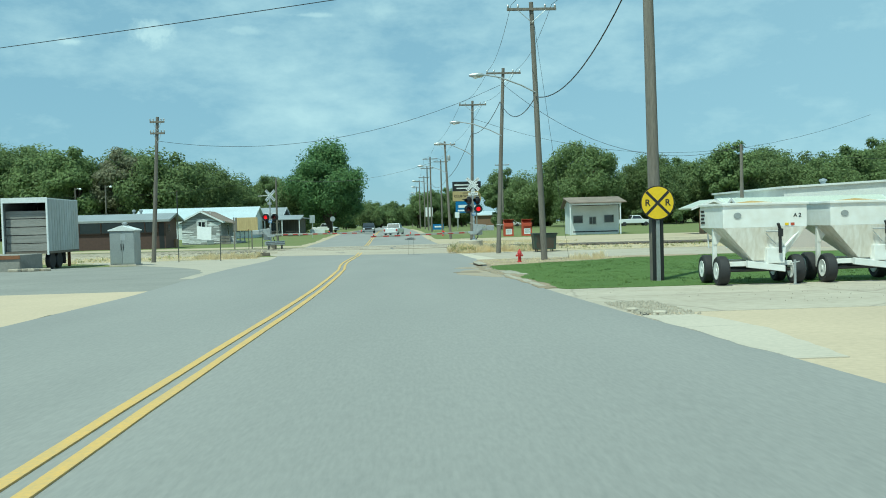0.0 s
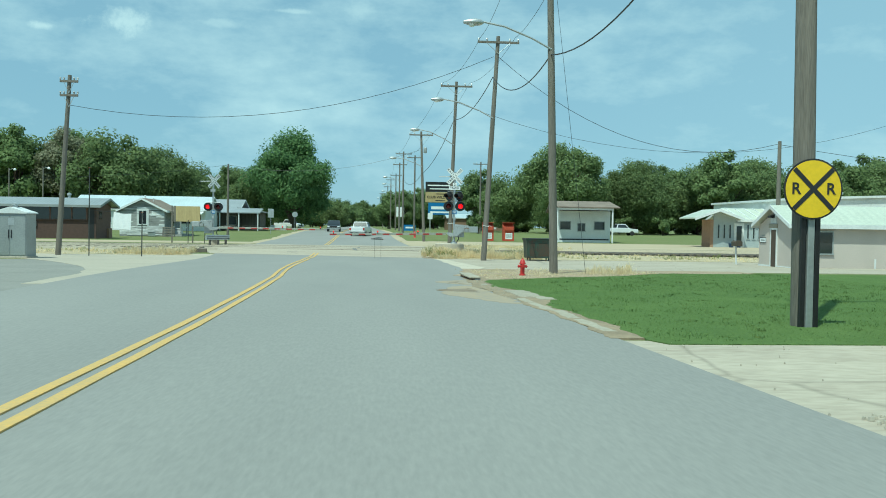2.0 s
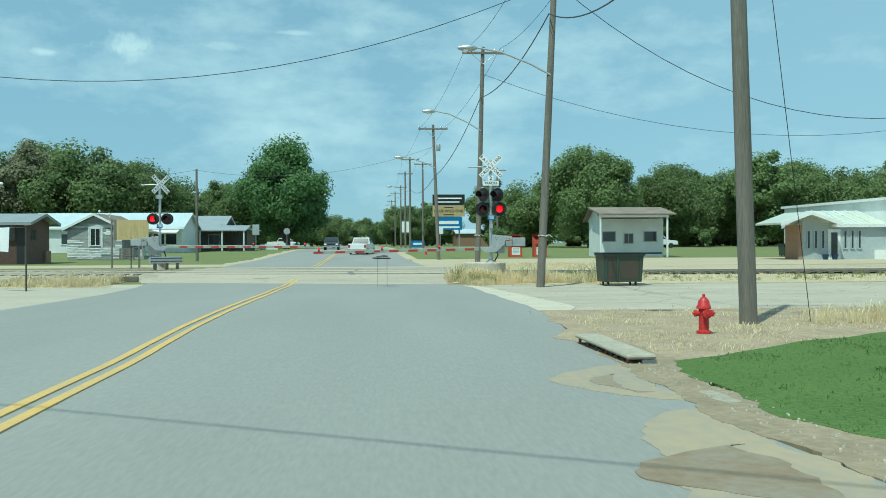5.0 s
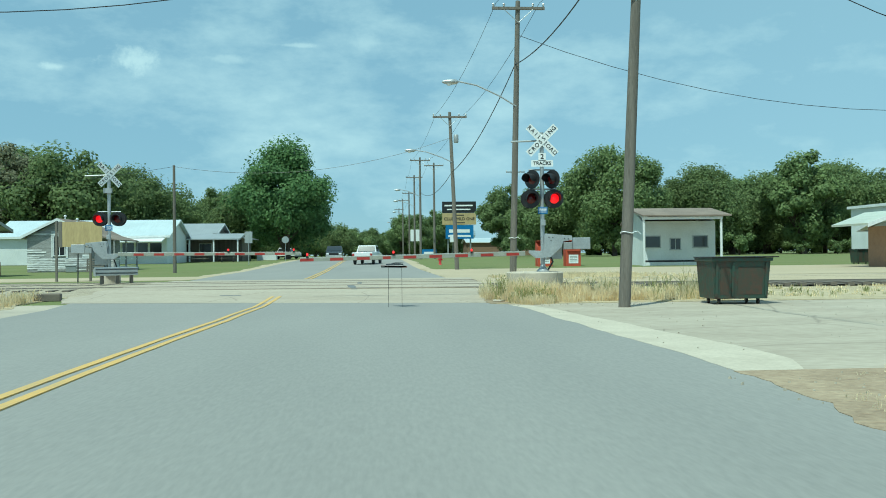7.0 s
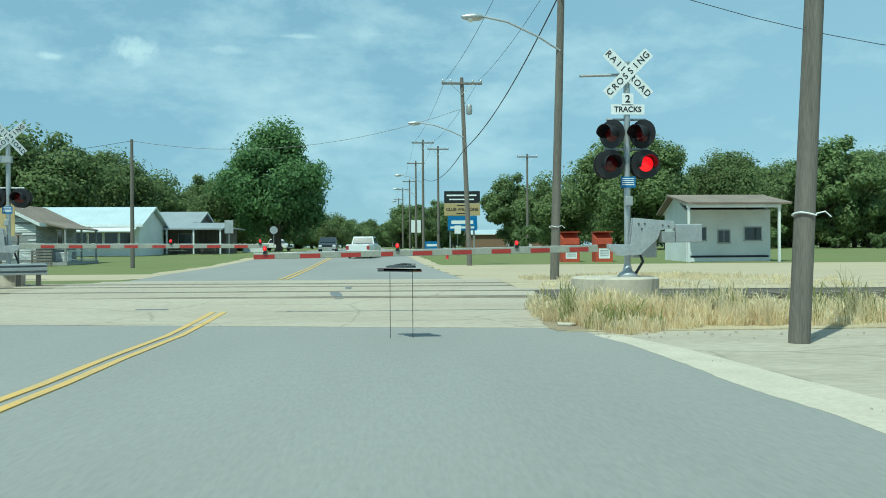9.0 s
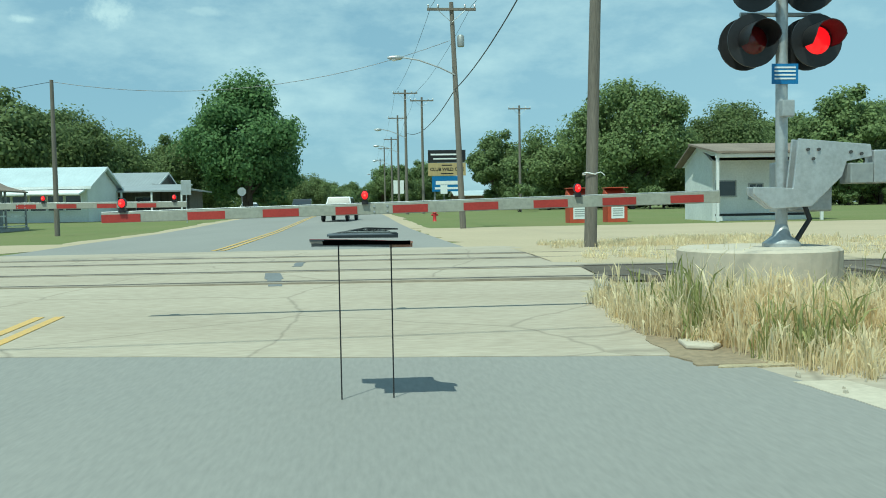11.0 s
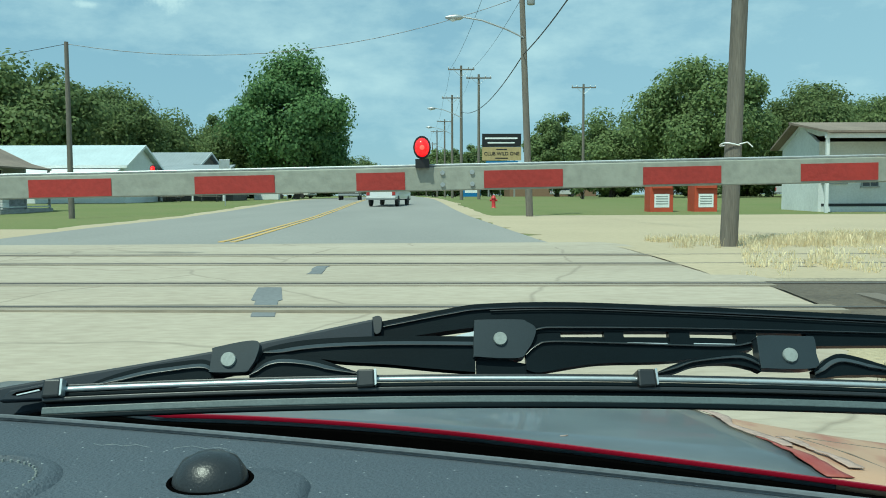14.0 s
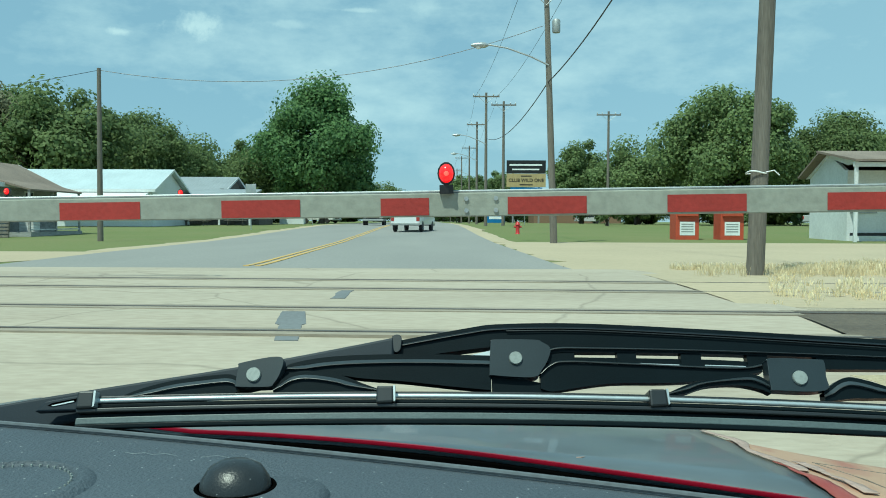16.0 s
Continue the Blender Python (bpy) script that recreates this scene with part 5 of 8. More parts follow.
# dark wood on walls and wing paints in the shadow under the porch
pb = gable_house("porch_building", "grey building with a long covered porch and shade-darkened walls", -27.4, -20.2, 130.0, 140.0, 2.8, 4.4, "pole_wood", "roof_grey", "x", 0.4)
part("porch_roof", prism([(-5.0, 3.0), (-8.5, 2.4), (-8.5, 2.53), (-5.0, 3.17)], -3.6, 7.3, "x"), "roof_grey", pb)
part("side_wing", box(3.62, 6.4, -2.2, 4.0, 0, 2.8), "pole_wood", pb)
part("wing_roof", prism([(3.6, 3.15), (7.3, 2.55), (7.3, 2.67), (3.6, 3.3)], -4.98, 4.4, "y"), "roof_grey", pb)
for k in range(5):
    part("porch_post", box(-3.4 + 2.6 * k - 0.07, -3.4 + 2.6 * k + 0.07, -8.4, -8.26, 0, 2.45), "white_paint", pb)
for k in range(3):
    window(pb, -2.4 + 2.6 * k, -5.0, 0.8, 1.3, 1.2)

# ---------------------------------------------------------------- trees
def tree_parts(seed, height, spread, low, lobes, leaves, leaf_mat, leaf=0.5, pointed=0.0):
    """A tapered trunk with limbs, and a crown of many small leaf clumps about uneven lobes."""
    rng = np.random.RandomState(seed)
    centre = np.array([0, 0, (low + height) / 2])
    half = np.array([spread, spread, (height - low) / 2])
    cs = []
    while len(cs) < lobes:
        p = rng.uniform(-1, 1, 3)
        if np.linalg.norm(p) > 1 or np.linalg.norm(p) < 0.35:
            continue
        squeeze = 1 - pointed * max(0.0, p[2])
        cs.append(centre + p * half * 0.80 * np.array([squeeze, squeeze, 1]))
    cs = np.array(cs)
    rad = rng.uniform(0.14, 0.30, lobes) * spread
    limbs = [tube([(0, 0, -0.1), (0.05 * spread, 0.02, low * 0.7), (0.0, 0.0, height * 0.72)], [height * 0.028, height * 0.021, height * 0.006], 9)]
    for c in cs[: min(lobes, 16)]:
        z0 = rng.uniform(low * 0.55, max(low * 0.9, c[2] * 0.6))
        mid = np.array([c[0] * 0.45, c[1] * 0.45, z0 + (c[2] - z0) * 0.6])
        limbs.append(tube([(0, 0, z0), tuple(mid), tuple(c)], [height * 0.012, height * 0.008, height * 0.002], 6))
    which = rng.randint(0, lobes, leaves)
    d = rng.normal(size=(leaves, 3))
    d /= np.linalg.norm(d, axis=1)[:, None]
    p = cs[which] + d * (rad[which] * rng.uniform(0.2, 1.14, leaves) ** 0.7)[:, None] * np.array([1, 1, 0.85])
    p[:, 2] = np.maximum(p[:, 2], low * 0.75)
    out = d + 0.35 * (p - centre) / half + 0.50 * rng.normal(size=(leaves, 3)) + np.array([0, 0, 0.25])
    out /= np.linalg.norm(out, axis=1)[:, None]
    a = np.cross(out, rng.normal(size=(leaves, 3)))
    a /= np.linalg.norm(a, axis=1)[:, None] + 1e-6
    b = np.cross(out, a)
    b /= np.linalg.norm(b, axis=1)[:, None] + 1e-6
    s = (leaf * rng.uniform(0.5, 1.1, leaves))[:, None]
    v = np.stack([p - a * s * 0.6, p + b * s * 0.42, p + a * s * 0.6, p - b * s * 0.42], 1).reshape(-1, 3)
    me = bpy.data.meshes.new("crown")
    me.from_pydata(v.tolist(), [], np.arange(leaves * 4).reshape(-1, 4).tolist())
    me.materials.append(MAT[leaf_mat])
    return mesh_of("trunk", join(*limbs), MAT["bark"], True), me


def tree(x, y, meshes, scale, turn, label, group="trees", z=None, stretch=1.0):
    ob = thing("tree", label, "tree", pose(x, y, G(y) - (0.4 if y > 120 else 0.0) if z is None else z, 0, 0, turn) @ Matrix.Diagonal((scale * stretch, scale * stretch, scale, 1)), group)
    for name, me in zip(("trunk", "crown"), meshes):
        o = new(name, me)
        o.parent = ob
    return ob


T_BIG = tree_parts(3, 17.8, 8.8, 1.2, 130, 52000, "leaf_c", 0.40, 0.62)
T_ROUND = tree_parts(11, 15.5, 8.8, 1.2, 110, 42000, "leaf_a", 0.38, 0.15)
T_OVAL = tree_parts(23, 13.5, 5.6, 0.6, 80, 26000, "leaf_b", 0.38, 0.3)
T_WIDE = tree_parts(37, 12.0, 7.0, 0.5, 90, 30000, "leaf_a", 0.38, 0.1)
T_DRY = tree_parts(29, 15.2, 5.2, 2.0, 60, 15000, "leaf_dry", 0.36, 0.3)
T_SHRUB = tree_parts(41, 3.6, 2.2, 0.5, 12, 2500, "leaf_b", 0.3, 0.0)
tree(-14.8, 152, T_BIG, 1.0, 20, "tall dense green maple by the road", stretch=1.02)
tree(-22.0, 158, T_WIDE, 0.85, 80, "broad green tree behind the buildings")
tree(-9.0, 175, T_WIDE, 0.55, 10, "broad green tree by the road")
rng = random.Random(5)
row = [(-31, 185, 1.05), (-38, 176, 1.1), (-41, 166, 1.1), (-57, 168, 1.25), (-74, 170, 1.25), (-92, 180, 1.3), (-26, 188, 0.95), (-44, 150, 1.15), (-52, 158, 1.2), (-60, 152, 1.2), (-69, 158, 1.1), (-78, 160, 1.1), (-88, 168, 1.15), (-98, 172, 1.1),
       (-110, 180, 1.2), (-122, 176, 1.15), (-28, 200, 1.0), (-35, 210, 1.1), (-48, 178, 1.1), (-64, 180, 1.1), (-82, 186, 1.2), (-104, 196, 1.2)]
for k, (x, y, s) in enumerate(row):
    tall = 1.22 if x < -42 else 1.0
    tree(x, y, (T_OVAL, T_WIDE, T_ROUND)[k % 3], s * tall * rng.uniform(0.86, 1.08) * (0.9 if k % 3 == 2 else 1.0), rng.uniform(0, 360), "broad green tree in the far tree line", "far tree line")
tree(-51.5, 152, T_DRY, 1.16, 40, "tall tree with dry brown thinning top", "far tree line")
tree(30.5, 146, T_ROUND, 1.03, 70, "large round green tree behind the shed")
tree(23.5, 158, T_WIDE, 0.95, 150, "broad green tree behind the shed")
tree(9.5, 252, T_WIDE, 0.85, 30, "broad green tree far along the road", "far tree line")
tree(14.0, 264, T_OVAL, 0.9, 130, "broad green tree far along the road", "far tree line")
tree(6.0, 285, T_WIDE, 0.8, 200, "broad green tree far along the road", "far tree line")
for x, y, s in ((2.8, 236, 0.86), (6.6, 229, 0.82), (11.5, 240, 0.95)):
    tree(x, y, T_OVAL, s, 47 * x, "slender green tree beyond the road signs", "far tree line")
tree(21.5, 190, T_OVAL, 1.1, 15, "broad green tree behind the sign")
row = [(48, 166, 1.1), (56, 168, 1.15), (72, 168, 1.2), (81, 170, 1.2), (102, 176, 1.25), (44, 150, 1.08), (52, 158, 1.03), (59, 150, 1.05), (67, 156, 1.0), (76, 150, 1.05), (86, 158, 1.1), (97, 162, 1.15), (108, 160, 1.1), (120, 168, 1.2), (134, 172, 1.2), (41, 164, .9),
       (28, 215, 1.0), (36, 185, 1.0), (16, 260, 1.0), (150, 180, 1.2), (64, 172, 1.1), (92, 176, 1.2)]
for k, (x, y, s) in enumerate(row):
    tree(x, y, (T_WIDE, T_OVAL, T_ROUND)[k % 3], s * (1.1 if x > 58 else 1.0) * rng.uniform(0.92, 1.05) * (0.85 if k % 3 == 2 else 1.0), rng.uniform(0, 360), "broad green tree in the far tree line", "far tree line")
for x, y, s in ((9, 330, 1.2), (14, 350, 1.15), (3, 420, 1.1), (-9, 430, 1.1), (-16, 330, 1.0), (-24, 300, 1.1), (-32, 280, 1.1), (-14, 400, 1.1), (-2, 520, 1.2), (20, 300, 1.0), (-20, 260, .9), (6, 470, 1.1), (-5, 560, 1.2)):
    tree(x, y, (T_WIDE, T_OVAL)[int(abs(x)) % 2], s, rng.uniform(0, 360), "broad green tree far down the road", "far tree line")
tree(14.6, 132, T_SHRUB, 1.0, 0, "small dark shrub beside the road sign")
T_BUSH = tree_parts(53, 5.0, 5.0, 0.2, 40, 9000, "leaf_a", 0.38, 0.0)
for k in range(60):
    side = 1 if k % 2 else -1
    x = side * (24 + 2.1 * k) + rng.uniform(-3, 3)
    ob = tree(x, 168 + 8 * rng.random() + 0.2 * abs(x), T_BUSH, rng.uniform(0.8, 1.3), rng.uniform(0, 360), "dense low green bush under the tree line", "bushes under the tree line")
    ob.name = "bush"
for k in range(11):
    ob = tree(29 + 6.4 * k + rng.uniform(-3, 3), 138 + rng.uniform(0, 12), T_SHRUB, rng.uniform(0.5, 1.1), rng.uniform(0, 360), "low yellow-green brush before the tree line", "bushes under the tree line")
    ob.name = "bush"
for k in range(14):
    ob = tree(-45 + 6.5 * k + rng.uniform(-2, 2), 330 + rng.uniform(-10, 200) if abs(-45 + 6.5 * k) > 8 else 620, T_BUSH, rng.uniform(1.2, 1.8), rng.uniform(0, 360), "dense low green bush far down the road", "bushes under the tree line")
    ob.name = "bush"

for k in range(30):
    # low woods that close the view down the road
    x = -66 + 3.9 * k + rng.uniform(-1.5, 1.5)
    y = 300 + rng.uniform(0, 60) if not -26 < x < 6 else 640 + rng.uniform(0, 30)
    ob = tree(x, y, T_BUSH, rng.uniform(1.0, 1.5) * (1.7 if y > 600 else 1.0), rng.uniform(0, 360), "dense low green bush far down the road", "bushes under the tree line")
    ob.name = "bush"

# ---------------------------------------------------------------- grain wagons
def grain_wagon(m, label):
    """A gravity wagon: a shallow box over a hopper that narrows to a chute, on four tyres."""
    ob = thing("grain_wagon", label, "grain wagon", m, "grain wagons on the lawn edge")
    def ring(x0, x1, y0, y1, z):
        return [(x0, y0, z), (x1, y0, z), (x1, y1, z), (x0, y1, z)]
    top, rim, floor_ = ring(-0.94, 0.94, -0.75, 0.75, 1.89), ring(-0.935, 0.935, -0.745, 0.745, 1.34), ring(-0.24, 0.40, -0.62, -0.15, 0.56)
    inner = [ring(-0.90, 0.90, -0.71, 0.71, 1.89), ring(-0.89, 0.89, -0.70, 0.70, 1.85)]
    part("upper_box", tube_rings([rim, top, *inner], caps=False), "wagon_white", ob, bevel=0.012)
    for x0, x1, y0, y1 in ((-0.97, 0.97, -0.79, -0.73), (-0.97, 0.97, 0.73, 0.79), (-0.98, -0.92, -0.73, 0.73), (0.92, 0.98, -0.73, 0.73)):
        part("top_rail", box(x0, x1, y0, y1, 1.85, 1.91), "wagon_white", ob, bevel=0.01)
    part("hopper", tube_rings([floor_, rim], caps=True), "wagon_grimy", ob, "grimy white tapered steel hopper", bevel=0.008)
    part("grain_load", (inner[1] + [(0, 0, 1.97)], [(0, 1, 4), (1, 2, 4), (2, 3, 4), (3, 0, 4)]), "grain", ob, "heap of golden grain")
    part("brace", tube([(0.42, -0.70, 0.84), (0.86, -0.70, 1.33)], 0.03, 8), "wagon_white", ob, smooth=True)
    part("frame_beam", box(-0.9, 0.85, -0.60, -0.50, 0.44, 0.55), "wagon_white", ob, bevel=0.01)
    part("frame_beam", box(-0.9, 0.85, 0.50, 0.60, 0.44, 0.55), "wagon_white", ob, bevel=0.01)
    part("tongue", prism([(-0.42, 0.42), (0.42, 0.30), (0.42, 0.44), (-0.42, 0.58)], -0.80, -0.68, "y"), "wagon_white", ob, bevel=0.01)
    for y in (-0.52, 0.42):
        part("axle", tube([(-0.85, y, 0.345), (0.7, y, 0.345)], 0.04, 8), "black", ob, smooth=True)
    for x, y in ((-0.87, 0.0), (0.84, 0.3)):
        leg = part("corner_leg", box(x - 0.045, x + 0.045, y - 0.045, y + 0.045, 0.34, 1.36), "wagon_white", ob, bevel=0.01)
        part("gusset", prism([(-0.045, 0.95), (0.045, 0.95), (0.045 + (0.25 if x < 0 else 0.0), 1.37), (-0.045 - (0.0 if x < 0 else 0.25), 1.37)], y - 0.06, y - 0.048, "y"), "wagon_white", leg, at=pose(x, 0, 0))
    part("chute", prism([(0.02, 0.50), (0.40, 0.50), (0.44, 0.86), (0.02, 0.86)], -0.80, -0.45, "y"), "wagon_white", ob, bevel=0.012)
    part("chute_lever", join(tube([(0.28, -0.86, 0.74), (0.28, -0.86, 1.30), (0.22, -0.9, 1.42)], 0.035, 8), box(0.24, 0.33, -0.91, -0.84, 1.12, 1.30)), "black", ob)
    part("crank", join(tube([(0.0, -0.78, 1.24), (0.26, -0.84, 1.24)], 0.02, 6), tube([(0.0, -0.78, 1.20), (0.2, -0.8, 0.95)], 0.01, 6)), "galvanised", ob, smooth=True)
    part("jack", join(tube([(0.56, -0.95, 0.02), (0.56, -0.95, 0.58)], 0.03, 8), box(0.46, 0.66, -1.02, -0.88, 0.0, 0.02), tube([(0.46, -0.96, 0.5), (0.66, -0.96, 0.54)], 0.015, 6)), "galvanised", ob)
    for k, z in enumerate((1.44, 1.53, 1.62, 1.71)):
        part("marking", box(-0.948, -0.936, 0.42 + 0.04 * (k % 2), 0.66, z, z + 0.05), "letter", ob)
    for x in (0.44, 0.57):
        part("reflector", box(x, x + 0.08, -0.757, -0.735, 1.37, 1.43), "bin_orange" if x > 0.5 else "sign_yellow", ob, "small dull reflector")
    part("maker_badge", moved(disc(0.085, -0.012, 0.0, 20), pose(-0.62, -0.752, 1.62) @ Matrix.Diagonal((1, 1, 0.8, 1))), "cabinet_grey", ob, smooth=True)
    words("A 2", 0.12, "letter", ob, pose(0.72, -0.7525, 1.60) @ FRONT)
    for x in (-0.91, 0.77):
        for y in (-0.52, 0.42):
            turn_ = pose(x, y, 0.345, 0, 0, -5) @ pose(0, 0, 0, 0, 90, 0)
            w = part("wheel", moved(lathe([(0.19, -0.11), (0.30, -0.118), (0.335, -0.09), (0.345, 0.0), (0.335, 0.09), (0.30, 0.118), (0.19, 0.11)], 24), turn_), "rubber", ob, "worn black tyre", smooth=True)
            part("rim", moved(lathe([(0.0, -0.13), (0.05, -0.128), (0.06, -0.114), (0.15, -0.113), (0.175, -0.122), (0.2, -0.122), (0.205, -0.1), (0.205, 0.1), (0.2, 0.122), (0.175, 0.122), (0.15, 0.113), (0.0, 0.12)], 20), turn_), "wagon_white", w, "white steel wheel rim", smooth=True)
    return ob


MAT["wagon_grimy"] = material("wagon_grimy", (0.80, 0.77, 0.72), 0.6, second=(0.56, 0.49, 0.39), scale=1.0, fine=6, amount=0.7, stretch=(2, 2, 0.5))
grain_wagon(pose(8.40, 19.45, G(19.5) + 0.02, 0, 0, 1) @ Matrix.Diagonal((1.09, 1.0, 1.03, 1)), "white steel gravity grain wagon with a full load")
grain_wagon(pose(11.02, 19.5, G(19.5) + 0.02, 0, 0, 1) @ Matrix.Diagonal((1.09, 1.0, 1.03, 1)), "white steel gravity grain wagon parked beside another")

MAT["dark_steel"] = material("dark_steel", (0.07, 0.075, 0.07), 0.7, metal=0.2, scale=3, fine=20)
rot = thing("old_tie", "dark rotten timber end beside the crossing", "timber", pose(-10.55, 60.3, G(60.3) - 0.02, 0, 0, 12))
part("timber", box(-0.45, 0.3, -0.16, 0.16, 0.0, 0.26), "tie", rot, bevel=0.04)

# ---------------------------------------------------------------- things right of the road
hy = thing("fire_hydrant", "red cast-iron fire hydrant in dry grass", "fire hydrant", pose(4.88, 36.6, G(36.6) + 0.03) @ Matrix.Diagonal((0.72, 0.72, 0.72, 1)))
part("barrel", lathe([(0.15, 0.0), (0.15, 0.05), (0.105, 0.07), (0.10, 0.5), (0.15, 0.52), (0.15, 0.56), (0.125, 0.6), (0.11, 0.68), (0.06, 0.75), (0.03, 0.76), (0.03, 0.82), (0.0, 0.825)], 18), "hydrant_red", hy, smooth=True)
for a, r, l in ((180, 0.055, 0.2), (0, 0.055, 0.2), (-90, 0.075, 0.22)):
    part("nozzle", moved(lathe([(r, 0.05), (r, l - 0.05), (r * 1.3, l - 0.05), (r * 1.3, l), (r * 0.4, l + 0.01), (r * 0.4, l + 0.04), (0.0, l + 0.04)], 12), pose(0, 0, 0.42, 0, 0, a) @ pose(0, 0, 0, 0, 90, 0)), "hydrant_red", hy, smooth=True)

dm = thing("dumpster", "dark green rusty steel dumpster on castors", "dumpster", pose(9.1, 55.8, G(55.8) + 0.01) @ Matrix.Diagonal((0.95, 1.0, 1.1, 1)))
def _ring(w, d0, d1, z):
    return [(-w, d0, z), (w, d0, z), (w, d1, z), (-w, d1, z)]
part("body", tube_rings([_ring(0.76, -0.48, 0.55, 0.14), _ring(0.82, -0.58, 0.62, 1.08), _ring(0.77, -0.55, 0.59, 1.08), _ring(0.74, -0.5, 0.55, 0.9)]), "dumpster_green", dm, bevel=0.01)
part("rim", join(box(-0.86, 0.86, -0.64, -0.57, 1.04, 1.12), box(-0.86, 0.86, 0.6, 0.66, 1.04, 1.12), box(-0.86, -0.79, -0.57, 0.6, 1.04, 1.12), box(0.79, 0.86, -0.57, 0.6, 1.04, 1.12)), "dumpster_green", dm, bevel=0.008)
for x in (-0.7, -0.24, 0.7):
    part("rib", prism([(-0.485, 0.2), (-0.57, 1.0), (-0.60, 1.0), (-0.515, 0.2)], x - 0.035, x + 0.035, "x"), "dumpster_green", dm)
for x0, x1 in ((-0.6, -0.34), (-0.1, 0.6)):
    part("rusty_panel", prism([(-0.49, 0.24), (-0.562, 0.9), (-0.57, 0.9), (-0.498, 0.24)], x0, x1, "x"), "old_rust", dm, "rust-brown worn front panel")
part("lid", prism([(-0.68, 1.125), (0.66, 1.125), (0.68, 1.15), (-0.70, 1.15)], -0.88, 1.0, "x"), "black", dm, "black plastic lid")
for x in (-0.56, 0.56):
    for y in (-0.32, 0.4):
        part("castor", join(moved(disc(0.065, -0.025, 0.025, 14), pose(x, y, 0.065, 0, 0, 90)), box(x - 0.04, x + 0.04, y - 0.03, y + 0.03, 0.08, 0.15)), "black", dm)

copy_thing(dm, pose(34.2, 92.5, 0.01) @ Matrix.Diagonal((0.85, 0.85, 0.9, 1)))
mbx = thing("mailbox", "rusty red mailbox on a leaning white post", "mailbox", pose(19.7, 53.6, G(53.6)))
part("post", tube([(0, 0, 0), (-0.05, 0, 1.1)], 0.05, 8), "white_paint", mbx, smooth=True)
part("box", prism([(-0.2, 1.02), (0.2, 1.02), (0.2, 1.24), (0.12, 1.33), (-0.12, 1.33), (-0.2, 1.24)], -0.3, 0.25, "y"), "old_rust", mbx, bevel=0.01)
for x in (26.9, 27.6):
    pt = thing("flower_pot", "dark blue glazed flower pot by the door", "flower pot", pose(x + 4.85, 82.15, -0.04))
    part("pot", lathe([(0.15, 0), (0.22, 0.3), (0.24, 0.4), (0.26, 0.44), (0.21, 0.44), (0.18, 0.3)], 14), "navy", pt, smooth=True)

# broken kerb with a storm drain mouth, sunk into the verge
def kerb(x, y, length, w, h, seed):
    """One cast length of kerb, its ends and back edge broken away."""
    r = random.Random(seed)
    ob = thing("kerb", "broken pale concrete kerb sunk into the verge", "kerb", pose(x, y, G(y + length / 2), math.degrees(math.atan2(G(y + length) - G(y), length)), 0, 1.2 + r.uniform(-1.5, 1.5)), "kerb stones")
    front = [(-w / 2 + r.uniform(-0.03, 0.03), length * k / 8) for k in range(9)]
    back = [(w / 2 + r.uniform(-0.12, 0.12) * w, length * k / 8 + r.uniform(-0.05, 0.05)) for k in range(9)]
    part("stone", prism(front + back[::-1], -0.04, h, "z"), "kerb_stone", ob, bevel=0.02)


for k, (xk, yk, length, w, h) in enumerate(((3.42, 26.85, 2.0, 0.50, 0.06), (3.62, 26.2, 0.6, 0.34, 0.05), (3.20, 23.9, 1.5, 0.20, 0.045), (3.12, 25.5, 1.0, 0.18, 0.045), (3.30, 22.4, 1.4, 0.22, 0.045), (3.36, 20.6, 1.7, 0.24, 0.04), (2.95, 31.0, 0.6, 0.16, 0.04))):
    kerb(xk, yk, length, w, h, k)
r_ = np.random.RandomState(77)
verts, faces = [], []
for x0, x1, y0, y1, n, s0, s1 in ((2.75, 3.15, 26.5, 36.5, 300, 0.006, 0.02), (3.62, 4.6, 12.3, 15.0, 800, 0.006, 0.03), (3.4, 14.0, 14.0, 19.3, 160, 0.004, 0.012), (3.4, 15.0, 40.6, 56.0, 90, 0.006, 0.018), (3.0, 9.5, 39.8, 42.4, 130, 0.006, 0.022), (3.1, 6.6, 55.4, 56.6, 26, 0.010, 0.03)):
    for _ in range(n):
        x, y, s = r_.uniform(x0, x1), r_.uniform(y0, y1), r_.uniform(s0, s1)
        o, z = len(verts), G(y) + 0.03
        a = r_.uniform(0, 6.28)
        for q in range(4):
            ca, sa = math.cos(a + q * 1.571) * s * r_.uniform(0.7, 1.3), math.sin(a + q * 1.571) * s * r_.uniform(0.7, 1.3)
            verts += [(x + ca, y + sa, z - 0.01), (x + ca * 0.6, y + sa * 0.6, z + s * r_.uniform(0.5, 0.9))]
        faces += [(o + 1, o + 3, o + 5, o + 7)] + [(o + 2 * q, o + (2 * q + 2) % 8, o + (2 * q + 3) % 8, o + 2 * q + 1) for q in range(4)]
me = bpy.data.meshes.new("loose_stones")
me.from_pydata(verts, [], faces)
me.materials.append(MAT["pale_stone"])
tagged(new("loose_stones", me), "loose pale stones and broken concrete crumbs", "stones", kind="stuff")
inlet = thing("storm_drain", "concrete storm drain inlet with iron bars", "drain", pose(2.86, 34.5, G(34.5), 0, 0, 2))
part("slab", box(-0.15, 0.2, -1.1, 1.1, 0.085, 0.14), "kerb_stone", inlet, bevel=0.03)
part("back", box(0.03, 0.19, -1.1, 1.1, -0.1, 0.083), "patch", inlet)
for k in range(6):
    part("bar", tube([(-0.1, -1.0 + 0.4 * k, 0.0), (-0.1, -1.0 + 0.4 * k, 0.09)], 0.02, 6), "rust", inlet)
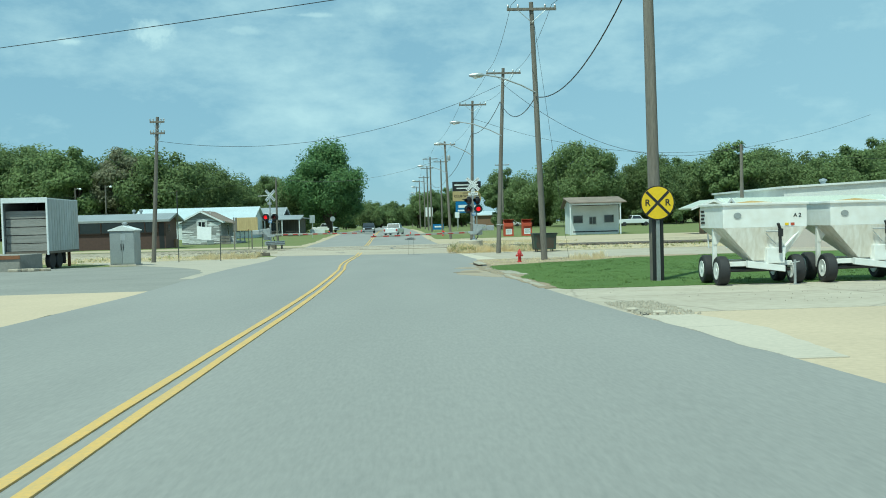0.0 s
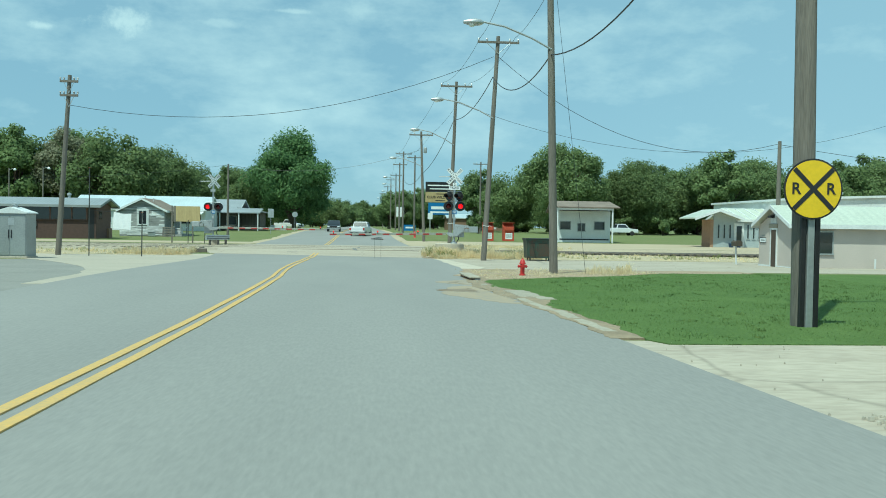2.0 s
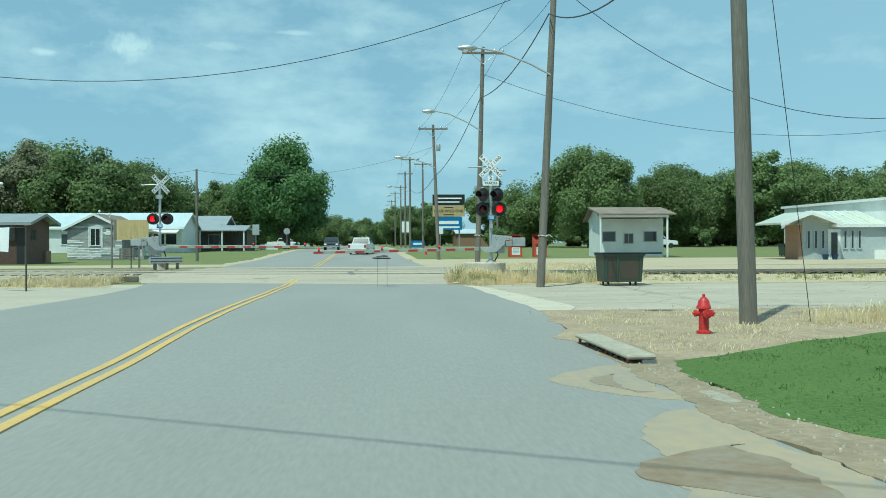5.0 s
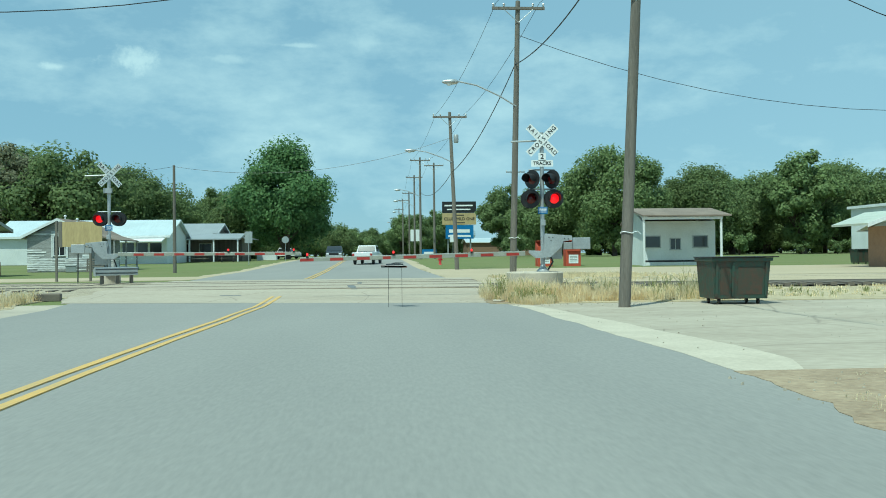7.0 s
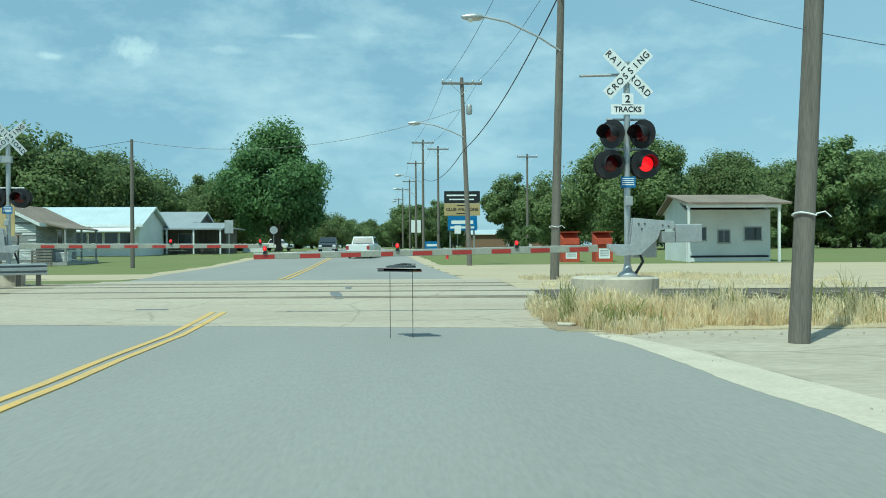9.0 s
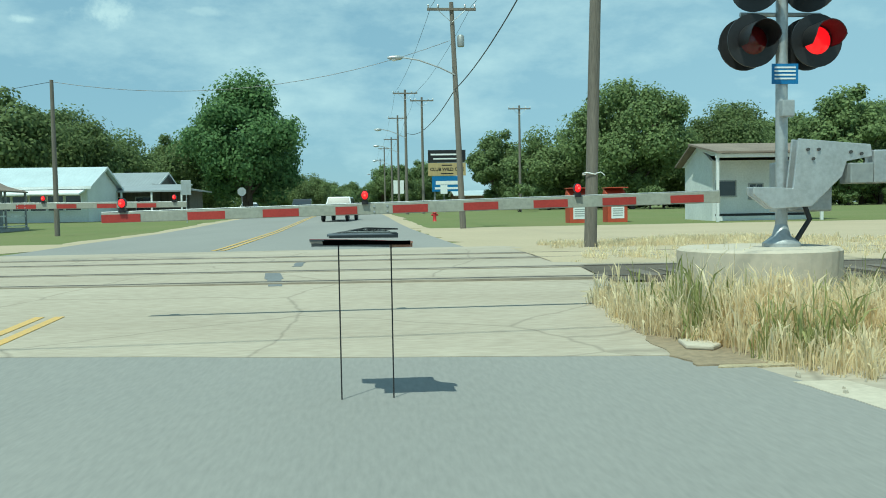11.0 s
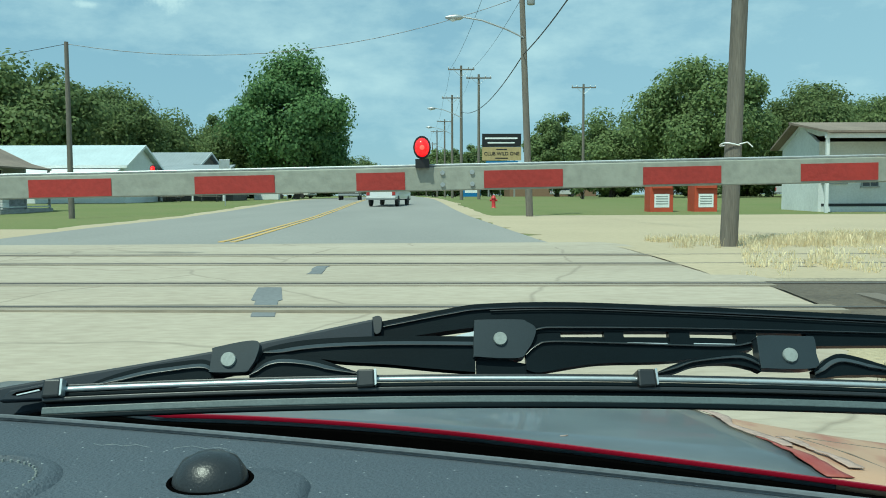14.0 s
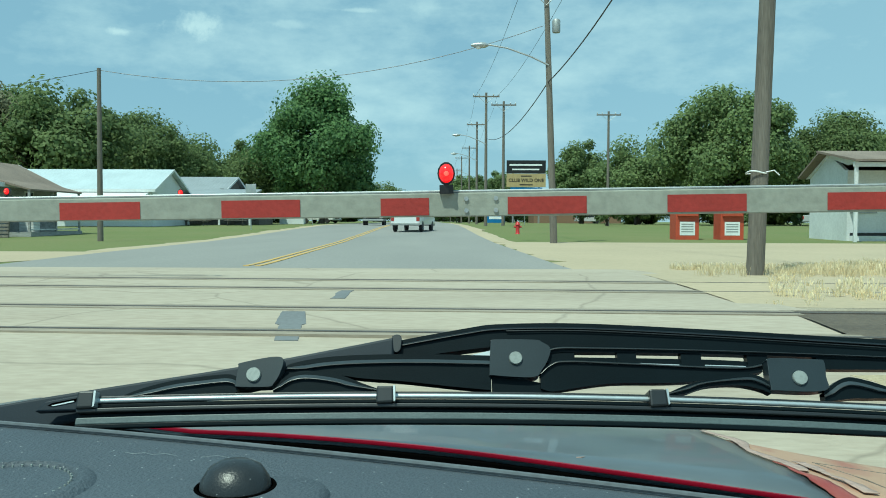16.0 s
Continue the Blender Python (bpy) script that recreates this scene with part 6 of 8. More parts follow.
for x, y, s in ((3.72, 13.2, 0.13), (3.98, 12.55, 0.15), (3.0, 57.75, 0.26)):
    slab = thing("broken_slab", "broken pale concrete slab in the verge", "concrete slab", pose(x, y, G(y) + 0.03, 0, 0, x * 90), "broken slabs")
    part("slab", prism([(-0.8 * s, -0.5 * s), (0.5 * s, -0.7 * s), (0.9 * s, 0.1 * s), (0.4 * s, 0.6 * s), (-0.6 * s, 0.5 * s)], 0.0, 0.045, "z"), "concrete", slab, bevel=0.015)

# ---------------------------------------------------------------- things left of the road
MAT["grey_plank"] = material("grey_plank", (0.34, 0.33, 0.31), 0.95, second=(0.17, 0.165, 0.155), scale=2, fine=18, stretch=(0.3, 1, 5), bump=0.5, amount=0.8)
MAT["trailer_skin"] = material("trailer_skin", (0.46, 0.49, 0.50), 0.6, second=(0.33, 0.34, 0.33), scale=1.2, fine=7, amount=0.7, stretch=(1, 1, 0.3), bump=0.1)
tl = thing("box_trailer", "weathered white box trailer with an open plank-lined end", "trailer", pose(-21.9, 47.6, G(48), 0, 0, 3))
L_, W_, Z0, Z1 = 5.0, 1.25, 1.05, 4.05
part("side_wall", box(W_ - 0.05, W_, 0.0, L_, Z0, Z1), "trailer_skin", tl)
part("side_wall", box(-W_, -W_ + 0.05, 0.0, L_, Z0, Z1), "galvanised", tl)
part("roof", box(-W_, W_, 0.0, L_, Z1, Z1 + 0.05), "white_paint", tl)
part("floor", box(-W_, W_, 0.0, L_, Z0 - 0.14, Z0 - 0.002), "tie", tl)
part("back_wall", box(-W_ + 0.06, W_ - 0.06, L_ - 0.06, L_ - 0.005, Z0, Z1 - 0.01), "tie", tl)
part("end_frame", join(box(-W_ - 0.02, W_ + 0.02, -0.08, -0.004, Z1 - 0.22, Z1 + 0.08), box(-W_ - 0.02, -W_ + 0.08, -0.08, -0.004, Z0 - 0.2, Z1 - 0.22), box(W_ - 0.08, W_ + 0.02, -0.08, -0.004, Z0 - 0.2, Z1 - 0.22)), "white_paint", tl, bevel=0.008)
for k in range(5):
    part("plank", box(-W_ + 0.08, W_ - 0.08, 0.25 + 0.02 * (k % 2), 0.3 + 0.02 * (k % 2), Z0 + 0.02 + 0.47 * k, Z0 + 0.45 + 0.47 * k), "grey_plank", tl, bevel=0.01)
for k in range(12):
    part("side_rib", box(W_ + 0.001, W_ + 0.012, 0.2 + 0.4 * k, 0.24 + 0.4 * k, Z0, Z1), "trailer_skin", tl)
for y in (1.0, 2.1):
    for x in (-0.95, 0.95):
        w = part("wheel", moved(lathe([(0.2, -0.14), (0.46, -0.14), (0.5, -0.1), (0.5, 0.1), (0.46, 0.14), (0.2, 0.14)], 22), pose(x, y, 0.5, 0, 90, 0)), "rubber", tl, smooth=True)
        part("rim", moved(lathe([(0.0, -0.05), (0.2, -0.06), (0.24, -0.12), (0.24, 0.12), (0.0, 0.06)], 16), pose(x, y, 0.5, 0, 90, 0)), "cabinet_grey", w, smooth=True)
part("mud_flap", box(0.6, 1.2, 2.75, 2.77, 0.25, 0.95), "rubber", tl)
for x in (-0.95, 0.8):
    part("landing_leg", box(x, x + 0.15, 4.2, 4.35, 0.0, 0.95), "rust", tl)
dk = thing("loading_dock", "low concrete loading dock in front of the trailer", "loading dock", pose(-22.5, 46.0, G(46)))
part("block", box(-3.0, 1.6, -1.4, 1.35, -0.1, 0.92), "grey_lot", dk, bevel=0.04)
part("edge_beam", box(-3.0, 1.62, -1.46, -1.402, 0.7, 0.9), "rust", dk)
for k in range(4):
    rb = thing("rubble", "broken concrete rubble beside the dock", "rubble", pose(-21.0 + 0.5 * k, 44.2 + 0.3 * (k % 2), G(44) + 0.01, 0, 0, 40 * k), "rubble")
    part("chunk", prism([(-0.3, -0.2), (0.25, -0.25), (0.35, 0.1), (0.0, 0.3), (-0.3, 0.15)], 0.0, 0.14, "z"), "old_lot", rb, bevel=0.03)

cb = thing("signal_cabinet", "grey steel railway signal cabinet with a peaked roof", "equipment cabinet", pose(-17.4, 50.8, G(50.8)) @ Matrix.Diagonal((0.84, 0.84, 1.02, 1)))
part("plinth", box(-0.95, 0.95, -0.75, 0.75, -0.05, 0.1), "concrete", cb, bevel=0.02)
part("body", box(-0.88, 0.88, -0.68, 0.68, 0.1, 2.1), "cabinet_grey", cb, bevel=0.015)
part("roof", prism([(-0.97, 2.1), (0.97, 2.1), (0.97, 2.16), (0.0, 2.42), (-0.97, 2.16)], -0.78, 0.78, "y"), "white_paint", cb, bevel=0.01)
part("vent", lathe([(0.13, 2.3), (0.13, 2.5), (0.2, 2.52), (0.2, 2.58), (0.0, 2.64)], 12), "galvanised", cb, smooth=True)
for s in (-1, 1):
    d = part("door", box(min(0.02 * s, 0.84 * s), max(0.02 * s, 0.84 * s), -0.705, -0.682, 0.16, 2.02), "cabinet_grey", cb, bevel=0.006)
    part("handle", box(0.08 * s - 0.02, 0.08 * s + 0.02, -0.74, -0.706, 0.95, 1.35), "black", d)
part("notice", box(-0.1, 0.22, -0.712, -0.707, 1.55, 1.9), "galvanised", cb)

for x, y, h in ((-15.32, 54.85, 4.7), (-12.59, 54.9, 2.35), (-14.0, 72.0, 1.7), (-12.9, 72.5, 1.6)):
    fp = thing("fence_post", "thin dark steel post beside the tracks", "post", pose(x, y, G(y)), "thin posts by the tracks")
    part("post", tube([(0, 0, 0), (0.02, 0, h)], 0.03, 7), "dark_steel", fp, smooth=True)
    part("cap", moved(box(-0.05, 0.05, -0.05, 0.05, 0, 0.03), pose(0.02, 0, h)), "rust", fp)
bs = thing("banner", "plain white cloth banner strung between two thin posts", "banner", pose(-13.62, 54.82, 1.18))
cv = [(-0.46 + 0.092 * k + 0.012 * j, 0.03 * math.sin(1.9 * k + j) * (1 - j / 4), 0.88 * j / 4 - 0.05 * math.sin(math.pi * k / 10) * (j == 4) - 0.008 * k) for j in range(5) for k in range(11)]
part("cloth", (cv, [(11 * j + k, 11 * j + k + 1, 11 * j + k + 12, 11 * j + k + 11) for j in range(4) for k in range(10)]), "sign_white", bs, smooth=True)
part("rope", tube([(-0.42, 0, 0.87), (-1.68, 0.03, 0.95)], 0.008, 5), "black", bs)
part("rope", tube([(0.5, 0, 0.79), (1.04, 0.08, 0.80)], 0.008, 5), "black", bs)
bd = thing("board_sign", "blank weathered plywood board on two posts", "sign board", pose(-14.45, 73.6, G(73.6)))
part("board", box(-0.82, 0.98, -0.02, 0.02, 1.62, 2.78), "plywood", bd, bevel=0.004)
part("grey_edge", box(-1.0, -0.825, -0.02, 0.02, 1.6, 2.8), "pole_wood", bd)
for x, z in ((-1.12, 2.82), (0.42, 2.7)):
    part("post", box(x - 0.045, x + 0.045, 0.022, 0.11, 0, z), "pole_wood", bd)
for k in range(2):
    tt = thing("picnic_table", "grey weathered picnic table on the grass", "table", pose(-20.4 + 2.8 * k, 124 + k, G(124 + k), 0, 0, 15 * k), "picnic tables")
    part("tabletop", box(-0.9, 0.9, -0.38, 0.38, 0.7, 0.75), "pole_wood", tt)
    for y in (-0.68, 0.68):
        part("bench", box(-0.9, 0.9, y - 0.14, y + 0.14, 0.42, 0.46), "pole_wood", tt)
    for x in (-0.6, 0.6):
        part("leg", box(x - 0.04, x + 0.04, -0.8, 0.8, 0.36, 0.42), "pole_wood", tt)
        for s in (-1, 1):
            part("brace", tube([(x, s * 0.55, 0.0), (x, s * 0.25, 0.7)], 0.035, 6), "pole_wood", tt)

# ---------------------------------------------------------------- signs and vehicles beyond the tracks
def road_sign(x, y, z, shape, mat, label, text=None):
    ob = thing("road_sign", label, "road sign", pose(x, y, G(y)), "road signs")
    part("post", tube([(0, 0.04, 0), (0, 0.04, z)], 0.03, 7), "galvanised", ob, smooth=True)
    if shape == "round":
        part("plate", moved(disc(0.42, -0.01, 0.01, 8), pose(0, 0, z) @ pose(0, 0, 0, 0, 22.5, 0)), mat, ob)
    else:
        part("plate", box(-shape[0] / 2, shape[0] / 2, -0.01, 0.01, z - shape[1] / 2, z + shape[1] / 2), mat, ob, bevel=0.01)
    if text:
        words(text, 0.26, "letter", ob, pose(0, -0.014, z) @ FRONT)
    return ob


road_sign(-13.0, 111.0, 2.5, (0.7, 1.05), "galvanised", "grey back of a rectangular road sign")
road_sign(-12.1, 130.6, 2.4, "round", "galvanised", "grey back of an octagonal stop sign")
road_sign(8.3, 145.0, 2.6, (0.8, 1.0), "sign_white", "white rectangular speed limit sign")
road_sign(4.0, 170.0, 3.6, (1.5, 1.9), "sign_white", "white shop sign on a post")

bl = thing("business_sign", "tall business sign with stacked coloured panels", "sign", pose(14.6, 210.0, G(210) - 0.4))
for x in (-2.4, 2.4):
    part("post", box(x - 0.15, x + 0.15, 0.25, 0.55, 0, 11.6), "cabinet_grey", bl)
part("panel_black", box(-3.6, 3.6, -0.2, 0.2, 9.6, 12.0), "black", bl, "black sign panel with pale writing")
part("panel_writing", join(box(-3.1, 2.9, -0.21, -0.202, 11.0, 11.3), box(-2.6, 2.4, -0.21, -0.202, 10.2, 10.45)), "sign_white", bl)
part("panel_orange", box(-3.6, 3.6, -0.2, 0.2, 7.1, 9.55), "plywood", bl, "orange sign panel with dark writing")
words("CLUB WILD ONE", 0.85, "letter", bl, pose(0, -0.23, 8.3) @ FRONT)
for w_, z_ in ((1.0, 9.0), (1.2, 7.4)):
    part("panel_bar", box(-w_, w_, -0.215, -0.202, z_, z_ + 0.2), "letter", bl)
part("panel_blue", box(-2.9, 3.0, -0.2, 0.2, 4.1, 7.0), "sign_blue", bl, "blue sign panel with white writing")
part("blue_writing", join(box(-2.2, 2.2, -0.215, -0.202, 5.4, 6.1), box(-2.4, 2.4, -0.215, -0.202, 4.5, 4.9)), "sign_white", bl)
shop = gable_house("shop", "low reddish shop building with a white roof along the road", 18.0, 36.0, 228.0, 240.0, 3.2, 4.2, "tan_brick", "roof_white", "x", 0.4)
part("shop_sign", box(-1.5, 1.5, -6.6, -6.5, 3.2, 4.4), "sign_white", shop)
ys_ = thing("yard_sign", "small blue yard sign on the verge", "yard sign", pose(4.6, 135.0, G(135)))
part("panel", box(-0.9, 0.9, -0.02, 0.02, 0.25, 1.15), "sign_blue", ys_)
part("writing", box(-0.6, 0.6, -0.028, -0.022, 0.6, 0.85), "sign_white", ys_)
part("stake", join(box(-0.7, -0.66, 0.021, 0.05, 0, 1.1), box(0.66, 0.7, 0.021, 0.05, 0, 1.1)), "galvanised", ys_)
bx_ = thing("utility_box", "pale low utility box on the grass", "utility box", pose(-15.35, 138.6, G(138.6)))
part("body", box(-1.2, 1.2, -0.5, 0.5, 0, 0.8), "white_paint", bx_, bevel=0.03)
h2 = thing("fire_hydrant", "small red fire hydrant on far grass", "fire hydrant", pose(4.1, 104.0, G(104)))
part("barrel", lathe([(0.15, 0.0), (0.11, 0.05), (0.11, 0.5), (0.15, 0.53), (0.1, 0.66), (0.0, 0.75)], 14), "hydrant_red", h2, smooth=True)
part("nozzle", tube([(-0.22, 0, 0.42), (0.22, 0, 0.42)], 0.06, 10), "hydrant_red", h2, smooth=True)


def vehicle(m, label, category, paint, kind):
    """A road vehicle facing -y: body with bonnet and cabin, glass, lamps, wheels."""
    ob = thing(category.replace(" ", "_"), label, category, m)
    L2, W2 = (2.75, 0.95) if kind == "pickup" else (2.3, 0.92)
    if kind == "pickup":
        side = [(-L2, 0.45), (-L2, 0.95), (-1.35, 1.12), (-0.85, 1.72), (0.35, 1.76), (0.62, 1.15), (L2, 1.1), (L2, 0.45)]
        glass = [(-1.18, 1.16), (-0.8, 1.64), (0.28, 1.67), (0.48, 1.18)]
    else:
        side = [(-L2, 0.4), (-L2, 0.85), (-1.25, 1.05), (-0.5, 1.62), (1.5, 1.64), (2.1, 1.1), (L2, 0.95), (L2, 0.4)]
        glass = [(-1.05, 1.1), (-0.45, 1.54), (1.45, 1.55), (1.9, 1.12)]
    verts, faces = [], []
    n = len(side)
    for s, pinch in ((-1, 0), (1, 0)):
        for (y, z) in side:
            verts.append((s * (W2 - 0.13 * max(0, z - 1.1) / 0.6), y, z))
    faces = [tuple(range(n)), tuple(reversed(range(n, 2 * n)))] + [(k, n + k, n + (k + 1) % n, (k + 1) % n) for k in range(n)]
    part("body", (verts, faces), paint, ob, bevel=0.05)
    for s in (-1, 1):
        gv = [(s * (W2 + 0.006 - 0.13 * max(0, z - 1.1) / 0.6), y, z) for y, z in glass]
        part("side_window", (gv + [(x - s * 0.02, y, z) for x, y, z in gv], [(0, 1, 2, 3), (7, 6, 5, 4), (0, 4, 5, 1), (1, 5, 6, 2), (2, 6, 7, 3), (3, 7, 4, 0)]), "dark_glass", ob)
    a, b = glass[0], glass[1]
    def slab(y0, z0, y1, z1, w0, w1, off):
        v = [(-w0, y0, z0), (w0, y0, z0), (w1, y1, z1), (-w1, y1, z1)]
        return v + [(x, y + off, z) for x, y, z in v], [(0, 1, 2, 3), (7, 6, 5, 4), (0, 4, 5, 1), (1, 5, 6, 2), (2, 6, 7, 3), (3, 7, 4, 0)]
    i = 2
    part("windscreen", slab(side[i][0] - 0.012, side[i][1] + 0.03, side[i + 1][0] - 0.012, side[i + 1][1] - 0.06, W2 - 0.1, W2 - 0.2, -0.02), "dark_glass", ob)
    part("rear_window", slab(side[4][0] + 0.02, side[4][1] - 0.08, side[5][0] + 0.02, side[5][1] + 0.06, W2 - 0.2, W2 - 0.12, 0.02), "dark_glass", ob)
    part("grille", box(-0.5, 0.5, -L2 - 0.03, -L2 + 0.02, 0.6, 0.82), "black", ob)
    for s in (-1, 1):
        part("headlight", box(*sorted((s * 0.55, s * (W2 - 0.06))), -L2 - 0.035, -L2 + 0.05, 0.64, 0.82), "sign_white", ob, bevel=0.02)
        part("tail_light", box(*sorted((s * 0.72, s * (W2 - 0.02))), L2 - 0.02, L2 + 0.025, 0.7, 1.0), "gate_red", ob, bevel=0.01)
    part("bumper", box(-W2, W2, -L2 - 0.08, -L2 + 0.06, 0.38, 0.56), "cabinet_grey", ob, bevel=0.03)
    part("rear_bumper", box(-W2, W2, L2 - 0.04, L2 + 0.1, 0.42, 0.58), "cabinet_grey", ob, bevel=0.03)
    for y in (-L2 + 0.95, L2 - 1.0):
        for s in (-1, 1):
            w = part("wheel", moved(lathe([(0.2, -0.1), (0.33, -0.1), (0.36, -0.06), (0.36, 0.06), (0.33, 0.1), (0.2, 0.1)], 20), pose(s * (W2 - 0.09), y, 0.36, 0, 90, 0)), "rubber", ob, smooth=True)
            part("rim", moved(lathe([(0.0, -0.09), (0.2, -0.085), (0.21, -0.105), (0.21, 0.105), (0.2, 0.085), (0.0, 0.09)], 16), pose(s * (W2 - 0.09), y, 0.36, 0, 90, 0)), "galvanised", w, smooth=True)
    return ob


vehicle(pose(-2.1, 108.5, G(108.5), 0, 0, 171) @ Matrix.Diagonal((0.95, 0.95, 0.95, 1)), "white pickup truck driving away along the far road", "pickup truck", "car_white", "pickup")
vehicle(pose(-6.5, 131.0, G(131.0), 0, 0, 1), "dark car with pale front waiting on the road", "car", "car_dark", "suv")
vehicle(pose(-17.0, 168.0, G(168), 0, 0, 60), "white service truck parked under the trees", "pickup truck", "car_white", "pickup")
vehicle(pose(24.5, 200.0, G(200), 0, 0, 90), "white car parked by the shops", "car", "car_white", "suv")
vehicle(pose(36.5, 134.0, G(134), 0, 0, 90), "white pickup truck parked under trees", "pickup truck", "car_white", "pickup")

# ---------------------------------------------------------------- grasses
def blades(name, spots, mat, label, width=0.012, lean=0.35):
    """Upright blades: rows of x, y, height, each a tapered two-piece strip."""
    r = np.random.RandomState(len(spots))
    verts, faces = [], []
    for x, y, h in spots:
        a = r.uniform(0, 2 * math.pi)
        c, s = math.cos(a) * width * 0.5, math.sin(a) * width * 0.5
        lx, ly = r.normal(0, lean) * h, r.normal(0, lean) * h
        z = G(y) + 0.0
        n = len(verts)
        verts += [(x - c, y - s, z), (x + c, y + s, z), (x + lx * 0.35 + c * 0.7, y + ly * 0.35 + s * 0.7, z + h * 0.6), (x + lx * 0.35 - c * 0.7, y + ly * 0.35 - s * 0.7, z + h * 0.6), (x + lx, y + ly, z + h)]
        faces += [(n, n + 1, n + 2, n + 3), (n + 3, n + 2, n + 4)]
    me = bpy.data.meshes.new(name)
    me.from_pydata(verts, [], faces)
    me.materials.append(MAT[mat])
    return tagged(new(name, me), label, "grass", kind="stuff")


def clumped(n, x0, x1, y0, y1, h0, h1, seed, thresh=0.0, freq=0.6, edge=None):
    r = np.random.RandomState(seed)
    out = []
    while len(out) < n:
        x, y = r.uniform(x0, x1), r.uniform(y0, y1)
        if edge and not edge(x, y):
            continue
        k = noise.noise((x * freq, y * freq, seed * 1.7))
        if k < thresh - r.uniform(0, 0.35):
            continue
        out.append((x, y, r.uniform(h0, h1) * (0.75 + 0.7 * max(0.0, k))))
    return out


def tufts(name, spots, mat, label, width=0.009):
    """Bunches of fine stems that splay and droop from one root; rows of x, y, height, number of stems. Every third stem ends in a seed head."""
    r = np.random.RandomState(len(spots) + 5)
    verts, faces = [], []
    for x, y, h, n in spots:
        for k in range(n):
            a = r.uniform(0, 2 * math.pi)
            bx, by = x + r.normal(0, 0.05), y + r.normal(0, 0.05)
            hh, reach = h * r.uniform(0.55, 1.1), abs(r.normal(0.22, 0.16)) * h
            dx, dy = math.cos(a) * reach, math.sin(a) * reach
            b = r.uniform(0, 2 * math.pi)
            c, s_ = math.cos(b) * width * 0.5, math.sin(b) * width * 0.5
            z = G(by)
            o = len(verts)
            head = k % 3 == 0
            for f, lift, wd in ((0.0, 0.0, 1.0), (0.22, 0.5, 0.85), (0.62, 0.86, 2.3 if head else 0.7), (1.0, 1.0, 0.25)):
                px, py, pz = bx + dx * f, by + dy * f, z + hh * lift * (1.0 if f < 1 else 1.0 - 0.12 * reach / h)
                verts += [(px - c * wd, py - s_ * wd, pz), (px + c * wd, py + s_ * wd, pz)]
            faces += [(o + 2 * q, o + 2 * q + 1, o + 2 * q + 3, o + 2 * q + 2) for q in range(3)]
    me = bpy.data.meshes.new(name)
    me.from_pydata(verts, [], faces)
    me.materials.append(MAT[mat])
    return tagged(new(name, me), label, "grass", kind="stuff")


def bunches(n, x0, x1, y0, y1, h0, h1, stems, seed, thresh=0.0, freq=0.8, edge=None):
    r = np.random.RandomState(seed + 100)
    return [(x, y, h, int(r.randint(stems // 2, stems + 1))) for x, y, h in clumped(n, x0, x1, y0, y1, h0, h1, seed, thresh, freq, edge)]


def mast_edge(x, y):
    return y > float(np.interp(x, (2.6, 3.2, 3.7, 4.6, 5.6, 8.4, 10.0), (58.6, 57.3, 56.3, 56.9, 57.4, 57.2, 56.6))) + 0.25 * noise.noise((x * 2.1, 0, 4))


tufts("dry_grass", bunches(640, 2.7, 7.4, 56.2, 60.6, 0.16, 0.58, 28, 1, -0.02, 1.3, mast_edge), "straw", "tall dry straw-coloured grass around the signal mast")
tufts("dry_grass", bunches(260, 3.0, 7.2, 56.3, 58.2, 0.16, 0.36, 30, 12, -0.2, 1.2, mast_edge), "straw", "matted low dry grass at the edge of the lot", 0.009)
tufts("dry_grass", bunches(170, 3.3, 5.6, 57.5, 58.5, 0.50, 0.78, 24, 61, -0.4, 0.9), "straw", "tall dry grass hiding the concrete foundation")
tufts("dry_grass", bunches(70, 3.0, 6.4, 57.6, 59.2, 0.65, 0.95, 12, 31, 0.0, 1.1), "straw", "high wispy stems of dry grass by the foundation", 0.006)
tufts("dry_grass", bunches(150, 6.6, 9.6, 57.0, 59.6, 0.25, 0.5, 22, 37, -0.1, 0.9, mast_edge), "straw", "dry grass between the pole and the dumpster")
tufts("weeds", bunches(60, 6.6, 9.6, 57.3, 59.8, 0.30, 1.0, 13, 38, 0.0, 1.1), "weed", "wispy pale green weeds behind the pole", 0.008)
tufts("dry_grass", bunches(90, 6.4, 9.8, 57.0, 59.9, 0.2, 0.7, 18, 39, 0.0, 1.2, mast_edge), "straw", "wispy dry stems behind the pole", 0.007)
tufts("weeds", bunches(80, 2.9, 4.6, 56.9, 59.4, 0.30, 0.85, 16, 2, -0.1, 1.1, mast_edge), "weed", "green weeds among the dry grass", 0.010)
tufts("dry_grass", bunches(240, 4.0, 12.0, 69.2, 71.8, 0.10, 0.28, 18, 51, -0.1, 0.7), "straw", "dry grass beside the far rail")
tufts("dry_grass", bunches(520, 3.4, 14.0, 64.95, 71.6, 0.08, 0.24, 22, 52, -0.05, 0.7, lambda x, y: x > 3.3 + 0.38 * (y - 64.2)), "straw", "matted dry grass between and over the tracks")
tufts("dry_grass", bunches(120, 4.0, 12.0, 61.0, 62.6, 0.08, 0.22, 16, 53, 0.0, 0.8), "straw", "sparse dry grass before the near rail")
tufts("weeds", bunches(60, 5.0, 7.0, 58.4, 60.5, 0.4, 0.8, 10, 22, 0.0, 0.8), "weed", "thin green stems among the dry grass", 0.008)
tufts("dry_grass", bunches(520, 6.8, 32.0, 57.2, 61.6, 0.06, 0.20, 16, 3, 0.0, 0.5), "straw", "sparse dry grass along the track", 0.013)
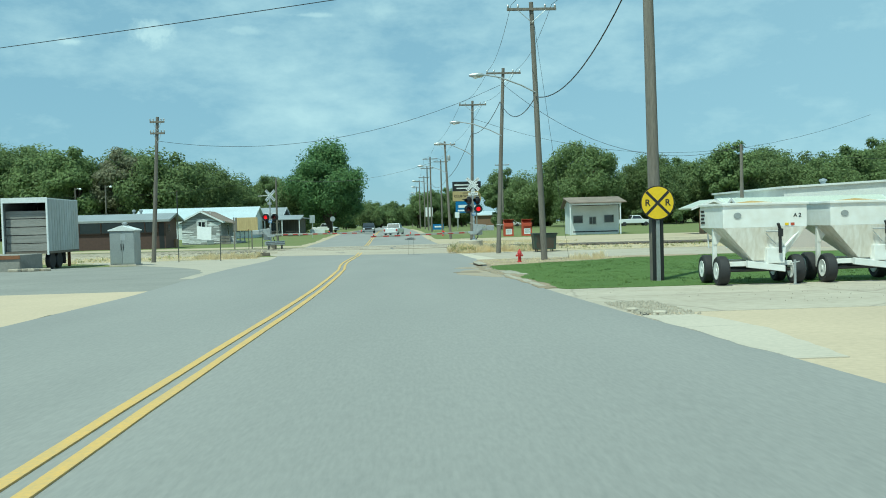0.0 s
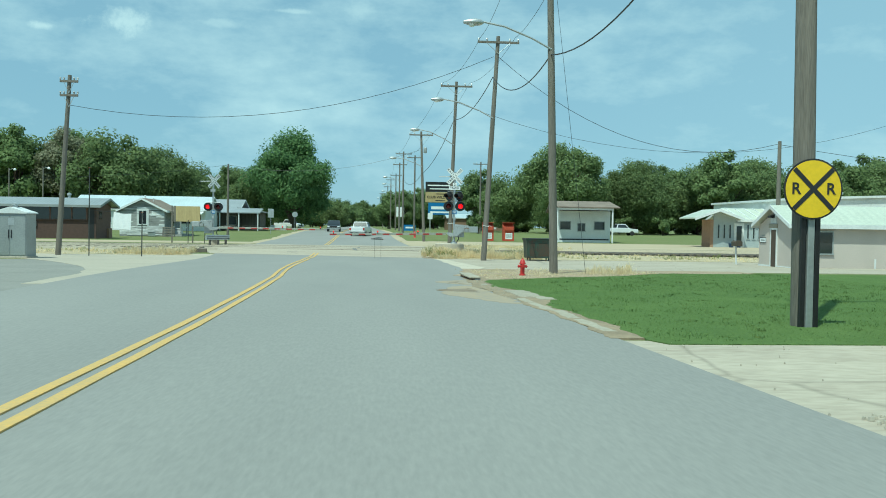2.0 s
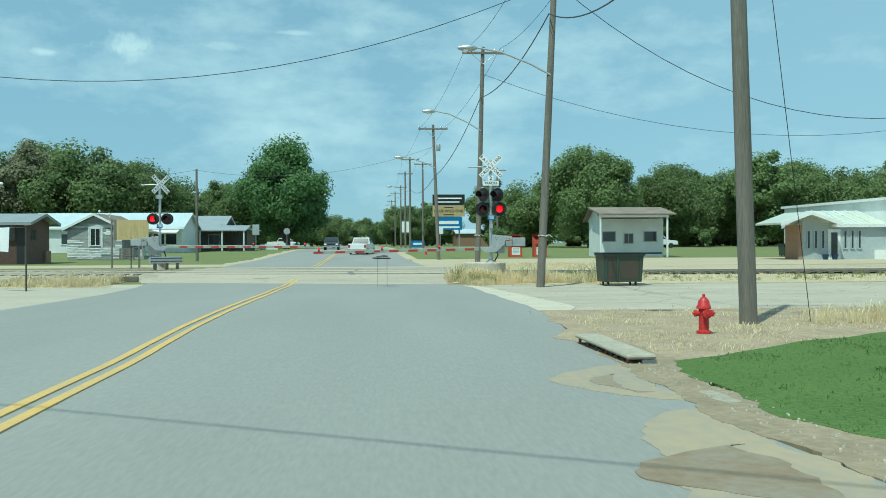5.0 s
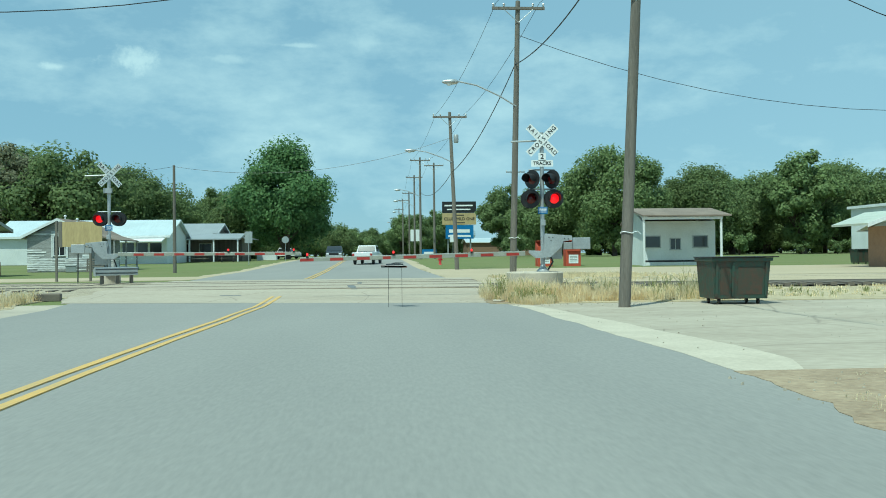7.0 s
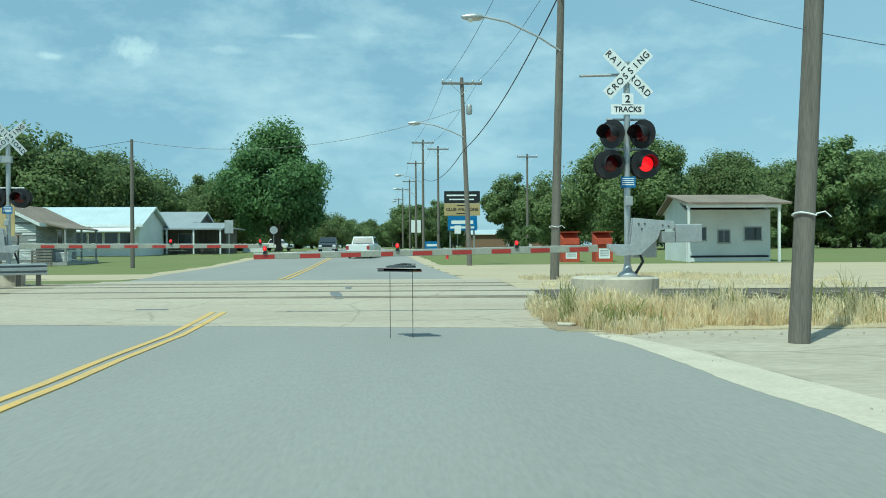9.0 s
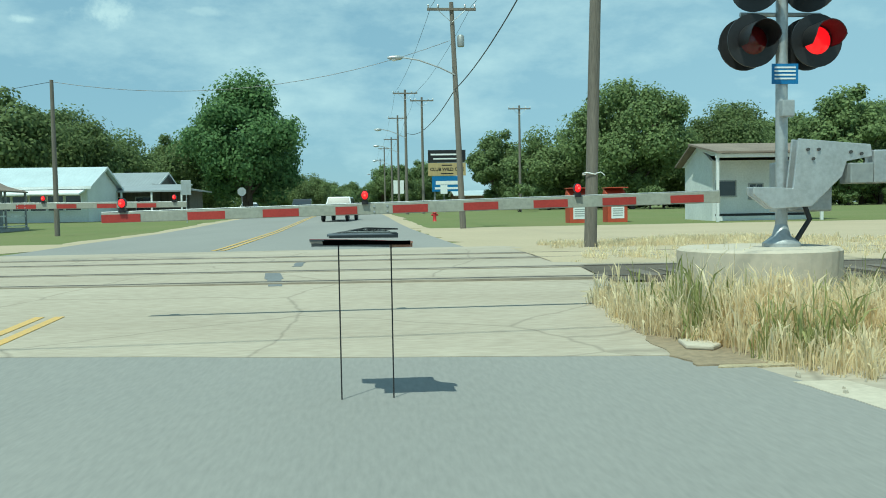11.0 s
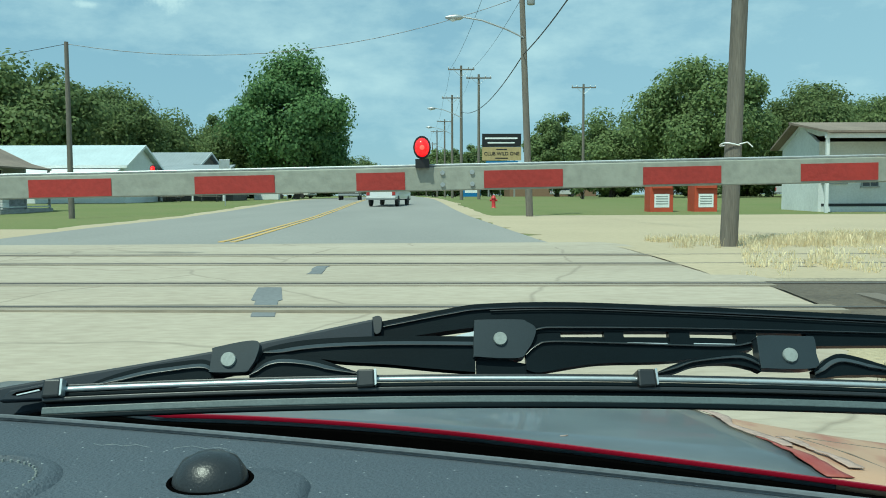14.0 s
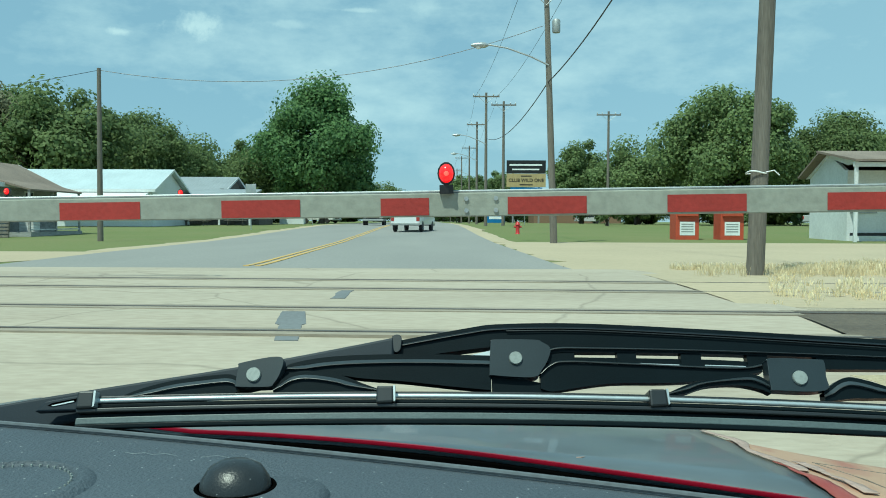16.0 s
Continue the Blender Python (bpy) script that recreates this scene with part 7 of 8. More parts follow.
tufts("weeds", bunches(230, 8.5, 32.0, 57.8, 61.8, 0.08, 0.28, 14, 4, 0.08, 0.4), "weed", "sparse green weeds along the track", 0.013)
blades("dry_grass", clumped(7000, 4.4, 11.0, 70.3, 72.8, 0.05, 0.22, 5, 0.0, 0.7), "straw", "dry grass beyond the far track", 0.022)
tufts("dry_grass", bunches(560, -30.0, -10.9, 57.0, 61.5, 0.08, 0.26, 16, 6, 0.0, 0.6), "straw", "low dry grass strip beside the tracks", 0.014)
tufts("dry_grass", bunches(240, -15.2, -10.8, 57.3, 60.8, 0.22, 0.50, 22, 7, -0.1, 0.8), "straw", "clump of tall dry grass at the crossing", 0.012)
tufts("weeds", bunches(110, -30.0, -11.2, 57.4, 61.5, 0.10, 0.34, 14, 8, 0.05, 0.6), "weed", "green weeds beside the tracks", 0.012)
blades("dry_grass", clumped(4200, 3.4, 10.5, 34.4, 40.6, 0.03, 0.11, 8, 0.1, 0.9, lambda x, y: x < lawn_left(y)), "straw", "short dry grass round the hydrant", 0.016)
tufts("dry_grass", bunches(46, 7.5, 9.3, 37.9, 38.8, 0.18, 0.46, 26, 18, -0.3, 0.8), "straw", "tuft of tall dry grass at the lawn edge", 0.008)
tufts("dry_grass", bunches(110, 3.4, 10.4, 36.2, 41.0, 0.03, 0.09, 16, 19, 0.0, 0.8, lambda x, y: x < lawn_left(y)), "straw", "low dry tufts on the bare soil", 0.008)
tufts("dry_grass", bunches(60, 4.3, 9.5, 40.6, 42.2, 0.04, 0.12, 16, 20, 0.0, 0.8), "straw", "dry tufts at the edge of the side lot", 0.008)
blades("lawn_grass", clumped(52000, 3.2, 15.0, 19.4, 39.8, 0.03, 0.085, 9, -0.4, 0.8, lambda x, y: x > lawn_left(y) + 0.05), "turf", "short green mown grass blades", 0.014, 0.5)
tufts("lawn_weeds", bunches(520, 3.4, 15.0, 19.8, 39.4, 0.03, 0.075, 18, 46, 0.02, 0.45, lambda x, y: x > lawn_left(y) + 0.05), "turf_light", "paler clumps of grass in the mown lawn", 0.016)
tufts("lawn_weeds", bunches(110, 3.6, 14.0, 20.0, 38.5, 0.07, 0.12, 14, 44, 0.12, 0.5, lambda x, y: x > lawn_left(y) + 0.1), "turf", "taller tufts standing out of the mown lawn", 0.014)

# small yard lamps behind the brick building
for x, y, h in ((-44.7, 124.0, 8.2), (-49.5, 125.0, 8.0)):
    yl = thing("yard_lamp", "thin wooden pole with a small yard lamp", "lamp post", pose(x, y, G(y)), "yard lamps")
    part("pole", tube([(0, 0, 0), (0.05, 0, h)], [0.11, 0.08], 8), "pole_wood", yl, smooth=True)
    part("lamp_arm", tube([(0.05, 0, h - 0.3), (0.5, -0.1, h - 0.1), (0.8, -0.15, h - 0.15)], 0.03, 6), "galvanised", yl, smooth=True)
    part("lamp_head", moved(lathe([(0.0, 0.18), (0.1, 0.15), (0.2, 0.0), (0.16, -0.12), (0.0, -0.14)], 12), pose(0.85, -0.15, h - 0.2)), "sign_white", yl, smooth=True)

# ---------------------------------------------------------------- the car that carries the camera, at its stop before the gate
# the red bonnet's sky reflection, put into its base colour
MAT["hood_sky_grey"] = material("hood_sky_grey", (0.11, 0.135, 0.155), 0.38, coat=0.2, scale=2, fine=14, contrast=0.35, bump=0.02)
MAT["hood_red"] = material("hood_red", (0.26, 0.004, 0.022), 0.4, coat=0.0, spec=0.15, scale=2, fine=14, contrast=0.35, bump=0.05)
MAT["old_red"] = material("old_red", (0.24, 0.03, 0.028), 0.6, second=(0.34, 0.13, 0.10), scale=14, fine=90, amount=0.6, stretch=(1, 0.3, 1), bump=0.05)
MAT["bare_primer"] = material("bare_primer", (0.47, 0.34, 0.29), 0.7, scale=60, fine=300, contrast=0.3, bump=0.1)
MAT["faded_red"] = material("faded_red", (0.41, 0.262, 0.178), 0.6, second=(0.29, 0.10, 0.075), scale=9, fine=60, stretch=(1, 0.35, 1), amount=0.4, bump=0.05, coat=0.0)
MAT["dash"] = material("dash", (0.076, 0.095, 0.117), 0.6, second=(0.057, 0.071, 0.088), scale=6, fine=900, bump=0.7, bump_size=0.0012, specks=300)
# bar sides: near-black with little gloss, the shade put into the colour
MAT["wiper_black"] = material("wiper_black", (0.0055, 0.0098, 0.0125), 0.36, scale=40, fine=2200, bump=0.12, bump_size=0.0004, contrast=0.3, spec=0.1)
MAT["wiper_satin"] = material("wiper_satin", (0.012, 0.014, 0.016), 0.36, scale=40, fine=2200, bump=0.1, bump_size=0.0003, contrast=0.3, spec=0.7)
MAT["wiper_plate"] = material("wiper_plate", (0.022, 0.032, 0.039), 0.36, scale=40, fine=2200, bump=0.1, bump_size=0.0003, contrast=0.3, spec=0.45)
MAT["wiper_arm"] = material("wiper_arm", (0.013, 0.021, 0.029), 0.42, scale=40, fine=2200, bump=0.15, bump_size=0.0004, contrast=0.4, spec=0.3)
# same steel as the bar sides, paler because sky light is painted in
MAT["wiper_lit"] = material("wiper_lit", (0.032, 0.044, 0.052), 0.36, scale=40, fine=2200, bump=0.12, bump_size=0.0003, contrast=0.3, spec=0.6)
# bluer than the bar sides: sky light on the flat arm put into the colour
MAT["arm_blade"] = material("arm_blade", (0.009, 0.017, 0.027), 0.5, scale=30, fine=1800, bump=0.1, bump_size=0.0003, contrast=0.25, spec=0.3)
# paler than the dash: the light on its far edge painted in
MAT["seal"] = material("seal", (0.105, 0.122, 0.138), 0.7, scale=40, fine=400, bump=0.3, bump_size=0.0005, contrast=0.3)
# shade of gaps and slots as colour: almost black, no gloss
MAT["gap_shade"] = material("gap_shade", (0.002, 0.002, 0.002), 0.8, scale=5, fine=80, bump=0.1, spec=0.0)
MAT["wiper_rubber"] = material("wiper_rubber", (0.10, 0.13, 0.135), 0.45, scale=60, fine=900, bump=0.2, bump_size=0.0005)
MAT["wiper_steel"] = material("wiper_steel", (0.58, 0.62, 0.63), 0.36, metal=0.7, scale=40, fine=600, bump=0.0, contrast=0.15)
MAT["rivet"] = material("rivet", (0.30, 0.33, 0.32), 0.6, metal=0.3, scale=90, fine=900, bump=0.1, bump_size=0.0004)
# specks paint both the fine dust and the sparkle of the dome
MAT["dome"] = material("dome", (0.022, 0.024, 0.027), 0.36, specks=700, scale=60, fine=1500, bump=0.3, bump_size=0.0004, coat=0.1)

CAR = pose(0.0, 55.76, -0.30)
car = thing("car", "red car front with dashboard, bonnet edge and black wiper", "car", CAR)
MID = -0.50          # the car's middle line, to the left of the eye


def hood_line(x):
    """The bonnet's rear edge: distance ahead at x."""
    return 0.4535 - 0.36 * x - 0.05 * x * x - 0.8 * max(0.0, min(0.2, 0.05 - x)) ** 2


def base_line(x, at_zero):
    """The bowed line of the windscreen's foot: distance ahead at x."""
    return max(at_zero - 0.36 * x - 0.30 * x * x, at_zero - 0.12)


def swept(x0, x1, n, rows):
    """A surface from rows of functions x -> (y, z)."""
    verts, faces = [], []
    xs = np.linspace(x0, x1, n)
    for f in rows:
        verts += [(float(x), *f(float(x))) for x in xs]
    for i in range(len(rows) - 1):
        for k in range(n - 1):
            o = i * n + k
            faces.append((o, o + 1, o + n + 1, o + n))
    return verts, faces


def thick(ob, t, offset=-1):
    mod = ob.modifiers.new("thickness", "SOLIDIFY")
    mod.thickness, mod.offset = t, offset
    return ob


def hood_z(y, x):
    s = max(0.0, y - 0.42)
    return 1.109 - 0.10 * s - 0.075 * s * s - 0.03 * (x - MID) ** 2


DZ = 1.152
dash = thick(part("dashboard", swept(-0.215, 0.24, 41, [
    lambda x: (0.150, DZ - 0.012), lambda x: (0.152, DZ - 0.004), lambda x: (0.156, DZ - 0.001), lambda x: (0.162, DZ),
    lambda x: (base_line(x, 0.258) - 0.02, DZ), lambda x: (base_line(x, 0.258), DZ - 0.003), lambda x: (base_line(x, 0.258) + 0.006, DZ - 0.03)]), "dash", car,
    "dusty grained black dashboard top", smooth=True), 0.004)
part("sensor_dome", moved(lathe([(0.0102, -0.001), (0.0104, 0.001), (0.0096, 0.0048), (0.0074, 0.0082), (0.004, 0.0099), (0.0, 0.0104)], 28), pose(-0.0576, 0.2186, DZ)), "dome", dash, "glossy black light sensor dome", smooth=True)
part("sensor_ring", moved(lathe([(0.0104, 0.0002), (0.0106, 0.0005), (0.0113, 0.0005), (0.0115, 0.0002)], 36), pose(-0.0576, 0.2186, DZ + 0.0024)), "gap_shade", dash, "black ring painted as the shaded slit round the sensor", smooth=True)
collar = [(0.0250 * math.copysign(abs(math.cos(a)) ** 0.55, math.cos(a)), 0.0165 * math.copysign(abs(math.sin(a)) ** 0.55, math.sin(a))) for a in np.linspace(0, 2 * math.pi, 40, endpoint=False)]
part("sensor_collar", tube_rings([[(x * k, y * k, z) for x, y in collar] for k, z in ((1.08, 0.0), (1.03, 0.0016), (0.97, 0.0024), (0.62, 0.0026))]), "dash", dash, "raised moulded collar round the sensor", smooth=True, at=pose(-0.0576, 0.2130, DZ))
part("windscreen_seal", tube([(float(x), base_line(float(x), 0.258) - 0.008, DZ - 0.0004) for x in np.linspace(-0.21, 0.235, 40)], 0.0010, 8), "seal", dash, "bead along the edge of the dashboard, paled as its lit highlight", smooth=True)
grille = part("speaker_grille", moved(lathe([(0.0, 0.0006), (0.018, 0.0006), (0.0205, 0.0004), (0.0215, 0.0018), (0.0245, 0.0016), (0.0265, 0.0)], 40), pose(-0.128, 0.224, DZ)), "dash", dash, "round raised speaker grille", smooth=True)
for k in range(44):
    a = 2 * math.pi * k / 44
    part("grille_hole", moved(lathe([(0.0, 0.0009), (0.0004, 0.0008), (0.00045, 0.0)], 6), pose(-0.128 + 0.0195 * math.cos(a), 0.224 + 0.0195 * math.sin(a), DZ + 0.0004)), "rivet", grille)
for pts in (((-0.105, 0.272), (-0.102, 0.2702), (-0.098, 0.2712), (-0.095, 0.2692), (-0.091, 0.2705), (-0.086, 0.2675)), ((-0.078, 0.2665), (-0.073, 0.2685), (-0.068, 0.2655), (-0.064, 0.2665), (-0.061, 0.2645))):
    part("lint", tube([(x, y - 0.012, DZ + 0.0006) for x, y in pts], 0.00006, 5), "cabinet_grey", dash, "pale curl of lint", smooth=True)
thick(part("cowl", swept(-0.26, 0.32, 41, [lambda x: (base_line(x, 0.258) + 0.012, DZ - 0.05), lambda x: (base_line(x, 0.36), 1.074), lambda x: (hood_line(x) - 0.0095, 1.070), lambda x: (hood_line(x) - 0.007, hood_z(0.42, x) - 0.0035 - 0.45 * max(0.0, abs(x - MID) - 0.68) ** 2), lambda x: (hood_line(x) + 0.0025, hood_z(0.42, x) - 0.0045)]), "gap_shade", car, "cowl below the windscreen, painted black as a shaded gap", smooth=False), 0.003)


EDGE = 0.196            # where the bonnet's shoulder crease runs
FENDER = 0.345         # how far to the side the shoulder and the wing are seen
NOSE = 0.72            # how far ahead the bonnet is seen to reach before it drops out of sight


def hood_rows(drop, fs):
    return [(lambda x, f=f: (hood_line(x) + f * (NOSE - hood_line(x)), hood_z(hood_line(x) + f * (NOSE - hood_line(x)), x) - drop(x))) for f in fs]


def shoulder_drop(x):
    return 0.03 * (x - EDGE)


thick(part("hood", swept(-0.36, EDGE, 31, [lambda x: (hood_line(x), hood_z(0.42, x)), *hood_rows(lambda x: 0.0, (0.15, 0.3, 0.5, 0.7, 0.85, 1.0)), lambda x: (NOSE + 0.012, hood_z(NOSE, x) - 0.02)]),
      "hood_sky_grey", car, "glossy red bonnet painted blue-grey like the sky it mirrors", smooth=True), 0.004)
part("hood_edge", swept(-0.36, FENDER, 41, [lambda x: (hood_line(x) - 0.0016, hood_z(0.40, x) - 0.0014), lambda x: (hood_line(x) - 0.0019, hood_z(0.42, x) - 0.0004), lambda x: (hood_line(x) - 0.0016, hood_z(0.42, x) + 0.0008), lambda x: (hood_line(x) + 0.001, hood_z(0.42, x) + 0.0006)]), "hood_red", car, "bright red rear edge of the bonnet", smooth=True)
def wing_line(x):
    """Where the wing rolls over out of sight: distance ahead at x."""
    return 0.562 - 1.06 * (x - EDGE) - 0.012 * math.sin(38 * (x - EDGE))


def wing_rows(fs):
    return [(lambda x, f=f: (hood_line(x) + f * (wing_line(x) - hood_line(x)), hood_z(hood_line(x) + f * (wing_line(x) - hood_line(x)), x) - shoulder_drop(x))) for f in fs]


thick(part("hood_shoulder", swept(EDGE, FENDER, 17, [*wing_rows((0.0, 0.25, 0.5, 0.75, 0.93, 1.0)), lambda x: (wing_line(x) + 0.008, hood_z(wing_line(x), x) - 0.007), lambda x: (wing_line(x) + 0.012, hood_z(wing_line(x), x) - 0.04)]),
      "faded_red", car, "sun-faded red-brown bonnet shoulder", smooth=True), 0.004)
for pts in (((0.222, 0.477), (0.230, 0.432), (0.238, 0.390), (0.243, 0.366)), ((0.221, 0.480), (0.240, 0.468), (0.262, 0.455), (0.300, 0.430))):
    part("panel_gap", tube([(x, y, hood_z(y, x) - shoulder_drop(x) - 0.0001) for x, y in pts], 0.0005, 6), "tie", car, "dark gap between bonnet and wing", smooth=True)


def patch_on_shoulder(name, y0, y1, left, wide, mat, label, lift):
    """A ragged flake lying on the bonnet's shoulder: its left edge at x = left(y), its width wide(y)."""
    ys = np.linspace(y0, y1, 22)
    rows_ = []
    for k in range(4):
        rows_.append([(float(left(y) + wide(y) * k / 3 + 0.0022 * noise.noise((y * 130, k * 0.7, lift * 9000))), float(y)) for y in ys])
    verts = [(x, y, hood_z(y, x) - (shoulder_drop(x) if x > EDGE else 0.0) + lift) for row_ in rows_ for x, y in row_]
    n = len(ys)
    faces = [(k * n + i, k * n + i + 1, (k + 1) * n + i + 1, (k + 1) * n + i) for k in range(3) for i in range(n - 1)]
    return thick(part(name, (verts, faces), mat, car, label, smooth=True), 0.0004, 1)


patch_on_shoulder("red_paint", 0.385, 0.50, lambda y: EDGE - 0.002, lambda y: 0.003 + 0.013 * max(0.0, 0.45 - y) / 0.085, "old_red", "old dark red paint left on the shoulder", 0.0006)
patch_on_shoulder("paint_flake", 0.44, 0.60, lambda y: EDGE - 0.003 + 0.003 * math.sin(60 * y), lambda y: 0.004 + 0.005 * abs(math.sin(37 * y)), "bare_primer", "pale flaking edge of the peeling paint", 0.0011)
patch_on_shoulder("paint_flake", 0.40, 0.47, lambda y: EDGE + 0.016 - 0.10 * (y - 0.40), lambda y: 0.002 + 0.006 * abs(math.sin(51 * y)), "bare_primer", "pale pink scratched paint", 0.0011)
part("paint_chip", prism([(0.0765, 0.4545), (0.0795, 0.4552), (0.0812, 0.4568), (0.0788, 0.4562), (0.0762, 0.4556)], 0, 0.0004, "z"), "bare_primer", car, "small white paint chip", at=pose(0, 0, hood_z(0.455, 0.0785) + 0.0003))
for x in (-0.16, 0.20):
    part("strut", tube([(x, 0.50, -0.01), (x, 0.50, 1.08)], 0.005, 8), "black", car, "thin black strut", smooth=True)

# the wiper: its own plane, across the glass (u) and away from it (n)
WIPE = Matrix.Translation((0.0083, 0.302, 1.1475)) @ pose(0, 0, 0, -25, 0, 0)
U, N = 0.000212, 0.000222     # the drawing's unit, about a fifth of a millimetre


def flat(outline, y0, y1, centre=784, foot=735):
    return moved(prism([((x - centre) * U, (foot - z) * N) for x, z in outline], y0, y1, "y"), WIPE)


def on_wiper(x, z, y):
    return WIPE @ Vector(((x - 784) * U, y, (735 - z) * N))


def curve(points, n=6):
    """A smooth run through a few points."""
    out = []
    p = [points[0], *points, points[-1]]
    for a, b, c, d in zip(p, p[1:], p[2:], p[3:]):
        for k in range(n):
            f = k / n
            out.append(tuple(0.5 * (2 * b[j] + (c[j] - a[j]) * f + (2 * a[j] - 5 * b[j] + 4 * c[j] - d[j]) * f * f + (3 * b[j] - a[j] - 3 * c[j] + d[j]) * f ** 3) for j in (0, 1)))
    return out + [points[-1]]


def arc(x):
    return 668 + 2.9e-5 * (x - 760) ** 2


def evenly(points, n=40):
    """The same run with n points at even steps."""
    p = np.array(points, float)
    at = np.linspace(0, 1, len(p))
    return [(float(np.interp(f, at, p[:, 0])), float(np.interp(f, at, p[:, 1]))) for f in np.linspace(0, 1, n)]


def bar(name, top, low, y0, y1, parent, label="", crown=11.0, mat="wiper_black", lit="wiper_lit"):
    """A pressed-steel channel: a side painted near-black as shaded below a sloping satin top face painted as lit, with
    a thin fold line between them as a highlight.
    """
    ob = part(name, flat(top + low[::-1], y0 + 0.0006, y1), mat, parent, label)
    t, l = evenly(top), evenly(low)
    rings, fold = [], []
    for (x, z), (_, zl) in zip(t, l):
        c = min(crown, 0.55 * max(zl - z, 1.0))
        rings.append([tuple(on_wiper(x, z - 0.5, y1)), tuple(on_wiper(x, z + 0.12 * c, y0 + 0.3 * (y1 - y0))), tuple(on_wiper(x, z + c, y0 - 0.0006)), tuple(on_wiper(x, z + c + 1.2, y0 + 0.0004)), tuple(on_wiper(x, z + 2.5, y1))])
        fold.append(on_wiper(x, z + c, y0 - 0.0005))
    face = part("top_face", tube_rings(rings), lit, ob, "satin sloping top face, painted paler as lit by the sky", smooth=True)
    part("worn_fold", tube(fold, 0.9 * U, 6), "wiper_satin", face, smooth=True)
    return ob


def stud(parent, x, z, y, r=0.0029):
    part("rivet", moved(tube([(0, 0, 0), (0, -0.0006, 0), (0, -0.0011, 0)], [r, r, r * 0.9], 20), WIPE @ Matrix.Translation(((x - 784) * U, y, (735 - z) * N))), "rivet", parent, "dull round rivet", smooth=False)


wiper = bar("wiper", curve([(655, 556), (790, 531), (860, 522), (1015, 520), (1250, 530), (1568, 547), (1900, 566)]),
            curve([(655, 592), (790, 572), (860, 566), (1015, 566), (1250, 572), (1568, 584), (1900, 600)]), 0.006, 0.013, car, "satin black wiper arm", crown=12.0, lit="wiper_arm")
part("arm_blade", flat(curve([(-320, 722), (0, 664), (370, 604), (655, 549)]) + curve([(-320, 790), (0, 722), (370, 650), (655, 594)])[::-1], 0.0052, 0.013), "arm_blade", wiper, "flat left part of the wiper arm, blue-black with painted sky light", bevel=0.0012)
# raised glossy line added as the highlight along the arm's crest
part("arm_fold", tube([on_wiper(x, z + 9, 0.0055) for x, z in curve([(870, 528), (1015, 527), (1250, 537), (1568, 555), (1900, 574)])], 1.3 * U, 6), "wiper_satin", wiper, smooth=True)
part("arm_clip", flat(curve([(650, 549), (660, 546), (668, 552), (666, 576), (654, 578), (650, 549)], 4), 0.0042, 0.014), "wiper_satin", wiper, smooth=True, bevel=0.0006)
xs = np.linspace(88, 1860, 44)
for name, a, b, y0, y1, mat, label in (("backing_strip", -8, -2, -0.0035, 0.001, "wiper_satin", "grey-black backing strip"), ("rubber_strip", 6, 13, -0.004, 0.000, "wiper_black", "black wiper rubber"),
                                       ("rubber_bead", 15, 22, -0.006, 0.000, "wiper_satin", "grey wiper rubber bead"), ("rubber_neck", 22, 30, -0.003, -0.001, "wiper_black", ""),
                                       ("rubber_lip", 30, 42, -0.005, -0.0025, "wiper_rubber", "thin grey-green wiping lip"), ("rubber_edge", 42, 50, -0.0052, -0.0025, "wiper_black", "")):
    part(name, flat([(x, arc(x) + a) for x in xs] + [(x, arc(x) + b) for x in xs[::-1]], y0, y1), mat, wiper, label, bevel=0.0004)
part("steel_spine", tube([on_wiper(x, arc(x) + 1, -0.004) for x in xs], 0.00102, 10), "wiper_steel", wiper, "bright steel spine strip", smooth=True)
tip = part("end_tip", flat([(8, arc(40) + 16), (24, arc(40) - 2), (95, arc(95) - 13), (98, arc(95) + 15)], -0.0035, 0.001), "arm_blade", wiper, "flat end plate of the wiper blade", bevel=0.0006)
part("tip_slot", flat([(30, arc(40) + 6), (38, arc(40) + 1), (84, arc(84) - 6), (86, arc(84) - 1), (40, arc(40) + 7)], -0.0037, -0.0034), "gap_shade", tip)
part("slot_glint", flat([(38, arc(40) + 5.5), (76, arc(76) - 1.5), (78, arc(76) + 0.5), (40, arc(40) + 7)], -0.0039, -0.0036), "wiper_steel", tip)
for cx in (105, 645, 1138, 1640):
    c = part("claw", flat([(cx - 17, arc(cx) - 14), (cx + 14, arc(cx) - 14), (cx + 15, arc(cx) + 15), (cx - 17, arc(cx) + 17)], -0.0075, 0.004), "wiper_satin", wiper, bevel=0.0008)
    part("claw_edge", flat([(cx + 13, arc(cx) - 14), (cx + 17, arc(cx) - 14), (cx + 18, arc(cx) + 12), (cx + 15, arc(cx) + 14)], -0.0079, -0.004), "wiper_steel", c)

# the pressed main bridge, its two hubs at the ends and the slots through it
main = part("bridge_main", flat(curve([(838, 566), (846, 562), (920, 562), (934, 566), (950, 578), (944, 600), (932, 618), (916, 631), (842, 628), (835, 622), (838, 566)], 4), -0.001, 0.006), "wiper_plate", wiper, "satin black main wiper bridge", bevel=0.0016)
stud(main, 884, 597, -0.001, 0.0027)
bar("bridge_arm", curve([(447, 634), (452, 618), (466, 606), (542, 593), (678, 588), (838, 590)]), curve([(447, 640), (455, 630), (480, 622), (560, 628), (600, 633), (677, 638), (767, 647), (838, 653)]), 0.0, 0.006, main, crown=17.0)
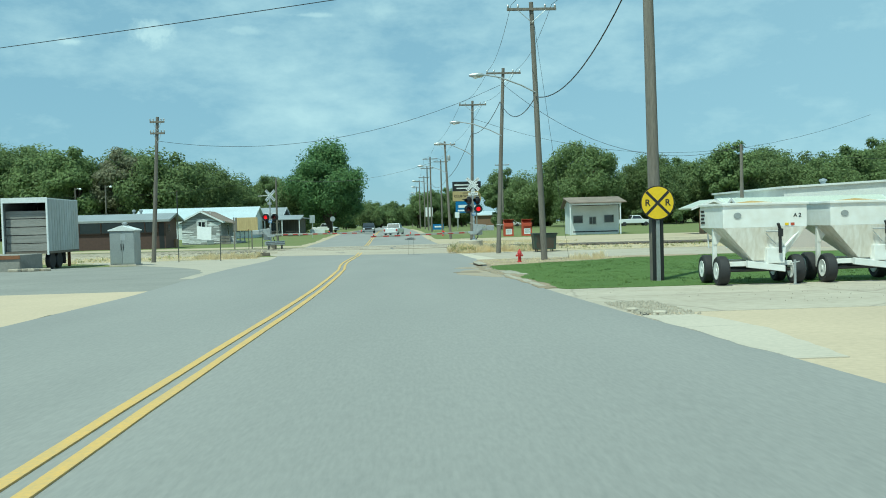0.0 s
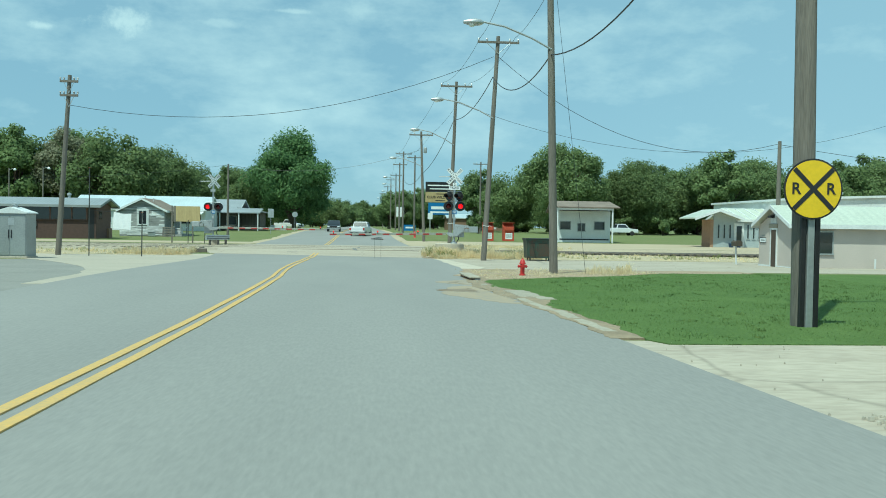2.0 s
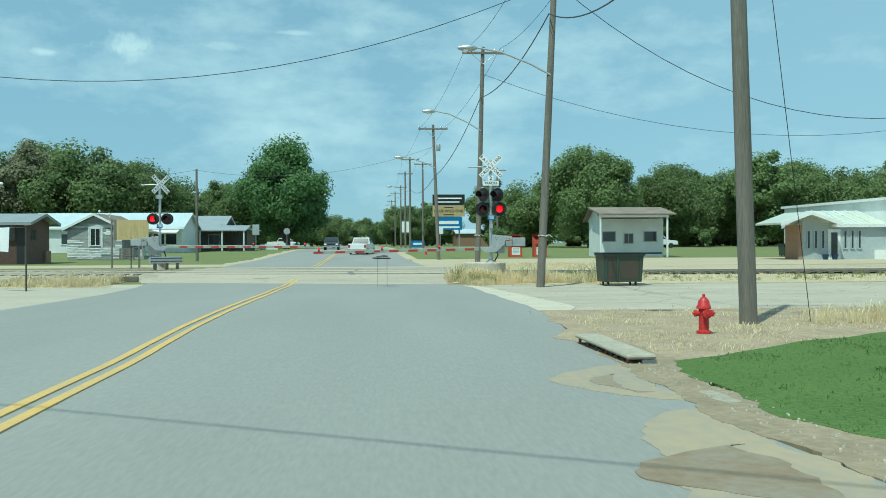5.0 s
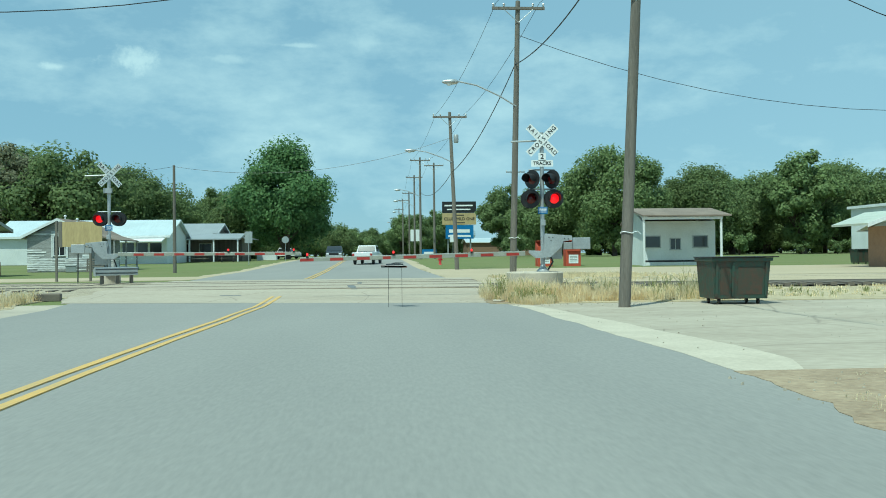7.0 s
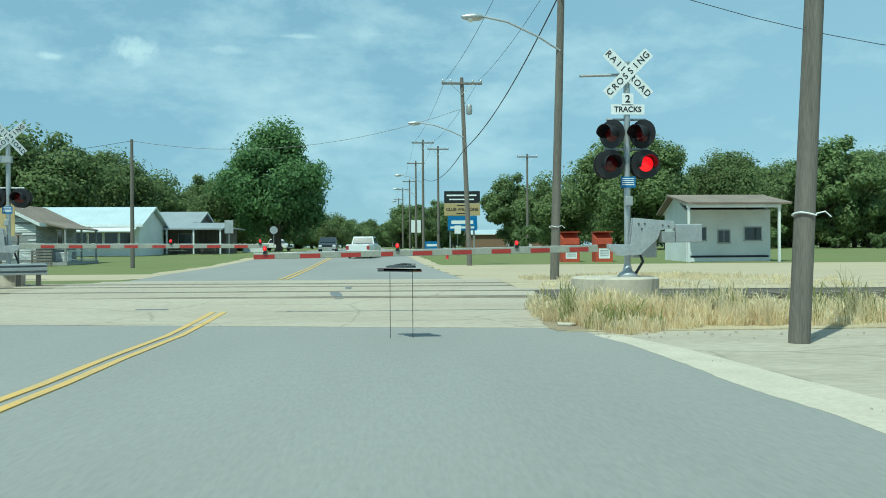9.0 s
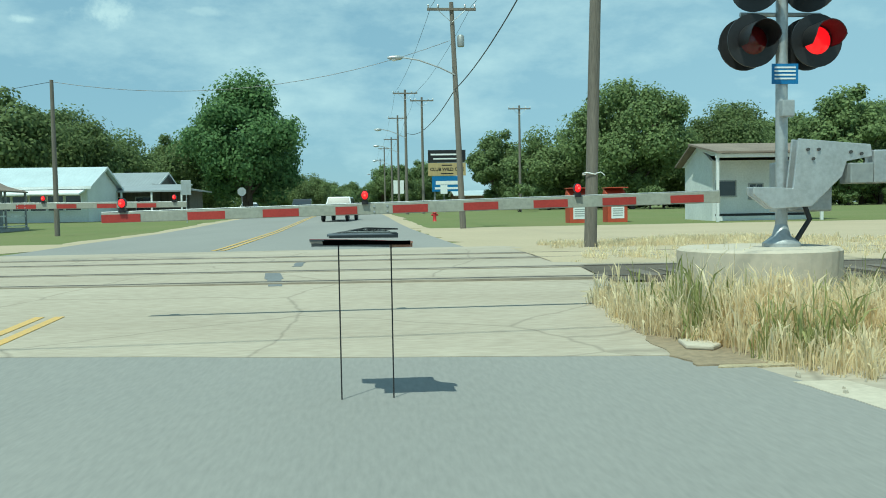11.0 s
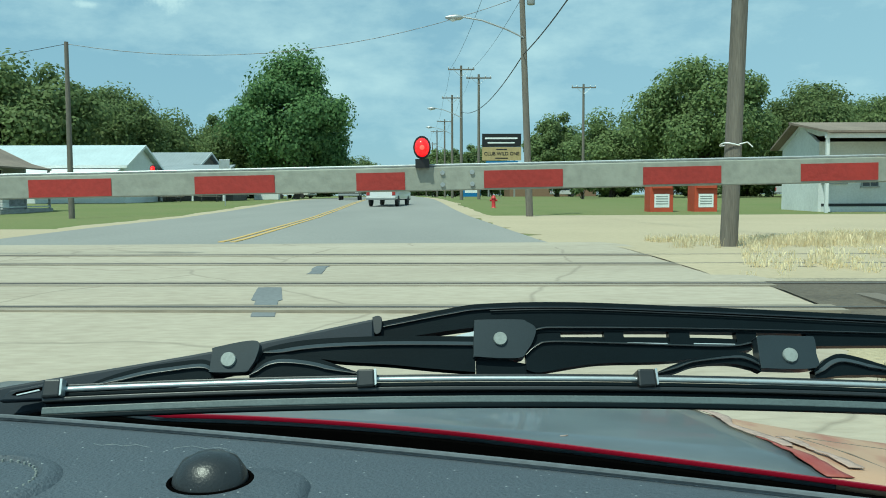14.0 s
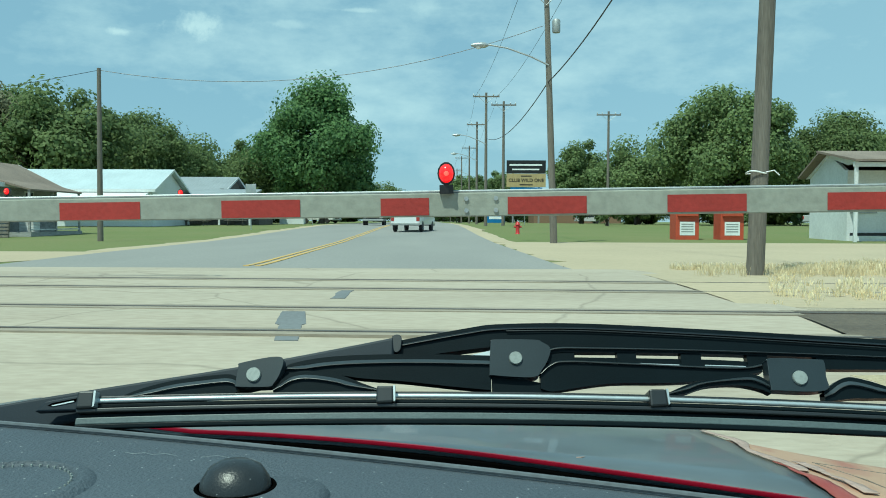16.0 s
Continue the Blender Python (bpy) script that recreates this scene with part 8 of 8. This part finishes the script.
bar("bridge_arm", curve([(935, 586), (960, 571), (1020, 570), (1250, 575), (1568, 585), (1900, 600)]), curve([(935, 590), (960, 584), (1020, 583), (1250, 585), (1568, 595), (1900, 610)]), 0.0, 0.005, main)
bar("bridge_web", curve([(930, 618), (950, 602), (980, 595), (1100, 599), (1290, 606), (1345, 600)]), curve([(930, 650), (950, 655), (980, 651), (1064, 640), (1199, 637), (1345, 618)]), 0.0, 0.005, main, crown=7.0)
for x0, x1 in ((935, 996), (1076, 1112), (1196, 1234), (1320, 1358), (1450, 1900)):
    m = 0.03 * (x0 - 935) * 0.6
    part("bridge_post", flat([(x0, 580 + m), (x1, 580 + m), (x1, 603 + m), (x0, 603 + m)], 0.001, 0.005), "wiper_black", main)
for x0, x1 in ((998, 1074), (1114, 1194), (1236, 1318), (1360, 1448)):
    m = 0.018 * (x0 - 935)
    part("slot_edge", tube([on_wiper(x0 + 3, 601 + m, 0.0008), on_wiper(x1 - 3, 603 + m, 0.0008)], 1.7 * U, 6), "wiper_steel", main, "bright bare steel edge of the slot", smooth=True)
part("bridge_back", flat(curve([(940, 591), (1020, 591), (1250, 594), (1345, 599)]) + curve([(940, 606), (1020, 602), (1250, 608), (1345, 612)])[::-1], 0.002, 0.004), "wiper_black", main)
part("bridge_flange", flat([(840, 620), (940, 640), (950, 660), (840, 662)], 0.002, 0.005), "wiper_black", main)
part("steel_tongue", flat([(800, 589), (838, 580), (838, 592)], 0.001, 0.003), "wiper_steel", main)


def yoke(plate, rivet, left_top, left_low, right_top, right_low):
    """A small bridge: a plate with a rivet and two drooping arms that end at its claws."""
    ob = part("bridge_small", flat(curve(plate + plate[:1], 4), -0.004, 0.002), "wiper_plate", wiper, "satin black small wiper bridge", bevel=0.0016)
    stud(ob, *rivet, -0.004)
    for top, low in ((left_top, left_low), (right_top, right_low)):
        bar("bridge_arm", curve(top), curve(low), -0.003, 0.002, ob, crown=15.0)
    return ob


yoke([(370, 616), (374, 611), (430, 600), (452, 604), (448, 630), (438, 648), (428, 654), (372, 654), (368, 648)], (400, 633),
     [(134, 683), (185, 660), (246, 643), (300, 635), (350, 630), (370, 636)], [(134, 686), (185, 680), (246, 674), (300, 670), (350, 665), (370, 662)],
     [(437, 655), (452, 638), (470, 627), (500, 623), (555, 630), (600, 645), (635, 657)], [(437, 664), (452, 664), (470, 664), (500, 663), (555, 662), (600, 661), (635, 660)])
yoke([(1348, 604), (1356, 598), (1440, 600), (1453, 604), (1452, 630), (1446, 656), (1358, 656), (1348, 650)], (1403, 634),
     [(1160, 660), (1195, 646), (1230, 637), (1304, 626), (1330, 628), (1350, 640)], [(1170, 664), (1195, 660), (1235, 648), (1290, 645), (1330, 652), (1350, 660)],
     [(1446, 658), (1462, 645), (1480, 634), (1500, 630), (1530, 636), (1568, 648), (1640, 672)], [(1446, 672), (1462, 672), (1480, 670), (1500, 668), (1530, 668), (1568, 668), (1640, 676)])
